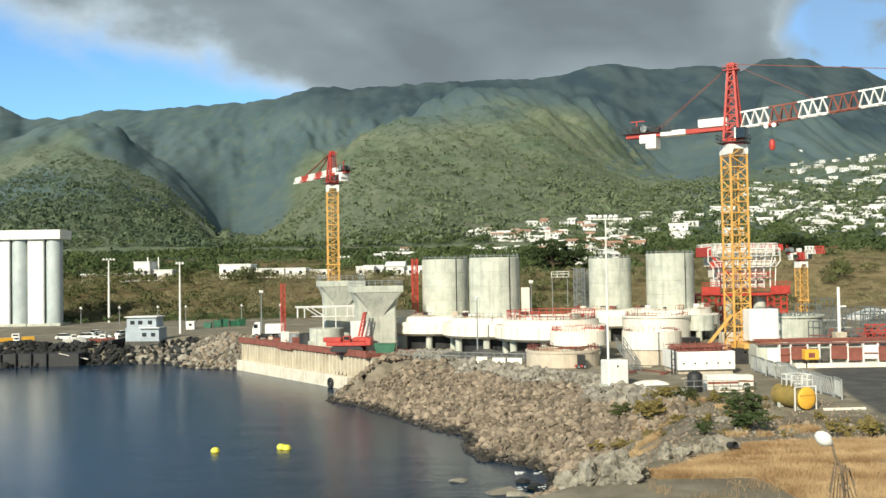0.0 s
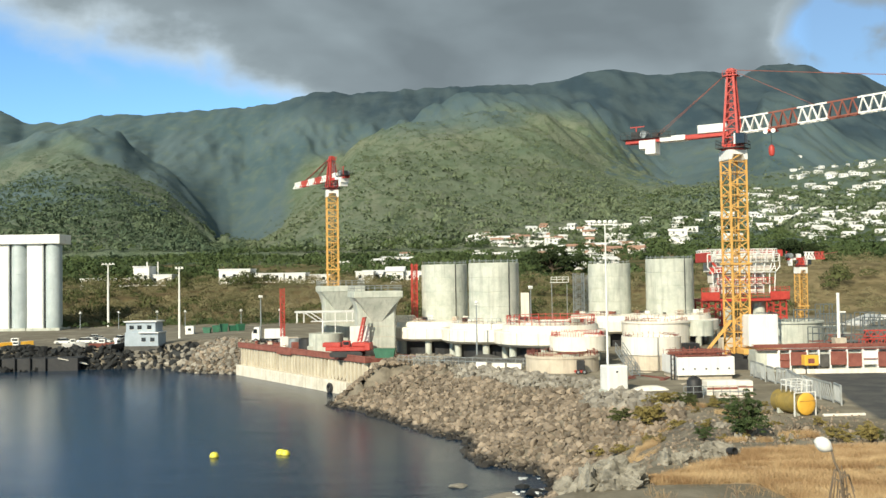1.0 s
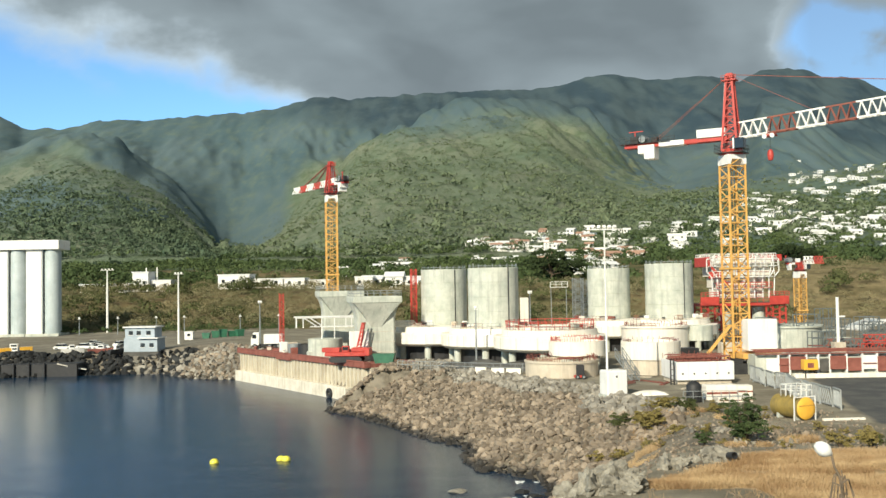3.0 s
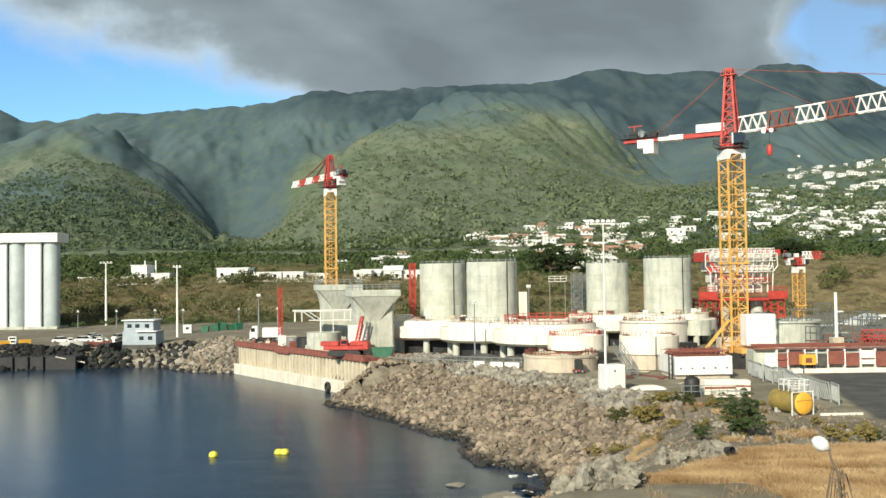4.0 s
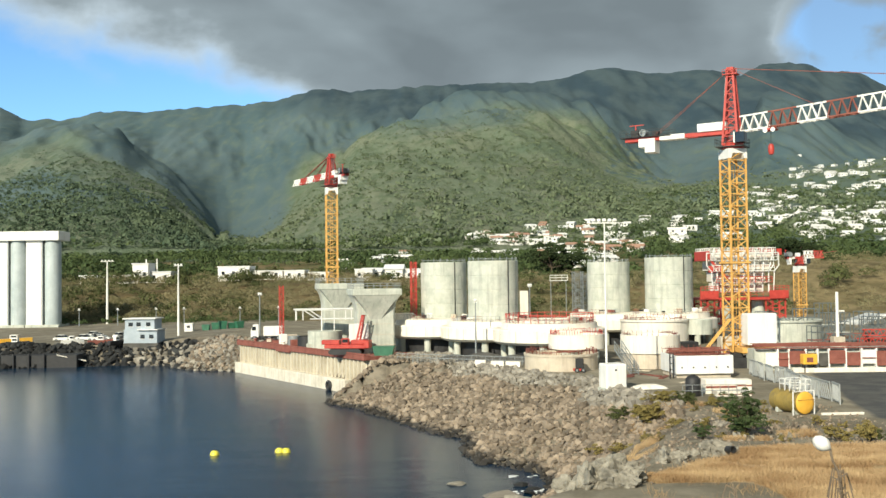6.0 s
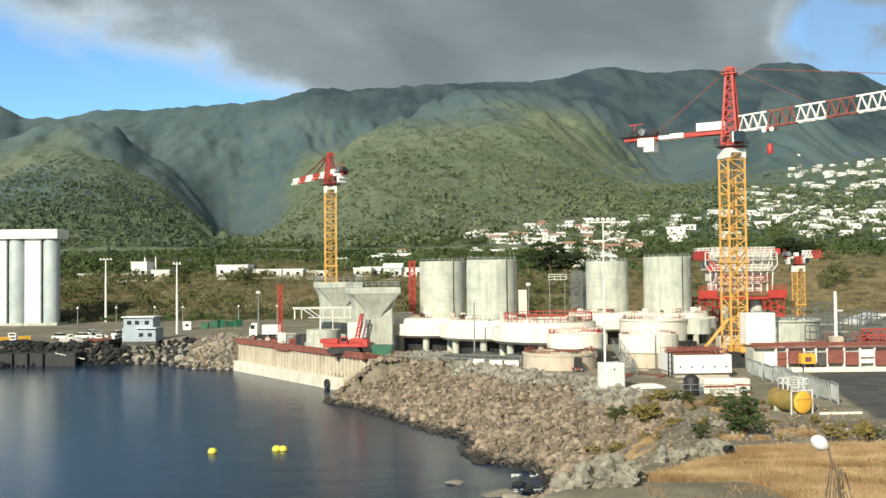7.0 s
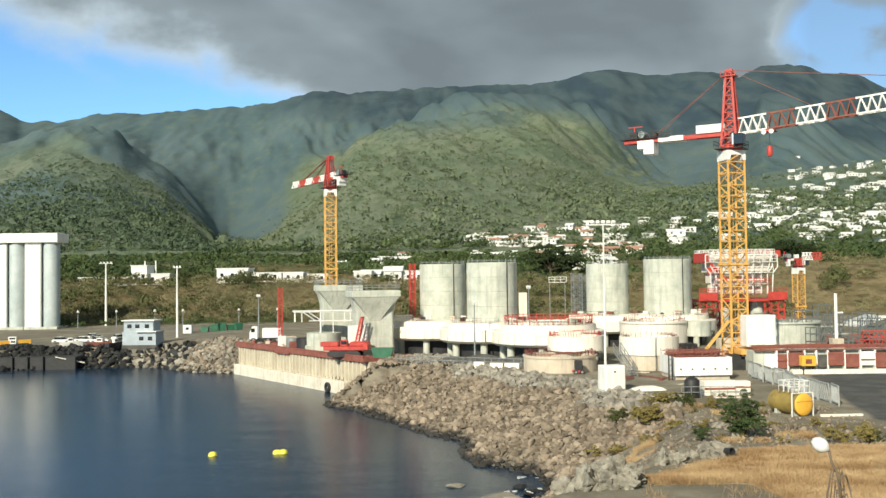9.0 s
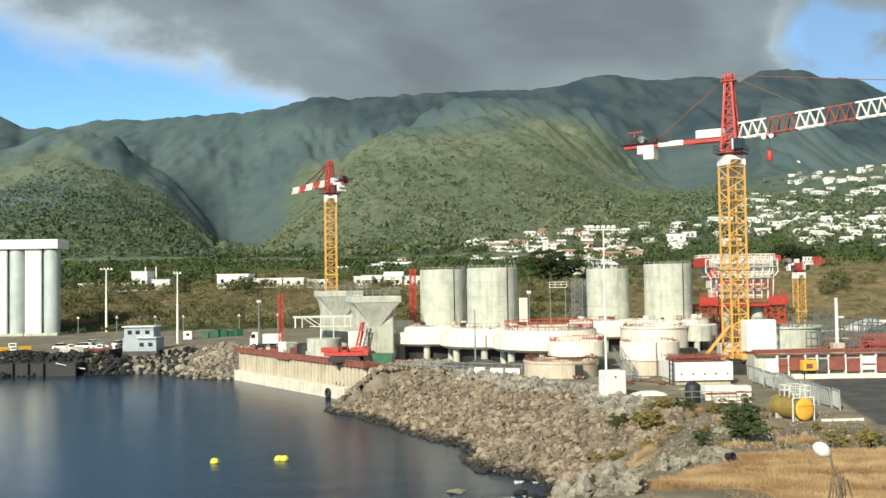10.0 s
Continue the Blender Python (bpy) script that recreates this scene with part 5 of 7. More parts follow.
def panel_wall():
    w = thing("formwork_wall", 39.5, 128, 0, -1.0, "row of rusty brown and white formwork panels behind a kerb", "formwork")
    x = 1.8
    r = random.Random(4)
    # the two SPOIL panels are dark to stand for shaded openings in the row
    kinds = (WHITE, RUST, RUST, SPOIL, SPOIL, RUST, RUST, WHITE, RUST, WHITE, RUST)
    for k in range(11):
        L = r.uniform(1.3, 2.2)
        low = r.uniform(6.1, 6.5)
        part("panel", box(x, x + L - 0.08, -0.12 - 0.12 * (k % 3), 0.12, low, 8.0 + r.uniform(-0.3, 0.25), 0.04), kinds[k], w)
        if k % 2:
            part("stiffener", box(x, x + L - 0.1, -0.42, -0.36, 7.1, 7.22), kinds[(k + 1) % 11], w)
        part("post", box(x + L - 0.12, x + L + 0.10, -0.3, 0.3, 5.5, 8.4), WHITE, w)
        x += L
    part("top_beam", box(0.5, x, -0.3, 0.5, 8.4, 8.52, 0.03), RUST, w)
    rebar(w, rect=(0.5, x, -0.2, 3.0), z=8.6, h=0.5, count=70, seed=9)
    part("back_slab", box(0.5, x, 0.4, 4.0, 5.4, 8.3), CONCRETE, w)
    part("kerb", box(4.5, x + 6, -2.7, -2.2, 5.4, 6.15, 0.05), CONCRETE_LIGHT, w, "long pale concrete kerb")
    g = thing("generator", 46.0, 125.6, YARD, 2, "small yellow generator box on a stand", "generator")
    part("housing", box(-0.9, 0.9, -0.6, 0.6, 1.0, 2.3, 0.08), TANKYELLOW, g)
    part("grille", box(-0.5, 0.3, -0.63, -0.59, 1.3, 1.9), RUST, g)
    for x in (-0.7, 0.7):
        part("leg", box(x - 0.08, x + 0.08, -0.4, 0.4, 0, 1.0), DARK, g)


panel_wall()


def red_tower():
    f = thing("climbing_formwork", 55.9, 190, 0, 6, "white pier formwork on a red steel platform with trusses", "formwork")
    part("platform", box(-8.0, 8.0, -4.0, 4.0, 13.2, 13.7, 0.06), RED, f, "red steel platform")
    for x0, x1 in ((-8.5, -5.0), (4.9, 8.6)):
        part("platform_box", box(x0, x1, -4.3, -3.9, 13.4, 15.0, 0.05), RED, f, "red boxed edge of the platform")
        part("platform_rail", railing(bmesh.new(), [(x0, -4.3, 15.0), (x1, -4.3, 15.0)], 0.8, 0.9, 0.09), RED, f)
    part("platform_rail", railing(bmesh.new(), [(-5.0, -4.1, 13.7), (4.9, -4.1, 13.7)], 1.0, 1.2, 0.07), RED, f)
    for sx in (-6.3, 6.3):
        for y in (-3.5, 3.5):
            for x in (-1.9, -0.6, 0.7, 1.9):
                part("truss_leg", beam((sx + x, y, 8.6), (sx + x, y, 13.2), 0.26), RED, f)
                part("prop", beam((sx + x, y, YARD), (sx + x, y, 8.6), 0.2), STEEL, f, "grey steel prop")
            for k in range(3):
                z = 8.8 + 1.45 * k
                part("truss_tie", beam((sx - 1.9, y, z), (sx + 1.9, y, z), 0.16), RED, f)
                part("truss_brace", beam((sx - 1.9, y, z), (sx + 1.9, y, z + 1.45), 0.15), RED, f)
                part("truss_brace", beam((sx + 1.9, y, z), (sx - 1.9, y, z + 1.45), 0.15), RED, f)
    part("column", lathe([(0, YARD), (1.15, YARD), (1.15, 13.2), (0, 13.2)], 24), CONCRETE, f, "grey concrete column", True).matrix_basis = pose(3.9, -1, 0)
    part("column", lathe([(0, YARD), (1.15, YARD), (1.15, 13.2), (0, 13.2)], 24), CONCRETE, f, "grey concrete column", True).matrix_basis = pose(-2.7, -1, 0)
    tiers = ((14.6, 16.5, 4.5, 2.6), (16.7, 18.6, 4.8, 2.8), (18.8, 20.6, 5.5, 3.1), (20.8, 22.0, 5.8, 3.3))
    for z0, z1, hx, hy in tiers:
        n = 6
        for k in range(n):
            x0 = -hx + 2 * hx * k / n
            part("form_panel", box(x0 + 0.08, x0 + 2 * hx / n - 0.08, -hy, -hy + 0.4, z0 + 0.15, z1 - 0.1, 0.05), CONCRETE_LIGHT, f)
        part("form_core", box(-hx + 0.2, hx - 0.2, -hy + 0.4, hy, z0, z1), CONCRETE_LIGHT, f)
        part("waler", box(-hx - 1.1, hx + 1.1, -hy - 0.35, -hy - 0.05, z1 - 0.05, z1 + 0.15), WHITE, f, "white horizontal waler")
    for x in (-5.6, -4.2, -2.4, 0.2, 2.4, 4.2, 5.6):
        rails = bmesh.new()
        beam((x * 0.9, -3.6, 14.6), (x * 0.9, -3.6, 18.4), 0.16, rails)
        beam((x * 0.9, -3.6, 18.4), (x * 1.04, -3.9, 22.6), 0.16, rails)
        part("soldier_beam", rails, WHITE, f, "white upright soldier beam")
    for sx in (-1, 1):   # curved outer struts of the flared head
        for dx in (0.0, 1.1):
            bm = bmesh.new()
            for p, q in (((5.9, 22.0), (6.0, 19.8)), ((6.0, 19.8), (5.0, 18.4)), ((5.0, 18.4), (4.9, 14.6))):
                beam((sx * (p[0] + dx), -3.7, p[1]), (sx * (q[0] + dx * 0.9), -3.7, q[1]), 0.22, bm, 6)
            part("outer_strut", bm, WHITE, f, "white bent outer strut")
    for k in range(3):
        part("stay_bar", beam((-6.9 + 0.3 * k, -4.0, 21.4 - 0.5 * k), (-3.4 + 0.2 * k, -3.9, 17.6 - 0.2 * k), 0.2), RED, f, "slanting red stay bar")
    for z, hx in ((15.6, 5.3), (17.5, 5.6), (19.6, 6.6), (21.3, 6.9)):
        part("tie_line", beam((-hx, -3.5, z), (hx, -3.5, z), 0.12), RUST, f)
    top = railing(bmesh.new(), [(-6.4, -3.9, 21.9), (6.4, -3.9, 21.9), (6.4, 3.6, 21.9), (-6.4, 3.6, 21.9), (-6.4, -3.9, 21.9)], 1.1, 0.9, 0.1)
    part("guard_rail", top, WHITE, f)
    part("bracket", box(-6.9, -6.2, -3.4, 3.0, 20.6, 22.4, 0.05), RED, f, "red working bracket")
    part("bracket", box(6.4, 8.0, -3.0, 3.0, 21.6, 22.8, 0.05), RED, f, "red working bracket")
    part("bracket", box(-6.6, -4.2, -3.7, -3.4, 18.4, 19.6, 0.04), RED, f, "red working bracket")
    for k, (z, hx) in enumerate(((16.6, 5.4), (18.7, 5.9), (20.7, 6.5))):
        part("walkway_rail", railing(box(-hx, hx, -4.3, -3.5, z - 0.08, z), [(-hx, -4.3, z), (hx, -4.3, z)], 1.0, 1.1, 0.08), (RED, WHITE, WHITE)[k], f, "narrow railed walkway")
    bars = bmesh.new()
    r = random.Random(3)
    for k in range(40):
        x = r.uniform(-6.4, 8)
        beam((x, r.uniform(-2.5, 2.5), 22), (x, r.uniform(-2.5, 2.5), 22 + r.uniform(0.5, 1.3)), 0.1, bars, 3)
    tagged(part("starter_bars", bars, RED, f), kind="stuff")


red_tower()


def ladder_tower(x, y, z0, z1, w, material, label, name="ladder_tower"):
    t = thing(name, x, y, 0, 10, label, "scaffold tower")
    n = max(2, round((z1 - z0) / 1.5))
    h = (z1 - z0) / n
    bay_kit = mast_pieces(w, h, material, 0.14, 0.09)
    for k in range(n):
        put_mast("bay", bay_kit, t, pose(0, 0, z0 + k * h))
    return t


ladder_tower(-5.0, 171, 11.2, 20.9, 0.9, RED, "slim red ladder tower standing against a pier shaft")
ladder_tower(26.6, 196, YARD, 19.0, 1.7, STEEL, "grey scaffold stair tower between pier shafts", "scaffold_tower")
ladder_tower(28.4, 199, YARD, 18.6, 1.3, STEEL, "narrow grey scaffold tower between pier shafts", "scaffold_tower")
ladder_tower(-32.4, 200, 5.9, 16.9, 0.85, RED, "slim red drilling mast on the quay", "drilling_mast")
t = thing("rail_platform", 22.8, 196, 0, 0, "small white railed platform on posts", "platform")
part("guard_rail", railing(box(-1.7, 1.7, -0.8, 0.8, 17.2, 17.3), [(-1.7, -0.8, 17.3), (1.7, -0.8, 17.3)], 1.0, 1.0, 0.09), WHITE, t)
for x in (-1.5, 1.5):
    part("post", beam((x, 0, YARD), (x, 0, 17.2), 0.12), STEEL, t)
t = thing("formwork_board", 15.6, 190, 0, 8, "upright pale formwork panel with a dark edge", "formwork")
part("panel", box(-0.9, 0.7, -0.15, 0.15, YARD, 15.4, 0.04), CONCRETE_LIGHT, t)
part("edge_post", box(0.75, 1.05, -0.2, 0.2, YARD, 15.6), DARK, t)
t = thing("timber_stack", -6.6, 168.0, 11.15, 6, "stack of pale boards on a pier base", "board stack")
for k in range(5):
    part("board", box(-1.8, 1.8 - 0.15 * (k % 3), -0.6, 0.6, 0.22 * k, 0.22 * k + 0.16, 0.02), CONCRETE_LIGHT, t).matrix_basis = pose(0.1 * (k % 2), 0, 0, 0, 0, 3 * (k % 3))


SCAFFOLD = mat("dull_scaffold", (0.085, 0.105, 0.11), (0.17, 0.19, 0.19), 1.5, 0.6, 0.1, metal=0.2)


def steel_frames():
    r = random.Random(12)
    for k, (x, y, w, h) in enumerate(((57.5, 152, 3.4, 4.4), (61.8, 156, 3.0, 6.2), (65.0, 150, 3.2, 5.8), (68.5, 158, 3.4, 5.0), (55.0, 170, 3.0, 6.0), (72.0, 152, 3.0, 4.6), (60.0, 165, 3.6, 6.6), (64.5, 168, 3.0, 7.4), (70.5, 166, 3.4, 6.0), (58.2, 144, 3.0, 3.6))):
        f = thing("scaffolding", x, y, 0, 8 * r.uniform(-1, 1), "grey steel scaffold frame with planks", "scaffold", "scaffold frames in the yard")
        bm = bmesh.new()
        for sx in (-w / 2, 0, w / 2):
            for sy in (-1, 1):
                beam((sx, sy, YARD), (sx, sy, YARD + h), 0.13, bm)
        for z in (YARD + 0.5 * h, YARD + h * 0.78, YARD + h):
            for sy in (-1, 1):
                beam((-w / 2, sy, z), (w / 2, sy, z), 0.11, bm)
        beam((-w / 2, -1, YARD), (0, -1, YARD + h * 0.5), 0.09, bm)
        beam((0, -1, YARD + h * 0.5), (w / 2, -1, YARD + h), 0.09, bm)
        part("frame", bm, SCAFFOLD, f)
        part("plank_deck", box(-w / 2, w / 2, -1, 1, YARD + 0.5 * h, YARD + 0.5 * h + 0.12), (RUST, CONCRETE, STEEL)[k % 3], f)
    p = thing("site_pole", 55.4, 140, 0, 0, "thick white pole with a brown box at its foot", "pole")
    part("pole", lathe([(0, YARD), (0.25, YARD), (0.21, 15.4), (0, 15.4)], 16), WHITE, p, smooth_faces=True)
    part("arm", box(0.2, 1.0, -0.1, 0.1, 12.6, 12.8), WHITE, p)
    part("foot_box", box(-0.8, 0.8, -0.7, 0.7, YARD, 9.1, 0.06), CONCRETE_TAN, p)
    c = thing("site_shelter", 75, 172, 0, 4, "white-roofed open site shelter", "shelter")
    part("roof", outline([(-5, 9.4), (0, 11.0), (5, 9.4), (5, 9.15), (0, 10.7), (-5, 9.15)], -4, 4), WHITE, c)
    for x in (-4.6, 4.6):
        for y in (-3.6, 3.6):
            part("post", box(x - 0.12, x + 0.12, y - 0.12, y + 0.12, YARD, 9.4), STEEL, c)
    for k, (x, y, L, z) in enumerate(((66, 146, 9, 8.8), (60, 147, 7, 8.2), (64, 145.5, 8, 7.6), (51, 140, 6, 7.4))):
        b = thing("steel_truss", x, y, 0, -3 + 5 * k, "red steel truss lying on trestles", "truss", "red trusses in the yard")
        bm = bmesh.new()
        for z1 in (z, z + 0.9):
            beam((-L / 2, 0, z1), (L / 2, 0, z1), 0.16, bm)
        for j in range(int(L)):
            beam((-L / 2 + j, 0, z), (-L / 2 + j + 0.5, 0, z + 0.9), 0.1, bm)
            beam((-L / 2 + j + 0.5, 0, z + 0.9), (-L / 2 + j + 1, 0, z), 0.1, bm)
        part("truss_frame", bm, RUST if k % 2 else RED, b)
        for x0 in (-L / 2 + 0.6, L / 2 - 0.6):
            part("trestle", box(x0 - 0.15, x0 + 0.15, -0.4, 0.4, YARD, z), DARK, b)
    for k, (x, y, w, h, m) in enumerate(((48.0, 150, 3.6, 2.6, BLUEGREY), (60, 140, 2.5, 2.4, STEEL), (63.5, 138, 1.6, 2.0, WHITE), (50.6, 143, 2.4, 2.2, STEEL), (67.5, 139, 2.6, 2.0, CONCRETE), (36, 150, 4, 2.4, DARK), (44.5, 152, 5, 3.0, CONCRETE_TAN))):
        b = thing("site_crate", x, y, YARD, 7 * k % 20, "weathered steel storage crate in the yard", "crate", "crates in the yard")
        part("body", box(-w / 2, w / 2, -1, 1, 0, h, 0.06), m, b)
        for x0 in (-w / 2, 0, w / 2):
            part("rib", box(x0 - 0.06, x0 + 0.06, -1.08, -1.0, 0.05, h - 0.05), m, b)


steel_frames()


def wheel(parent, x, y, r=0.5, w=0.35):
    ty = part("wheel", lathe([(0, -w / 2), (r * 0.9, -w / 2), (r, -w / 3), (r, w / 3), (r * 0.9, w / 2), (0, w / 2)], 20), DARK, parent, smooth_faces=True)
    ty.matrix_basis = pose(x, y, r, 90, 0, 0)
    part("rim", lathe([(0, -w / 2 - 0.02), (r * 0.5, -w / 2 - 0.02), (r * 0.5, w / 2 + 0.02), (0, w / 2 + 0.02)], 14), STEEL, ty)


def truck():
    t = thing("truck", -36.6, 207, YARD, 4, "white lorry with a box body parked on the quay", "truck")
    part("cab", outline([(-3.2, 0.7), (-1.6, 0.7), (-1.6, 3.3), (-2.7, 3.3), (-3.2, 2.0)], -1.1, 1.1), WHITE, t)
    part("windscreen", box(-2.9, -2.1, -1.13, -1.1, 2.1, 2.9), GLASS, t, "dark window glass")
    part("box_body", box(-0.6, 3.3, -1.2, 1.2, 0.9, 2.9, 0.08), WHITE, t)
    part("chassis", box(-3.1, 3.3, -0.6, 0.6, 0.5, 0.9), DARK, t)
    for x in (-2.4, 0.6, 2.4):
        for y in (-1.0, 1.0):
            wheel(t, x, y)


truck()


def crawler():
    c = thing("crawler_rig", -15.6, 161.0, 5.95, -6, "low red crawler rig with a raised lattice boom", "crawler crane")
    for y in (-1.3, 1.3):
        part("track", outline([(-2.6, 0.15), (-2.2, 0), (2.2, 0), (2.6, 0.15), (2.7, 0.5), (2.3, 0.9), (-2.3, 0.9), (-2.7, 0.5)], y - 0.35, y + 0.35), DARK, c, "dark crawler track")
    part("carriage", box(-3.4, 3.2, -1.3, 1.3, 0.95, 1.6, 0.08), RED, c)
    part("engine_house", box(0.9, 3.4, -1.2, 1.2, 1.6, 2.3, 0.12), RED, c)
    part("counterweight", box(3.0, 3.9, -1.4, 1.4, 1.0, 2.2, 0.1), RED, c)
    part("deck_panel", box(-3.9, -1.0, -1.1, 0.6, 1.6, 2.3, 0.08), RED, c)
    bm = bmesh.new()
    for y in (-0.45, 0.45):
        for dx in (0, 0.55):
            beam((1.7 + dx, y, 2.4), (2.6 + dx * 0.6, y, 6.2), 0.14, bm)
    for k in range(6):
        a, b = k / 6, (k + 1) / 6
        beam((1.7 + 0.9 * a, -0.45, 2.4 + 3.8 * a), (2.25 + 0.7 * b, -0.45, 2.4 + 3.8 * b), 0.09, bm)
    beam((2.6, -0.45, 6.2), (3.0, 0.45, 6.2), 0.2, bm)
    part("boom", bm, RED, c, "short red lattice boom")
    part("driver_cab", box(-0.6, 0.6, -1.3, -0.4, 1.6, 2.6, 0.1), RED, c)
    part("window", box(-0.45, 0.45, -1.33, -1.29, 1.95, 2.45), GLASS, c)


crawler()
t = thing("skip", -9.4, 157.5, YARD, -4, "dark green steel skip by the pier bases", "skip")
part("body", outline([(-1.3, 0), (1.3, 0), (1.7, 1.7), (-1.7, 1.7)], -0.9, 0.9), GREEN, t)
part("rim", box(-1.75, 1.75, -0.95, 0.95, 1.68, 1.82), GREEN, t)
for x, y, w, h, m, label in ((-24.0, 176, 1.7, 2.2, DARK, "dark round steel tub on the quay"), (-27.5, 184, 1.2, 1.8, STEEL, "grey round steel tub on the quay")):
    t = thing("steel_tub", x, y, 5.9, 0, label, "tub")
    part("tub", lathe([(0, 0), (w, 0), (w, h), (w - 0.12, h), (w - 0.12, 0.2), (0, 0.2)], 28), m, t, smooth_faces=True)
for x, y, w, h, m in ((-29.5, 193, 2.6, 1.6, CONCRETE_TAN), (-26.0, 181, 3.6, 1.3, RUST), (-22.5, 172.5, 2.4, 1.1, CONCRETE), (-30.0, 187, 1.6, 2.0, WHITE), (-17.0, 166, 2.2, 1.3, RUST)):
    t = thing("material_pallet", x, y, 5.9, 20, "pallet of building material on the quay", "pallet", "pallets on the quay")
    part("pallet", box(-w / 2, w / 2, -0.7, 0.7, 0, 0.16), CONCRETE_TAN, t)
    part("load", box(-w / 2 + 0.1, w / 2 - 0.1, -0.6, 0.6, 0.16, h, 0.08), m, t)


def yard_debris():
    """Planks, bars, drums and small boxes left lying between the pier bases and on the quay."""
    g = random.Random(71)
    on_quay = pose(QX, QY, 0, 0, 0, QTURN)
    for k in range(34):
        if k < 16:
            c = on_quay @ Vector((g.uniform(4, 46), g.uniform(1.5, 7.5), 5.95))
        else:
            c = Vector((g.uniform(21.5, 36), g.uniform(113, 133), YARD))
            if 27.0 < c.x < 36 and c.y > 118 or (c - Vector((28.2, 136, YARD))).length < 6:
                continue
        kind = g.choice(("plank_pile", "steel_drum", "bar_bundle", "tool_box"))
        if kind == "plank_pile":
            t = thing(kind, *c, g.uniform(0, 180), "small pile of weathered planks on the ground", "planks", "debris in the yard")
            for j in range(4):
                part("plank", box(-1.3, 1.3, -0.12, 0.12, 0.06 * (j // 2), 0.06 * (j // 2) + 0.05), CONCRETE_TAN, t).matrix_basis = pose(0.1 * j, 0.28 * (j % 2), 0, 0, 0, 3 * j)
        elif kind == "steel_drum":
            t = thing(kind, *c, 0, "dented steel drum standing in the yard", "drum", "debris in the yard")
            part("shell", lathe([(0, 0), (0.3, 0), (0.3, 0.28), (0.32, 0.3), (0.3, 0.32), (0.3, 0.6), (0.32, 0.62), (0.3, 0.64), (0.3, 0.9), (0, 0.9)], 18), g.choice((RUST, DARK, RED, STEEL)), t, smooth_faces=True)
        elif kind == "bar_bundle":
            t = thing(kind, *c, g.uniform(0, 180), "bundle of rusty reinforcing bars", "steel bars", "debris in the yard")
            for j in range(5):
                part("bar", beam((-1.8, 0.12 * j, 0.06), (1.8 + 0.1 * j, 0.12 * j, 0.06), 0.09), RUST, t)
        else:
            w, h = g.uniform(0.5, 1.1), g.uniform(0.5, 1.2)
            t = thing(kind, *c, g.uniform(-30, 30), "small site box with a lid", "box", "debris in the yard")
            part("body", box(-w, w, -0.4, 0.4, 0, h, 0.04), g.choice((WHITE, CONCRETE_TAN, RUST, DARK)), t)
            part("lid", box(-w - 0.05, w + 0.05, -0.45, 0.45, h, h + 0.08, 0.02), g.choice((STEEL, RUST)), t)


yard_debris()


def crest_fence():
    f = thing("site_fence", 0, 0, 0, 0, "low grey mesh fence along the top of the bank", "fence")
    pts = [(-7.0, 150.5), (-3, 147.5), (1.0, 145.5), (5, 143.0), (9.0, 140.8), (12, 139.4)]
    for (ax, ay), (bx, by) in zip(pts, pts[1:]):
        bm = railing(bmesh.new(), [(ax, ay, YARD), (bx, by, YARD)], 1.2, 1.1, 0.07)
        for k in range(16):
            t = k / 16
            x, y = ax + (bx - ax) * t, ay + (by - ay) * t
            beam((x, y, YARD + 0.1), (x, y, YARD + 1.15), 0.03, bm, 3)
        part("fence_section", bm, STEEL, f)
    for k, (x, y, r, h) in enumerate(((6, 147, 3.6, 1.5), (10.5, 145.5, 3.0, 1.2), (1.5, 150, 2.8, 1.0), (14, 147, 2.2, 1.3))):
        m = thing("spoil_heap", x, y, YARD - 0.1, 0, "dark grey heap of spoil under the pier bases", "soil heap", "spoil heaps")
        bm = bmesh.new()
        rings = []
        rr = random.Random(k)
        for j in range(6):
            q = j / 5
            rings.append([bm.verts.new((r * (1 - q * 0.92) * (1 + rr.uniform(-0.1, 0.1)) * math.cos(math.tau * i / 20) * 1.3, r * (1 - q * 0.92) * (1 + rr.uniform(-0.1, 0.1)) * math.sin(math.tau * i / 20), h * (1 - (1 - q) ** 1.5) * (1 + rr.uniform(-0.06, 0.06)))) for i in range(20)])
        for a, b in zip(rings, rings[1:]):
            for i in range(20):
                bm.faces.new((a[i], a[(i + 1) % 20], b[(i + 1) % 20], b[i]))
        bm.faces.new(rings[-1])
        part("mound", bm, SPOIL, m, smooth_faces=True)


crest_fence()
t = thing("compressor", 17.6, 129.2, YARD, 0, "small red and black compressor by a concrete ring", "compressor")
part("body", box(-0.5, 0.5, -0.4, 0.4, 0.5, 1.8, 0.08), DARK, t)
part("frame", box(-0.8, 0.6, -0.5, 0.5, 0.2, 0.5, 0.04), RED, t)
wheel(t, -0.4, -0.5, 0.3, 0.15)
wheel(t, 0.4, -0.5, 0.3, 0.15)
t = thing("tarpaulin_heap", 22.6, 110.0, YARD - 0.05, 10, "pale sheet-covered heap on the gravel", "heap")
part("sheet", loft([(2.0, 1.1, 0), (1.6, 0.8, 0.3), (0.9, 0.5, 0.48)]), CONCRETE_LIGHT, t)

# ---- fishing quay and silos ----


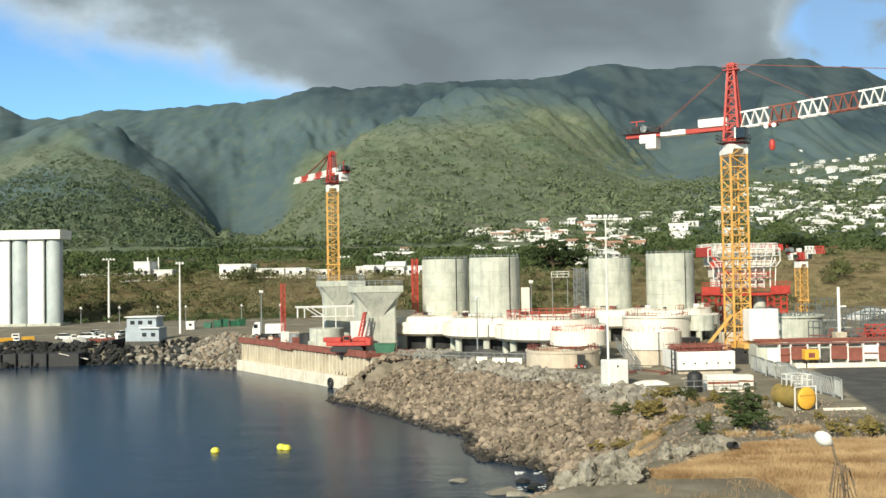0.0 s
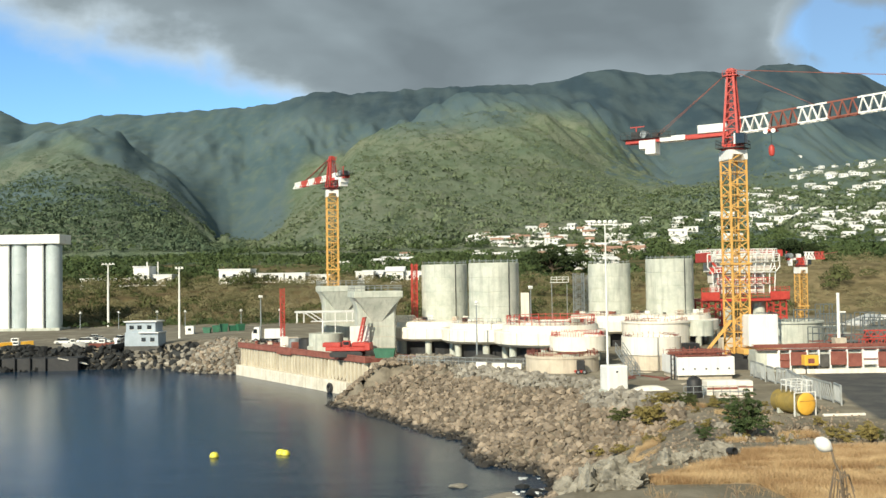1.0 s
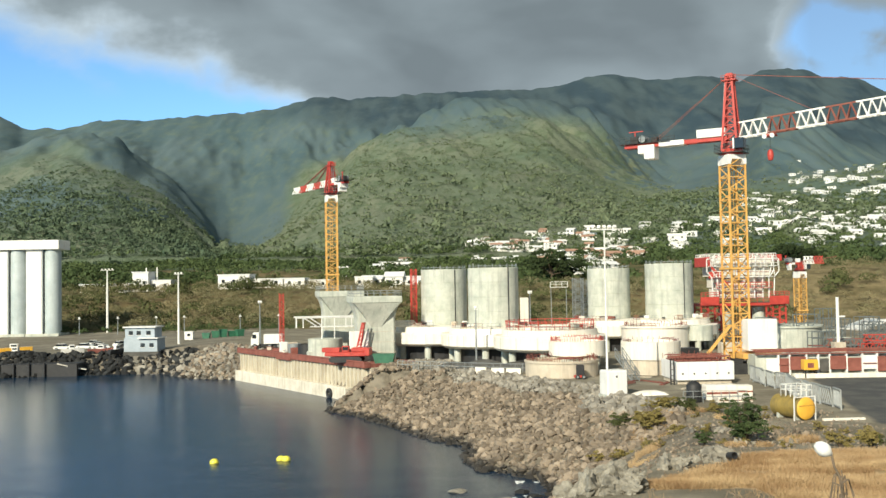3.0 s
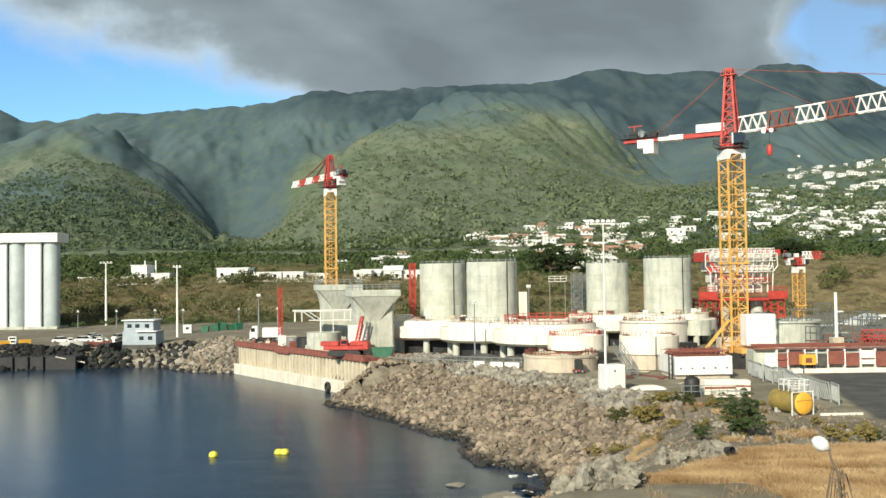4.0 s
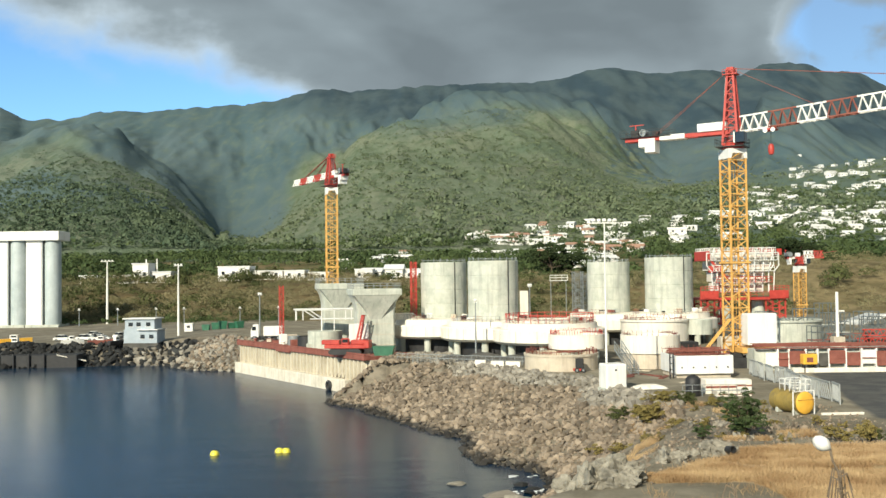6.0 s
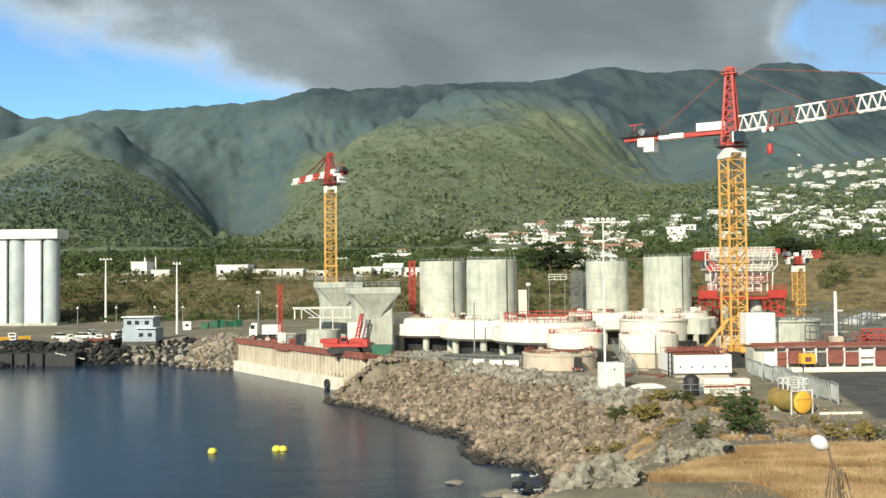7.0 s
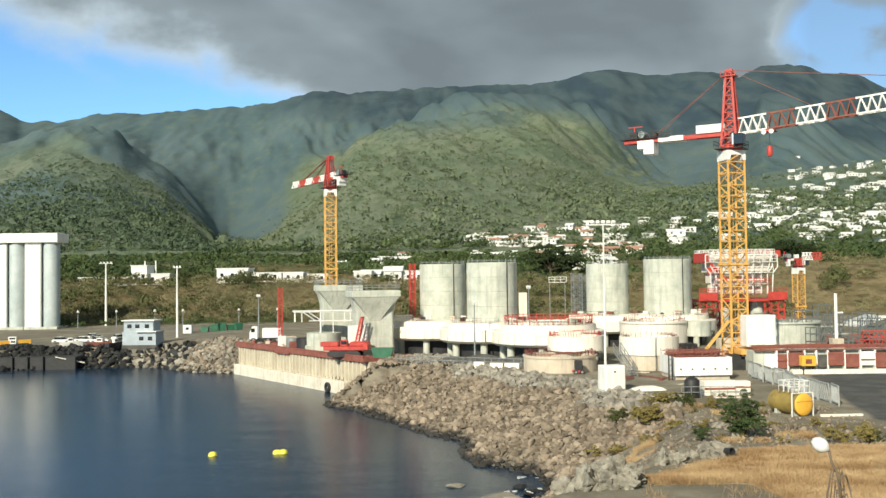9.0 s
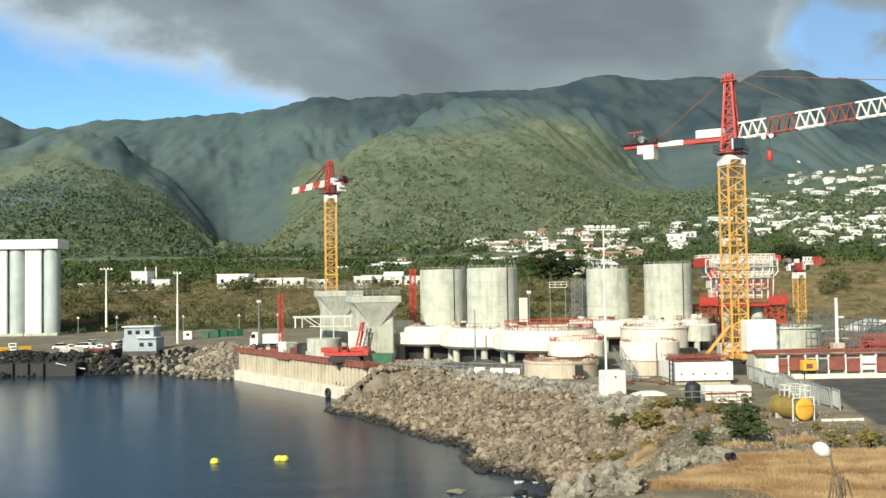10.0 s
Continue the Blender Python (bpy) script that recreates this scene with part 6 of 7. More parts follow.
def silo_block(x, label):
    s = thing("cement_silo", x, 290, 0, 0, label, "silo", "cement silos")
    part("shaft", box(-5.9, -1.3, -4.6, 3.0, YARD, 30.2, 0.15), WHITE, s, "flat white stair shaft")
    part("cylinder", lathe([(0, YARD), (2.3, YARD), (2.3, 29.6), (2.1, 30.2), (0, 30.2)], 48), SILO, s, smooth_faces=True).matrix_basis = pose(1.1, -2.6, 0)
    for z in (9.2, 13.3, 17.4, 21.5, 25.6):
        part("joint_band", lathe([(2.26, z), (2.34, z + 0.05), (2.34, z + 0.15), (2.26, z + 0.2)], 48), SILO, s).matrix_basis = pose(1.1, -2.6, 0)
    part("ladder_rail", box(-1.28, -1.05, -4.75, -4.5, YARD, 30.2), STEEL, s)
    part("head_house", box(-5.9, 3.9, -5.6, 3.2, 30.2, 32.9, 0.1), WHITE, s, "white head house")
    part("vent_pipe", lathe([(0, 32.9), (0.15, 32.9), (0.15, 33.3), (0, 33.35)], 10), STEEL, s).matrix_basis = pose(-1.4, -2.0, 0)
    part("plinth", box(-5.9, 3.6, -5.2, 3.2, YARD - 0.5, YARD + 0.5), CONCRETE, s)


silo_block(-123.3, "pair of tall pale cement silos under a head house")
silo_block(-113.5, "tall white twin cement silo with a flat head house")


def harbour_house():
    h = thing("harbour_office", -67.0, 224.0, 4.4, -4, "two-storey blue-grey harbour office on dark rocks", "building")
    part("lower_wall", box(-3.9, 3.7, -2.5, 2.5, 0, 3.0), BLUEGREY, h)
    part("upper_wall", box(-3.7, 3.0, -2.2, 2.4, 3.0, 5.3), BLUEGREY, h)
    part("roof", box(-4.1, 3.4, -2.7, 2.8, 5.3, 5.55, 0.04), WHITE, h, "flat pale roof slab")
    part("terrace_slab", box(-0.6, 4.0, -3.1, 2.5, 2.9, 3.1), WHITE, h)
    for x, z in ((-2.4, 3.7), (-0.6, 3.7), (1.6, 3.7), (0.4, 1.0), (2.4, 1.0)):
        y = -2.24 if z > 3 else -2.54
        w = part("window", box(x - 0.5, x + 0.5, y, y + 0.08, z, z + 0.9), GLASS, h, "dark window")
        part("sill", box(x - 0.58, x + 0.58, y - 0.08, y + 0.06, z - 0.08, z), WHITE, w)
    part("footing", box(-4.0, 4.0, -2.6, 2.7, -1.5, 0.02), SPOIL, h)


harbour_house()


def car(x, y, turn, paint, label):
    c = thing("car", x, y, ground_at(x, y), turn, label, "car", "cars parked at the harbour")
    part("body", outline([(-2.1, 0.3), (2.1, 0.3), (2.15, 0.75), (1.2, 0.9), (-1.9, 0.95), (-2.15, 0.7)], -0.85, 0.85), paint, c)
    part("cabin", outline([(-1.7, 0.93), (1.1, 0.9), (0.5, 1.45), (-1.2, 1.48)], -0.75, 0.75), GLASS, c, "dark glazed cabin")
    part("roof", box(-1.15, 0.45, -0.72, 0.72, 1.46, 1.53), paint, c)
    for sx in (-1.35, 1.35):
        for sy in (-0.8, 0.8):
            wheel(c, sx, sy, 0.32, 0.2)


for k, (x, y, t) in enumerate(((-91.5, 240, 8), (-86.5, 241, 0), (-82.0, 239, 5), (-85, 246, 40), (-80, 248, 60), (-76.5, 243, 15), (-71, 246, 75), (-88, 252, 20))):
    car(x, y, t, (WHITE, WHITE, WHITE, SILO, WHITE, DARK, BLUEGREY, WHITE)[k], ("white car parked on the harbour apron", "dark car parked on the harbour apron")[k == 5])


def boat(x, y, z, turn, L, hull, label):
    b = thing("boat", x, y, z, turn, label, "boat", "boats at the harbour")
    bm = bmesh.new()
    rows = []
    for t, w in ((0, 0.75), (0.15, 0.95), (0.5, 1.0), (0.8, 0.7), (1.0, 0.05)):
        xx = (t - 0.5) * L
        ww = w * L * 0.16
        rows.append([bm.verts.new((xx, -ww, 1.0 + 0.3 * t)), bm.verts.new((xx, -ww * 0.6, 0.2)), bm.verts.new((xx, 0, 0)), bm.verts.new((xx, ww * 0.6, 0.2)), bm.verts.new((xx, ww, 1.0 + 0.3 * t))])
    for a, c in zip(rows, rows[1:]):
        for k in range(4):
            bm.faces.new((a[k], c[k], c[k + 1], a[k + 1]))
        bm.faces.new((a[4], c[4], c[0], a[0]))
    bm.faces.new(rows[0])
    bmesh.ops.recalc_face_normals(bm, faces=bm.faces)
    part("hull", bm, hull, b)
    part("wheelhouse", box(-0.15 * L, 0.08 * L, -0.09 * L, 0.09 * L, 1.0, 2.0, 0.06), WHITE, b)
    part("window", box(-0.12 * L, 0.05 * L, -0.092 * L - 0.02, -0.09 * L, 1.4, 1.8), GLASS, b)


boat(-99.5, 232, 4.1, 10, 7.5, TANKYELLOW, "yellow-hulled fishing boat on the hard")
boat(-76.5, 224, 4.0, -8, 6.5, RUST, "rusty red boat laid up on the quay")
boat(-84, 226, 4.0, 20, 5.0, WHITE, "small white boat laid up on the quay")
boat(-72.3, 221, 4.0, 60, 4.5, DARK, "small dark boat laid up on the quay")
boat(-95, 222, 3.9, 0, 6.0, DARK, "dark boat laid up on the quay")
t = thing("old_quay_wall", -92.0, 213.5, 0, 2, "dark weathered quay wall at the fishing harbour", "quay wall", kind="structure")
part("wall", box(-45, 14, -1.8, 4.0, -2, 2.7, 0.1), DARK, t, "black quay wall")
for k in range(7):
    part("fender_pile", lathe([(0, -2), (0.25, -2), (0.25, 3.0), (0, 3.0)], 10), DARK, t).matrix_basis = pose(-12 + 3.2 * k, -2.1, 0)
t = thing("jetty_ramp", -79.5, 213.2, 1.9, 24, "pale wooden ramp down to the water", "ramp")
part("ramp_deck", box(-3, 3, -0.8, 0.8, 0, 0.2), CONCRETE_LIGHT, t).matrix_basis = pose(0, 0, 0, 0, 14, 0)
t = thing("site_cabin", -67.0, 263, ground_at(-67, 263), 5, "small white site cabin near the green skips", "cabin")
part("body", box(-1.1, 1.1, -1, 1, 0, 2.2, 0.06), WHITE, t)
part("window", box(-0.4, 0.4, -1.03, -1.0, 1.0, 1.6), GLASS, t)
for k in range(5):
    x = -62.5 + 2.2 * k
    t = thing("skip", x, 263 + (k % 2), ground_at(x, 263), 10 * k, "green steel skip on the port apron", "skip", "green skips")
    part("body", outline([(-0.8, 0), (0.8, 0), (1.1, 1.5 + 0.3 * (k % 3)), (-1.1, 1.5 + 0.3 * (k % 3))], -0.7, 0.7), GREEN, t)

# ---- foreground ----
t = thing("street_lamp", 11.30, 30.0, -0.07, 0, "old street lamp head on a thin bent bracket", "street lamp")
head = lathe([(0, -0.34), (0.12, -0.32), (0.24, -0.18), (0.285, 0.0), (0.26, 0.16), (0.15, 0.3), (0.07, 0.4), (0, 0.42)], 24)
part("shade", head, WHITE, t, "rounded white lamp shade", True).matrix_basis = pose(0.0, 0, 12.98, 0, 125, 0) @ Matrix.Scale(0.78, 4)
bm = bmesh.new()
pts = [(0.26, 0, 12.80), (0.33, 0, 12.45), (0.48, 0, 12.15), (0.55, 0, 11.8), (0.58, 0, 11.3), (0.58, 0, 9.6)]
for a, b in zip(pts, pts[1:]):
    beam(a, b, 0.07, bm, 8)
DEAD = mat("dead_stalk", (0.13, 0.10, 0.07), (0.22, 0.17, 0.12), 2.0, 0.9, 0.3)
part("bracket", bm, DEAD, t)


def stalk(x, y, h, seed, label="bare dead weed stalk with curved twigs", n=5):
    r = random.Random(seed)
    z = ground_at(x, y)
    s = thing("dead_weed", x, y, z - 0.05, 0, label, "weed", "dead weeds on the headland")
    stem = bmesh.new()
    beam((0, 0, 0), (0.1, 0, h * 0.5), 0.05, stem, 5)
    beam((0.1, 0, h * 0.5), (0.02, 0, h), 0.035, stem, 5)
    part("stem", stem, DEAD, s)
    for k in range(n):
        a, q = r.uniform(-1, 1), r.uniform(0.5, 0.95)
        bm = bmesh.new()
        p0, p1, p2 = Vector((0.06, 0, h * q)), Vector((0.06 + 0.25 * a, 0.05, h * q + 0.12)), Vector((0.06 + 0.45 * a, 0.05, h * q - h * r.uniform(0.2, 0.6)))
        beam(p0, p1, 0.035, bm, 4)
        beam(p1, p2, 0.03, bm, 4)
        part("twig", bm, DEAD, s)


stalk(11.9, 30.2, 2.0, 1, n=7)
stalk(11.6, 29.6, 1.7, 2, n=6)
stalk(8.9, 31, 1.5, 3, n=3)
stalk(9.3, 30.5, 0.9, 4, n=3)


def rubble(x, y, w, label, n, seed, material, spread=1.0):
    r = random.Random(seed)
    h = thing("rubble_lump", x, y, 0, 0, label, "rubble", "rubble on the headland")
    shapes = stone_meshes(material)
    for k in range(n):
        px, py = r.uniform(-w / 2, w / 2), r.uniform(-0.8, 0.8) * spread
        s = r.uniform(0.35, 0.95) * min(w, 2.6) / 4
        ob = new("chunk", shapes[k % 7])
        ob.parent = h
        ob.matrix_basis = Matrix.Translation((px, py, ground_at(x + px, y + py) + s * 0.12)) @ Euler((r.uniform(0, 6), r.uniform(0, 6), r.uniform(0, 6))).to_matrix().to_4x4() @ Matrix.Diagonal((s * 1.3, s, s * 0.75, 1))
    return h


def boulder(home, dx, dy, sx, sy, sz, k):
    """A larger lump with chipped faces in a heap."""
    ob = new("lump", stone_meshes(PALE)[k])
    ob.parent = home
    bm = bmesh.new()
    bm.from_mesh(ob.data)
    bmesh.ops.triangulate(bm, faces=bm.faces)
    bmesh.ops.subdivide_edges(bm, edges=bm.edges, cuts=4, use_grid_fill=True)
    for v in bm.verts:
        v.co += v.co.normalized() * (0.17 * noise.noise(v.co * 5.5 + Vector((k, 0, 0))) + 0.10 * noise.noise(v.co * 13 + Vector((0, k, 0))))
    bm.to_mesh(ob.data)
    bm.free()
    x, y = home.location.x + dx, home.location.y + dy
    ob.matrix_basis = Matrix.Translation((dx, dy, ground_at(x, y) + sz * 0.18)) @ Euler((0.2 * k, 0.1, 1.3 * k)).to_matrix().to_4x4() @ Matrix.Diagonal((sx, sy, sz, 1))


PALE = mat("weathered_concrete", (0.15, 0.14, 0.112), (0.37, 0.345, 0.285), 2.2, 0.9, 1.0, fine=9)
h = rubble(12.1, 54.0, 2.0, "broken grey concrete slab in dry grass", 20, 3, PALE)
boulder(h, -0.3, 0, 1.3, 1.0, 1.5, 1)
boulder(h, 0.5, 0.3, 1.4, 1.0, 1.3, 2)
h = rubble(15.7, 58.4, 2.6, "broken pale concrete lump with a pipe end", 26, 4, PALE)
boulder(h, -0.6, 0, 2.0, 1.2, 1.5, 3)
boulder(h, 0.6, 0.3, 1.7, 1.2, 1.9, 4)
pipe = lathe([(0.26, 0), (0.30, 0), (0.30, 0.9), (0.24, 0.9), (0.24, 0.05)], 18)
part("pipe_end", pipe, DARK, h, "black pipe end").matrix_basis = pose(0.6, -0.75, ground_at(16.3, 57.6) + 0.42, 80, 0, 15) @ Matrix.Scale(0.7, 4)
h = rubble(7.3, 45.5, 3.2, "craggy pale grey rock on the shore", 60, 5, PALE, 1.6)
for k, (dx, dy, sx, sy, sz) in enumerate(((0.2, 0.4, 2.4, 1.7, 2.6), (-0.9, -0.2, 2.1, 1.6, 1.9), (1.0, 0.1, 1.5, 1.3, 1.8), (-0.2, -0.9, 2.0, 1.2, 1.5), (0.8, -0.8, 1.3, 1.0, 1.3), (-1.6, 0.6, 1.6, 1.2, 1.2))):
    boulder(h, dx, dy, sx, sy, sz, k)


def loose_stones():
    g = random.Random(41)
    spots = []
    xs = np.array([g.uniform(7, 36) for _ in range(3200)])
    ys = np.array([g.uniform(45, 94) for _ in range(3200)])
    zs, way, _ = ground_height(xs, ys)
    for x, y, z, w in zip(xs, ys, zs, way):
        if w > 2 and (y > straw_edge(x) or x < 10):
            q = g.choice((0.10, 0.13, 0.17, 0.22, 0.34))
            spots.append(Matrix.Translation((x, y, z + 0.02)) @ Euler((g.uniform(0, 6), g.uniform(0, 6), g.uniform(0, 6))).to_matrix().to_4x4() @ Matrix.Scale(q, 4))
    tagged(joined("loose_stones", stone_meshes(ROCK), spots, ROCK), "small loose stones on the gravel slope", "stones", kind="stuff")


loose_stones()
rubble(22.0, 82, 4.0, "weathered stones on the gravel slope", 24, 6, ROCK_PALE, 1.5)
rubble(23.5, 72, 5.0, "scattered pale stones at the edge of the grass", 20, 16, PALE, 0.5)
rubble(25.5, 79, 6.0, "scattered brown stones on the gravel slope", 30, 17, ROCK, 1.8)
for x, y, s in ((1.2, 87.2, 1.4), (4.4, 82.5, 2.2), (6.0, 81.5, 1.6)):
    rk = new("shore_rock", stone_meshes(PALE if s < 2 else ROCK_PALE)[int(y) % 7])
    rk.matrix_basis = Matrix.Translation((x, y, 0.05)) @ Matrix.Diagonal((s * 1.4, s, s * 0.5, 1))
    tagged(rk, "flat pale rock awash near the shore", "rock", "rocks awash")
r = random.Random(31)
for k, (x, y) in enumerate(((7.6, 85.0), (8.3, 83.2), (7.0, 83.2), (6.4, 86.4), (8.8, 86.2), (7.7, 81.8))):
    rk = new("shore_rock", stone_meshes(ROCK_SHADE_WET)[k])
    rk.matrix_basis = Matrix.Translation((x, y, 0.0)) @ Euler((0.3 * k, 0.2, k)).to_matrix().to_4x4() @ Matrix.Diagonal((1.5, 1.1, 0.7, 1))
    tagged(rk, "wet dark rock in the wash of the shore", "rock", "rocks awash")

# ---- plants ----


def leaf_material(name, a, b, patch=0.03):
    m = bpy.data.materials.new(name)
    m.use_nodes = True
    N, M = links(m.node_tree)
    shader = m.node_tree.nodes["Principled BSDF"]
    rnd = N("ShaderNodeNewGeometry").outputs["Random Per Island"]
    at = N("ShaderNodeNewGeometry").outputs["Position"]
    broad = N("ShaderNodeTexNoise", {"Vector": at, "Scale": patch, "Detail": 4.0}).outputs[0]
    f = M("ADD", M("MULTIPLY", rnd, 0.30), M("MULTIPLY", M("SUBTRACT", broad, 0.36), 2.2), 0, True)
    c = N("ShaderNodeMix", {0: f, 6: (*a, 1), 7: (*b, 1)}, data_type="RGBA").outputs[2]
    m.node_tree.links.new(c, shader.inputs["Base Color"])
    shader.inputs["Roughness"].default_value = 0.8
    shader.inputs["Specular IOR Level"].default_value = 0.2
    return m


LEAF = leaf_material("tree_leaves", (0.032, 0.055, 0.020), (0.088, 0.120, 0.044))
OLIVE = leaf_material("olive_leaves", (0.040, 0.052, 0.018), (0.10, 0.11, 0.042))
LEAF_DARK = leaf_material("dark_leaves", (0.012, 0.022, 0.008), (0.035, 0.052, 0.018))
SCRUB = leaf_material("scrub_leaves", (0.135, 0.135, 0.068), (0.235, 0.196, 0.112))
# haze put into these leaves: paler, with little contrast against the grass
HAZY_LEAF = leaf_material("hazy_hill_leaves", (0.098, 0.130, 0.074), (0.150, 0.182, 0.108))
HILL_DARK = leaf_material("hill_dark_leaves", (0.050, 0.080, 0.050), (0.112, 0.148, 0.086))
DRY = leaf_material("dry_leaves", (0.145, 0.120, 0.038), (0.28, 0.225, 0.08))
STRAW = leaf_material("straw_blades", (0.26, 0.155, 0.075), (0.56, 0.415, 0.235), 0.35)
BARK = mat("bark", (0.06, 0.045, 0.03), (0.12, 0.09, 0.06), 2.0, 0.9, 0.5)


def leaf_mesh(name, centres, radii, per, size, seed, material, squash=0.75, tilt=0.55):
    """Leaf clumps: small tilted quads spread through rounded crowns."""
    g = np.random.default_rng(seed)
    c, q = np.repeat(np.asarray(centres, float), per, 0), np.repeat(np.asarray(radii, float), per)
    n = len(c)
    d = g.normal(size=(n, 3))
    d /= np.linalg.norm(d, axis=1)[:, None]
    d[:, 2] = np.abs(d[:, 2]) * 0.9 - 0.15
    p = c + d * (q * g.uniform(0.45, 1.0, n) ** 0.6)[:, None] * np.array([1, 1, squash])
    a = g.normal(size=(n, 3)) * tilt + d
    a /= np.linalg.norm(a, axis=1)[:, None]
    t = np.cross(a, g.normal(size=(n, 3)))
    t /= np.linalg.norm(t, axis=1)[:, None] + 1e-9
    b = np.cross(a, t)
    s = (np.repeat(np.asarray(size if np.ndim(size) else np.full(len(radii), size), float), per) * g.uniform(0.6, 1.3, n))[:, None]
    v = np.stack([p - t * s, p - b * s * 0.6, p + t * s, p + b * s * 0.6], 1).reshape(-1, 3)
    me = bpy.data.meshes.new(name)
    me.from_pydata(v.tolist(), [], np.arange(4 * n).reshape(n, 4).tolist())
    me.materials.append(material)
    return me


def scatter(name, label, count, ys, us, radius, per, leaf, seed, material, keep=None, lift=0.5, tilt=0.24):
    g = np.random.default_rng(seed)
    y = g.uniform(ys[0] ** 0.5, ys[1] ** 0.5, count) ** 2
    x = g.uniform(us[0], us[1], count) * y
    z, way, _ = ground_height(x, y)
    r = g.uniform(radius[0], radius[1], count) * (1 - 0.45 * smooth(1200, 2000, y)) * g.choice([0.7, 1.0, 1.0, 1.4], count)
    ok = np.ones(count, bool) if keep is None else keep(x, y, z, g.uniform(0, 1, count))
    x, y, z, r = x[ok], y[ok], z[ok], r[ok]
    me = leaf_mesh(name, np.stack([x, y, z + lift * r], 1), r, per, r * leaf, seed, material, 0.75, tilt)
    return tagged(new(name, me), label, name.replace("_", " "), kind="stuff")


scatter("scrub", "dry brown and olive scrub on the bank", 4600, (300, 420), (-0.52, 0.52), (1.3, 3.0), 120, 0.078, 1, SCRUB, lambda x, y, z, q: q < (0.25 + 0.9 * fbm(x * 0.03, y * 0.03, 61)) * (1 - 0.45 * smooth(95, 125, x)))
scatter("bushes", "green bushes among the dry scrub", 900, (300, 440), (-0.62, 0.62), (2.0, 4.2), 130, 0.10, 2, OLIVE, lambda x, y, z, q: fbm(x * 0.02, y * 0.02, 62) + 0.13 * smooth(-30, -80, x) - 0.12 * (x > 100) > 0.50)
scatter("verge_bushes", "green bushes round the silos and the port road", 420, (288, 312), (-0.62, -0.14), (0.8, 1.9), 60, 0.14, 9, LEAF, lambda x, y, z, q: q < 0.5 + 0.5 * (x < -100))
scatter("woods", "dense green trees on the terrace", 3600, (405, 780), (-0.62, 0.62), (2.2, 4.8), 60, 0.15, 3, LEAF, lambda x, y, z, q: fbm(x * 0.012, y * 0.012, 63) > 0.36)
scatter("foothill_woods", "green trees between the houses at the mountain's foot", 6500, (600, 1250), (-0.52, 0.5), (2.0, 4.4), 30, 0.2, 13, LEAF, lambda x, y, z, q: q < 1.5 * (fbm(x * 0.01, y * 0.006, 66) - 0.25) + 0.5 * smooth(840, 760, y) + 0.3 * (x / y > 0.2) - 0.6 * smooth(760, 960, y) * (x / y < 0.18))
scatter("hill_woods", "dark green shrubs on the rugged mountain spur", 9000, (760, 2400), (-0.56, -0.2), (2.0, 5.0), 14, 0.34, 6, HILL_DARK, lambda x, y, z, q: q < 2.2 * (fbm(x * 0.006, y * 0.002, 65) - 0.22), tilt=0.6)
scatter("hill_trees", "scattered trees and shrubs on the mountain slopes", 11000, (720, 2500), (-0.21, 0.56), (2.0, 5.0), 14, 0.34, 4, HAZY_LEAF, lambda x, y, z, q: q < 2.2 * (fbm(x * 0.006, y * 0.002, 64) - 0.22), tilt=0.6)


def tree(name, x, y, r, h, label, leafmat, seed, per=70):
    z = ground_at(x, y)
    t = thing(name, x, y, z - 0.1, 0, label, "tree" if h > 4 else "bush")
    g = random.Random(seed)
    bm = bmesh.new()
    tall = h - r * 0.8
    for k in range(4):
        beam((0.05 * k, 0, tall * k / 4), (0.05 * (k + 1), 0, tall * (k + 1) / 4), h * 0.06 * (1 - 0.15 * k), bm, 7)
    part("trunk", bm, BARK, t)
    centres, radii = [], []
    for k in range(9):
        a, q = g.uniform(0, 6.3), r * g.uniform(0.35, 0.75)
        e = Vector((q * math.cos(a), q * math.sin(a), tall + r * g.uniform(-0.35, 0.45)))
        limb = bmesh.new()
        beam((0.1, 0, tall * 0.6), e, h * 0.022, limb, 5)
        part("limb", limb, BARK, t)
        for j in range(6):
            centres.append(e + Vector((g.gauss(0, 0.3), g.gauss(0, 0.3), g.gauss(0, 0.22))) * r)
            radii.append(r * g.uniform(0.16, 0.34))
    ob = new("crown", leaf_mesh("crown", [c[:] for c in centres], radii, per, r * 0.055, seed, leafmat))
    ob.parent = t
    tagged(ob, kind="stuff")
    return t


tree("shade_tree", 46, 420, 9.5, 15.5, "large dark green shade tree on the terrace", LEAF_DARK, 3)
tree("shade_tree", 53, 428, 6.5, 11, "dark green tree beside a larger one", LEAF_DARK, 4)
tree("shade_tree", 139, 400, 7.5, 11, "broad dark tree behind the red formwork", LEAF_DARK, 5)
tree("shade_tree", 150, 410, 5.5, 9, "dark green tree on the terrace edge", LEAF_DARK, 6)


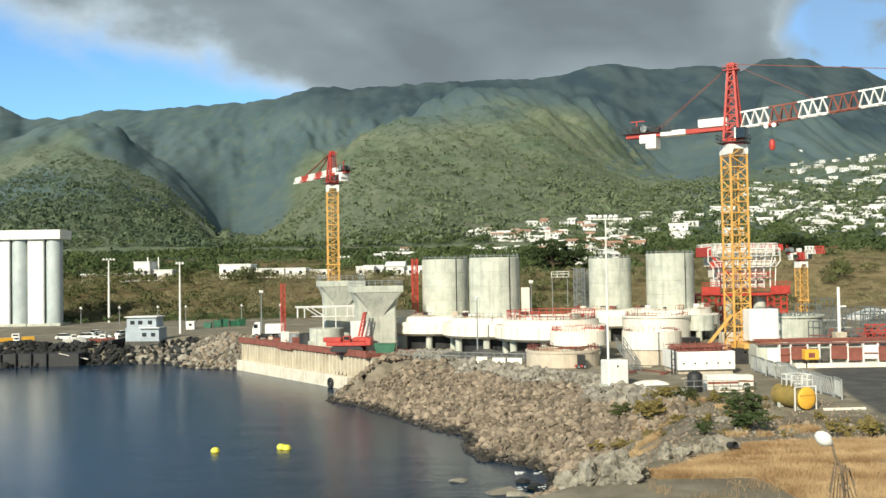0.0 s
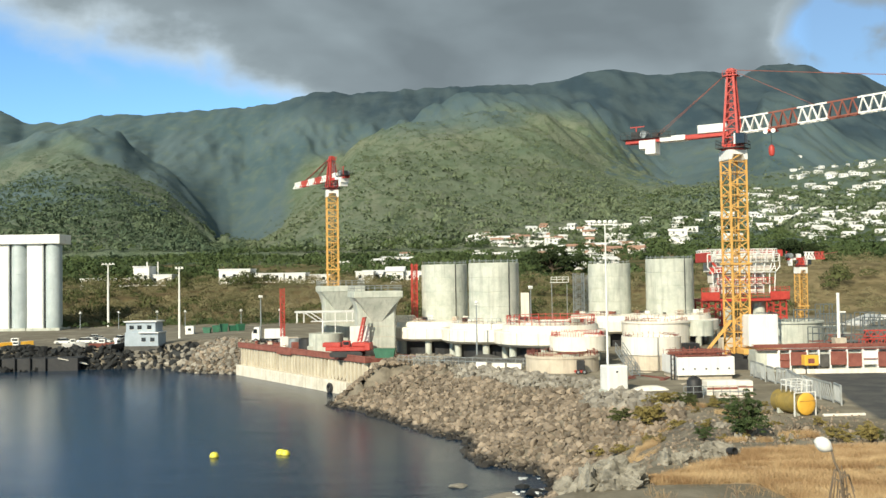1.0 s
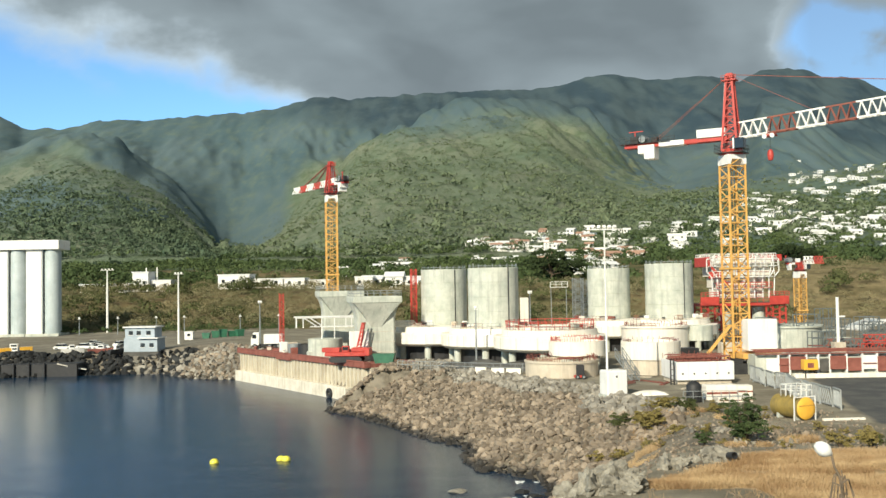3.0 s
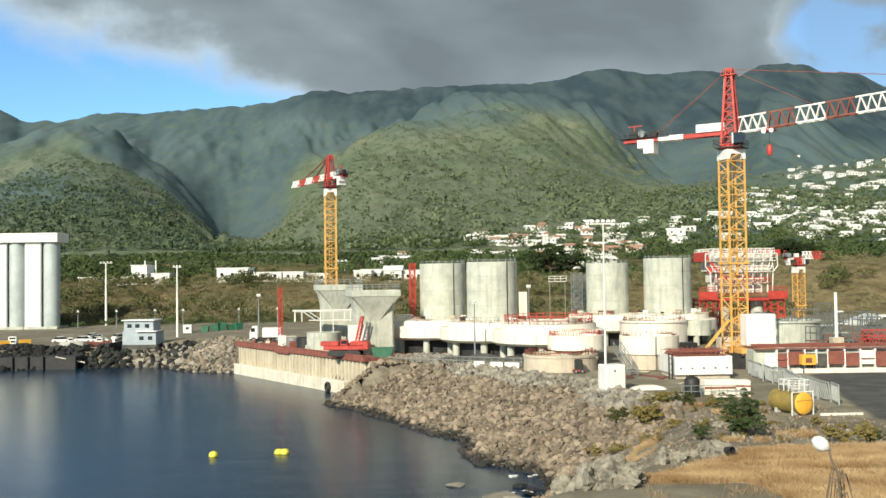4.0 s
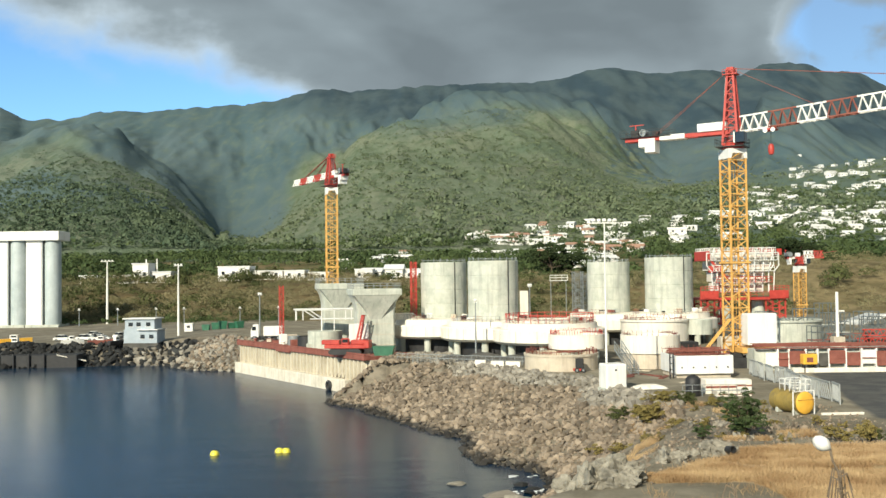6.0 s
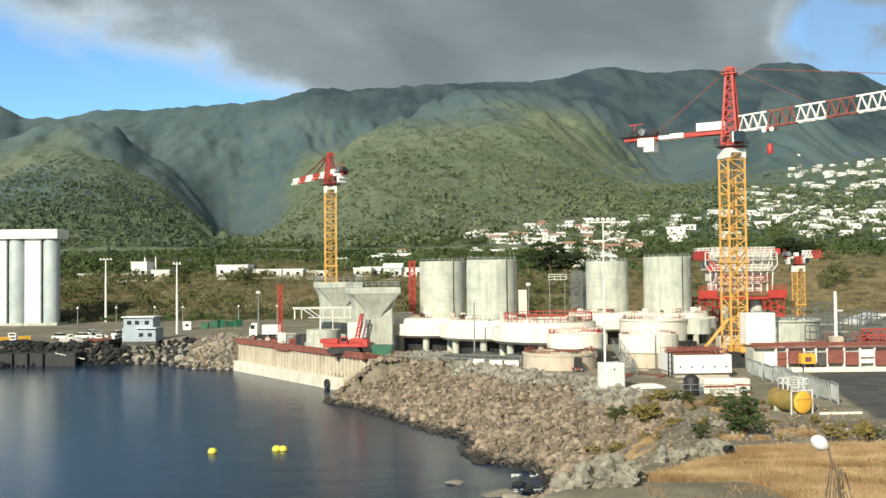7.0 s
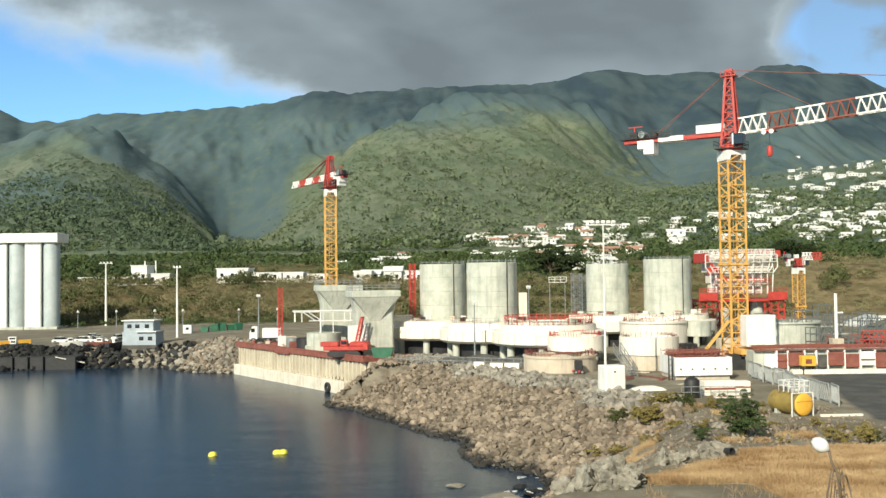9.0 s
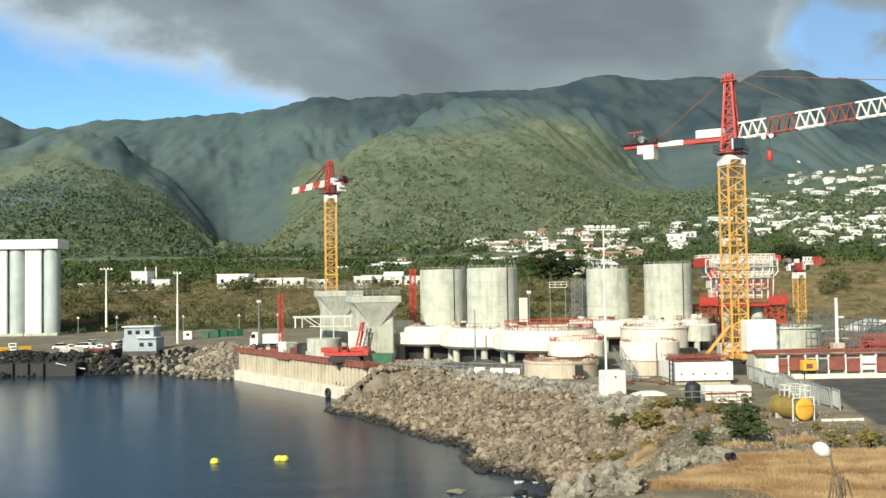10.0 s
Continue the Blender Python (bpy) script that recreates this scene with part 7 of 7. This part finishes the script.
def shrub(x, y, r, h, label, m, seed, twig=8, per=46, leaf=0.075):
    z = ground_at(x, y)
    s = thing("shrub", x, y, z - 0.05, 0, label, "shrub", "shrubs on the headland")
    g = random.Random(seed)
    centres, radii = [], []
    for k in range(twig):
        a, q = g.uniform(0, 6.3), r * g.uniform(0.2, 0.95)
        e = Vector((q * math.cos(a), q * math.sin(a), h * g.uniform(0.3, 0.95) * (1.15 - 0.5 * q / r)))
        bm = bmesh.new()
        beam((0, 0, 0), e * 0.55 + Vector((0, 0, 0.1)), 0.06, bm, 5)
        beam(e * 0.55 + Vector((0, 0, 0.1)), e, 0.035, bm, 4)
        part("branch", bm, BARK, s)
        for j in range(4):
            centres.append((e * (0.6 + 0.13 * j) + Vector((g.gauss(0, 0.12), g.gauss(0, 0.12), g.gauss(0, 0.1))) * r)[:])
            radii.append(r * g.uniform(0.12, 0.26))
    ob = new("foliage", leaf_mesh("foliage", centres, radii, per, leaf * (r / 1.5) ** 0.5, seed, m, 0.7))
    ob.parent = s
    tagged(ob, kind="stuff")


shrub(22.3, 74.2, 1.75, 4.1, "dark green feathery shrub on the gravel slope", LEAF, 11, 34, 90, 0.06)
shrub(19.2, 93.0, 1.9, 2.6, "dry olive shrub at the top of the bank", DRY, 12, 22, 70)
shrub(21.4, 97.5, 1.7, 1.4, "spreading dry weeds by the yard", DRY, 21, 14, 60)
shrub(23.6, 97.0, 1.6, 1.1, "spreading olive weeds by the yard", OLIVE, 22, 12, 60)
shrub(17.2, 97.5, 1.6, 1.2, "olive weeds among the boulders", OLIVE, 23, 12, 60)
shrub(25.8, 95.0, 1.3, 1.0, "dry weeds on the gravel", DRY, 24, 10, 50)
shrub(13.9, 90.5, 1.1, 0.9, "dry weeds among the boulders", DRY, 25, 9, 50)
shrub(21.0, 81.0, 0.9, 0.8, "small dry weeds on the gravel slope", DRY, 26, 8, 40)
shrub(15.6, 88.5, 1.2, 1.1, "low dry shrub among the boulders", DRY, 13, 10)
shrub(20.6, 88.0, 1.4, 0.9, "low dry weeds on the gravel", DRY, 14, 10)
shrub(18.3, 70.8, 0.9, 1.3, "small grey-green shrub by the rubble", LEAF, 15, 8, 30)
shrub(19.5, 75.0, 0.9, 1.1, "small grey-green shrub on the gravel", LEAF, 18, 8, 30)
shrub(28.3, 66.5, 1.2, 1.6, "olive weeds at the edge of the grass", DRY, 16, 12)
shrub(27.0, 68.5, 1.0, 1.2, "straggly olive weeds on the gravel", DRY, 17, 10)
shrub(29.6, 70, 1.1, 1.2, "olive weeds beside the road", DRY, 19, 10)

g = random.Random(52)
for k in range(26):   # weeds strewn over the gravel slope
    x, y = g.uniform(17, 33), g.uniform(68, 96)
    shrub(x, y, g.uniform(0.5, 1.0), g.uniform(0.4, 0.9), "small dry weeds on the gravel slope", g.choice((DRY, OLIVE, DRY)), 60 + k, 6, 30)


def grass():
    g = np.random.default_rng(8)
    n = 900000
    y = g.uniform(26, 99, n)
    x = y * g.uniform(0.1, 0.5, n)
    wob = fbm(x * 0.08, y * 0.08, 41) - 0.5
    ok = (y + 4 * wob < straw_edge(x) - 0.5) & (x + 3 * wob > 10.0) & ~((y + 5 * wob < 46.3) & (x < 14.0)) & (fbm(x * 0.45, y * 0.45, 71) > 0.33) & (g.uniform(0, 1, n) < np.clip(70.0 / y - 0.45, 0.35, 1.0))
    ok |= (y < straw_edge(x)) & (x > 8.5) & (g.uniform(0, 1, n) < 0.025) & (fbm(x * 0.6, y * 0.6, 75) > 0.45)
    # tufts on the slope above
    for px, py, pr in ((15.0, 80.5, 2.4), (17.2, 83.5, 2.0), (19.5, 92.0, 2.8), (22.5, 95.5, 2.6), (13.6, 77.0, 1.6), (25.5, 90.0, 1.8), (21.0, 70.0, 1.6), (26.0, 73.0, 2.0)):
        ok |= (np.hypot(x - px, y - py) + 2.5 * wob < pr) & (fbm(x * 0.7, y * 0.7, 73) > 0.45)
    x, y = x[ok], y[ok]
    z, _, _ = ground_height(x, y)
    n = len(x)
    h = g.uniform(0.12, 0.42, n) * (0.6 + 0.8 * fbm(x * 0.3, y * 0.3, 72))
    a = g.uniform(0, 6.3, n)
    w = 0.008
    lean = g.normal(size=(n, 2)) * 0.14
    base = np.stack([x, y, z - 0.03], 1)
    side = np.stack([np.cos(a), np.sin(a), 0 * a], 1) * w
    tip = base + np.stack([lean[:, 0], lean[:, 1], h], 1)
    v = np.stack([base - side, base + side, tip + side * 0.6, tip - side * 0.6], 1).reshape(-1, 3)
    me = bpy.data.meshes.new("dry_grass")
    me.from_pydata(v.tolist(), [], np.arange(4 * n).reshape(n, 4).tolist())
    me.materials.append(STRAW)
    tagged(new("dry_grass", me), "dry straw-coloured grass on the headland", "grass", kind="stuff")


grass()

# ---- buildings beyond the yard ----
WALLW = mat("white_plaster", (0.70, 0.69, 0.66), (0.82, 0.81, 0.78), 0.1, 0.8, 0.05, fine=1.5)
TIN = mat("pale_tin_roof", (0.62, 0.63, 0.63), (0.78, 0.78, 0.77), 0.15, 0.6, 0.05, fine=2)


def house(x, y, w, d, h, turn, roof, label, group, flat=False, windows=3):
    z = ground_at(x, y)
    o = thing("house", x, y, z, turn, label, "house", group)
    part("wall", box(-w / 2, w / 2, -d / 2, d / 2, -3, h), WALLW, o)
    if flat:
        part("roof", box(-w / 2 - 0.3, w / 2 + 0.3, -d / 2 - 0.3, d / 2 + 0.3, h, h + 0.4), roof, o)
    else:
        rise = d * 0.22
        bm = bmesh.new()
        e = 0.5
        pts = [(-d / 2 - e, h - 0.1), (0, h + rise), (d / 2 + e, h - 0.1), (d / 2 + e, h - 0.35), (-d / 2 - e, h - 0.35)]
        outline(pts, -w / 2 - e, w / 2 + e, bm)
        part("roof", bm, roof, o).matrix_basis = pose(0, 0, 0, 0, 0, 90)
    for k in range(windows):
        xx = -w / 2 + w * (k + 0.5) / windows
        part("window", box(xx - 0.6, xx + 0.6, -d / 2 - 0.06, -d / 2 + 0.02, h * 0.4, h * 0.4 + 1.3), GLASS, o)
    return o


for x, y, w, d, h, flat in ((-150, 448, 22, 10, 3.5, True), (-134, 447, 7, 8, 7.5, True), (-126, 449, 10, 8, 4.0, True), (-93, 450, 14, 9, 5.0, True), (-80, 452, 17, 9, 3.2, True), (-66, 450, 9, 8, 3.6, True), (-56, 452, 10, 8, 3.2, True), (-36, 462, 8, 7, 4.2, True), (-22, 460, 8, 8, 5.0, False), (-10, 462, 24, 9, 4.6, True), (-33, 470, 9, 7, 3.2, False)):
    x, y, w = x * 0.885, y * 0.885, w * 0.9
    house(x, y, w, d, h, -4, TIN if (x * 7) % 3 else WALLW, "long white flat-roofed building among the trees", "white buildings on the terrace", flat, max(2, int(w / 4)))
for x, y in ((-117.5, 395), (-113.5, 396)):
    post = thing("roof_post", x, y, ground_at(x, y), 0, "slim white mast beside a white building", "mast", "masts on the terrace")
    part("post", beam((0, 0, -1), (0, 0, 9.5), 0.4), WALLW, post)
r = random.Random(77)


def on_slope(us, vs):
    """Where the land first rises to the slopes vs, seen from the headland, along the ways us."""
    ys = np.arange(560.0, 2300.0, 12.0)
    found = []
    for u, v in zip(us, vs):
        z, _, _ = ground_height(u * ys, ys)
        k = int(np.argmax((z - 18.0) / ys >= v))
        found.append((u * ys[k], ys[k]) if k else None)
    return found


# quarters of the village and of the hillside: ways, slopes and number of houses
VILLAGE = ((0.026, 0.083, 0.022, 0.034, 26), (0.083, 0.151, 0.028, 0.042, 34), (0.12, 0.213, 0.017, 0.034, 40), (-0.10, -0.01, 0.014, 0.022, 10))
HILLSIDE = ((0.347, 0.47, 0.099, 0.112, 30), (0.345, 0.47, 0.076, 0.098, 30), (0.358, 0.47, 0.040, 0.066, 66), (0.304, 0.361, 0.046, 0.082, 32),
            (0.236, 0.282, 0.047, 0.059, 13), (0.168, 0.21, 0.040, 0.050, 9), (0.22, 0.33, 0.034, 0.05, 6))
for quarters, high in ((VILLAGE, False), (HILLSIDE, True)):
    for u0, u1, v0, v1, count in quarters:
        spots = on_slope([r.uniform(u0, u1) for _ in range(count)], [r.uniform(v0, v1) for _ in range(count)])
        for spot in spots:
            if not spot:
                continue
            along = spot[1] + r.uniform(-65, 75)
            spot = (spot[0] / spot[1] * along, along)
            if high:
                house(*spot, r.uniform(5, 13), r.uniform(5, 8), r.uniform(2.2, 3.6), r.uniform(-35, 35), r.choice((TIN, TIN, WALLW, WALLW)), "white house on the green hillside", "hillside houses", r.random() < 0.35, 2)
            else:
                house(*spot, r.uniform(5, 10), r.uniform(5, 7), r.uniform(2.2, 3.4), r.uniform(-25, 25), r.choice((TIN, TIN, WALLW, ROOF)), "white house of the village below the hill", "village houses", r.random() < 0.25, 2)

# ---- what moves ----


def buoy(pairs, label):
    b = thing("mooring_buoy", 0, 0, 0, 0, label, "buoy", "yellow buoys")
    for x in pairs:
        part("float", lathe([(0, -0.42), (0.3, -0.36), (0.5, -0.15), (0.56, 0.1), (0.5, 0.36), (0.32, 0.54), (0.1, 0.6), (0, 0.61)], 28), BUOY, b, smooth_faces=True).matrix_basis = pose(x, 0, 0) @ Matrix.Scale(0.82, 4)
        part("band", lathe([(0.56, 0.02), (0.585, 0.06), (0.585, 0.14), (0.56, 0.18)], 28), BUOY, b).matrix_basis = pose(x, 0, 0) @ Matrix.Scale(0.82, 4)
        part("ring", lathe([(0.04, 0.6), (0.1, 0.6), (0.1, 0.7), (0.04, 0.7)], 10), DARK, b).matrix_basis = pose(x, 0, 0) @ Matrix.Scale(0.82, 4)
    return b


SINGLE = buoy((0.0,), "single round yellow mooring buoy afloat")
DOUBLE = buoy((-0.33, 0.36), "two yellow mooring buoys afloat side by side")
FOAM = mat("foam", (0.55, 0.58, 0.58), (0.8, 0.82, 0.82), 3.0, 0.7, 0.4)


def foam_patch(seed, w, d):
    g = random.Random(seed)
    f = tagged(new("foam"), "thin white foam washing over the shore rocks", "foam", "foam on the shore")
    for k in range(9):
        bm = bmesh.new()
        cx, cy = g.uniform(-w / 2, w / 2), g.uniform(-d / 2, d / 2)
        n = 9
        ring = [(cx + g.uniform(0.15, 0.4) * w * 0.3 * math.cos(math.tau * i / n), cy + g.uniform(0.1, 0.3) * d * 0.4 * math.sin(math.tau * i / n)) for i in range(n)]
        top = [bm.verts.new((x, y, 0.05)) for x, y in ring]
        low = [bm.verts.new((x * 1.02, y * 1.02, -0.03)) for x, y in ring]
        bm.faces.new(top)
        for i in range(n):
            bm.faces.new((low[i], low[(i + 1) % n], top[(i + 1) % n], top[i]))
        part("fleck", bm, FOAM, f)
    return f


FOAMS = [(foam_patch(1, 2.4, 1.6), 7.4, 90.5, 0.0), (foam_patch(2, 3.0, 2.0), 7.0, 84.6, 1.7), (foam_patch(3, 1.8, 1.6), 8.9, 82.2, 3.1)]


def motions():
    walk(SINGLE, [(t, pose(x, y, z, 4 * math.sin(1.3 * t), 5 * math.cos(1.1 * t), 0)) for t, x, y, z in SINGLE_ROWS])
    walk(DOUBLE, [(t, pose(x, y, z, 4 * math.sin(1.2 * t + 1), 4 * math.cos(1.0 * t), a)) for t, x, y, z, a in DOUBLE_ROWS])
    for f, x, y, ph in FOAMS:
        walk(f, [(0.5 * k, pose(x + 0.5 * math.sin(0.45 * k + ph), y - 0.4 * math.cos(0.45 * k + ph), 0.03 - 0.07 * (1 - math.cos(0.9 * k + 2 * ph)) / 2, 0, 0, 4 * math.sin(0.3 * k))) for k in range(21)])


SINGLE_ROWS = [(0.0, -24.12, 104.1, 0.0), (0.5, -24.06, 103.9, 0.041), (1.0, -24.09, 104.0, 0.047), (1.5, -23.98, 103.9, 0.014), (2.0, -23.95, 103.8, -0.031), (2.5, -23.98, 103.8, -0.05), (4.0, -23.87, 103.7, 0.048), (4.5, -23.97, 103.9, 0.038), (5.0, -23.86, 103.7, -0.004), (5.5, -23.81, 103.6, -0.043), (7.0, -23.96, 104.0, 0.033), (7.5, -23.99, 104.1, 0.05), (8.0, -23.88, 104.0, 0.024), (8.5, -23.75, 103.8, -0.021), (9.0, -24.04, 104.3, -0.049), (9.5, -23.89, 104.0, -0.036), (10.0, -23.77, 103.8, 0.007)]
DOUBLE_ROWS = [(0.0, -17.13, 105.1, 0.042, -25.3), (0.5, -17.1, 105.2, 0.047, -30.6), (1.0, -17.13, 105.1, 0.017, -34.2), (1.5, -17.11, 105.1, -0.026, -35.9), (2.0, -17.1, 105.1, -0.05, -35.5), (2.5, -16.95, 104.8, -0.035, -33.1), (4.0, -16.96, 104.7, 0.047, -16.6), (4.5, -17.04, 105.0, 0.016, -9.8), (5.0, -16.96, 104.8, -0.027, -3.5), (5.5, -16.92, 104.7, -0.05, 1.9), (7.0, -17.12, 104.9, 0.043, 7.7), (7.5, -17.15, 105.0, 0.047, 5.5), (8.0, -17.13, 105.1, 0.015, 1.5), (8.5, -17.2, 105.2, -0.028, -4.0), (9.0, -17.16, 105.1, -0.05, -10.5), (9.5, -17.12, 105.0, -0.034, -17.3), (10.0, -17.03, 104.8, 0.007, -23.7)]

motions()
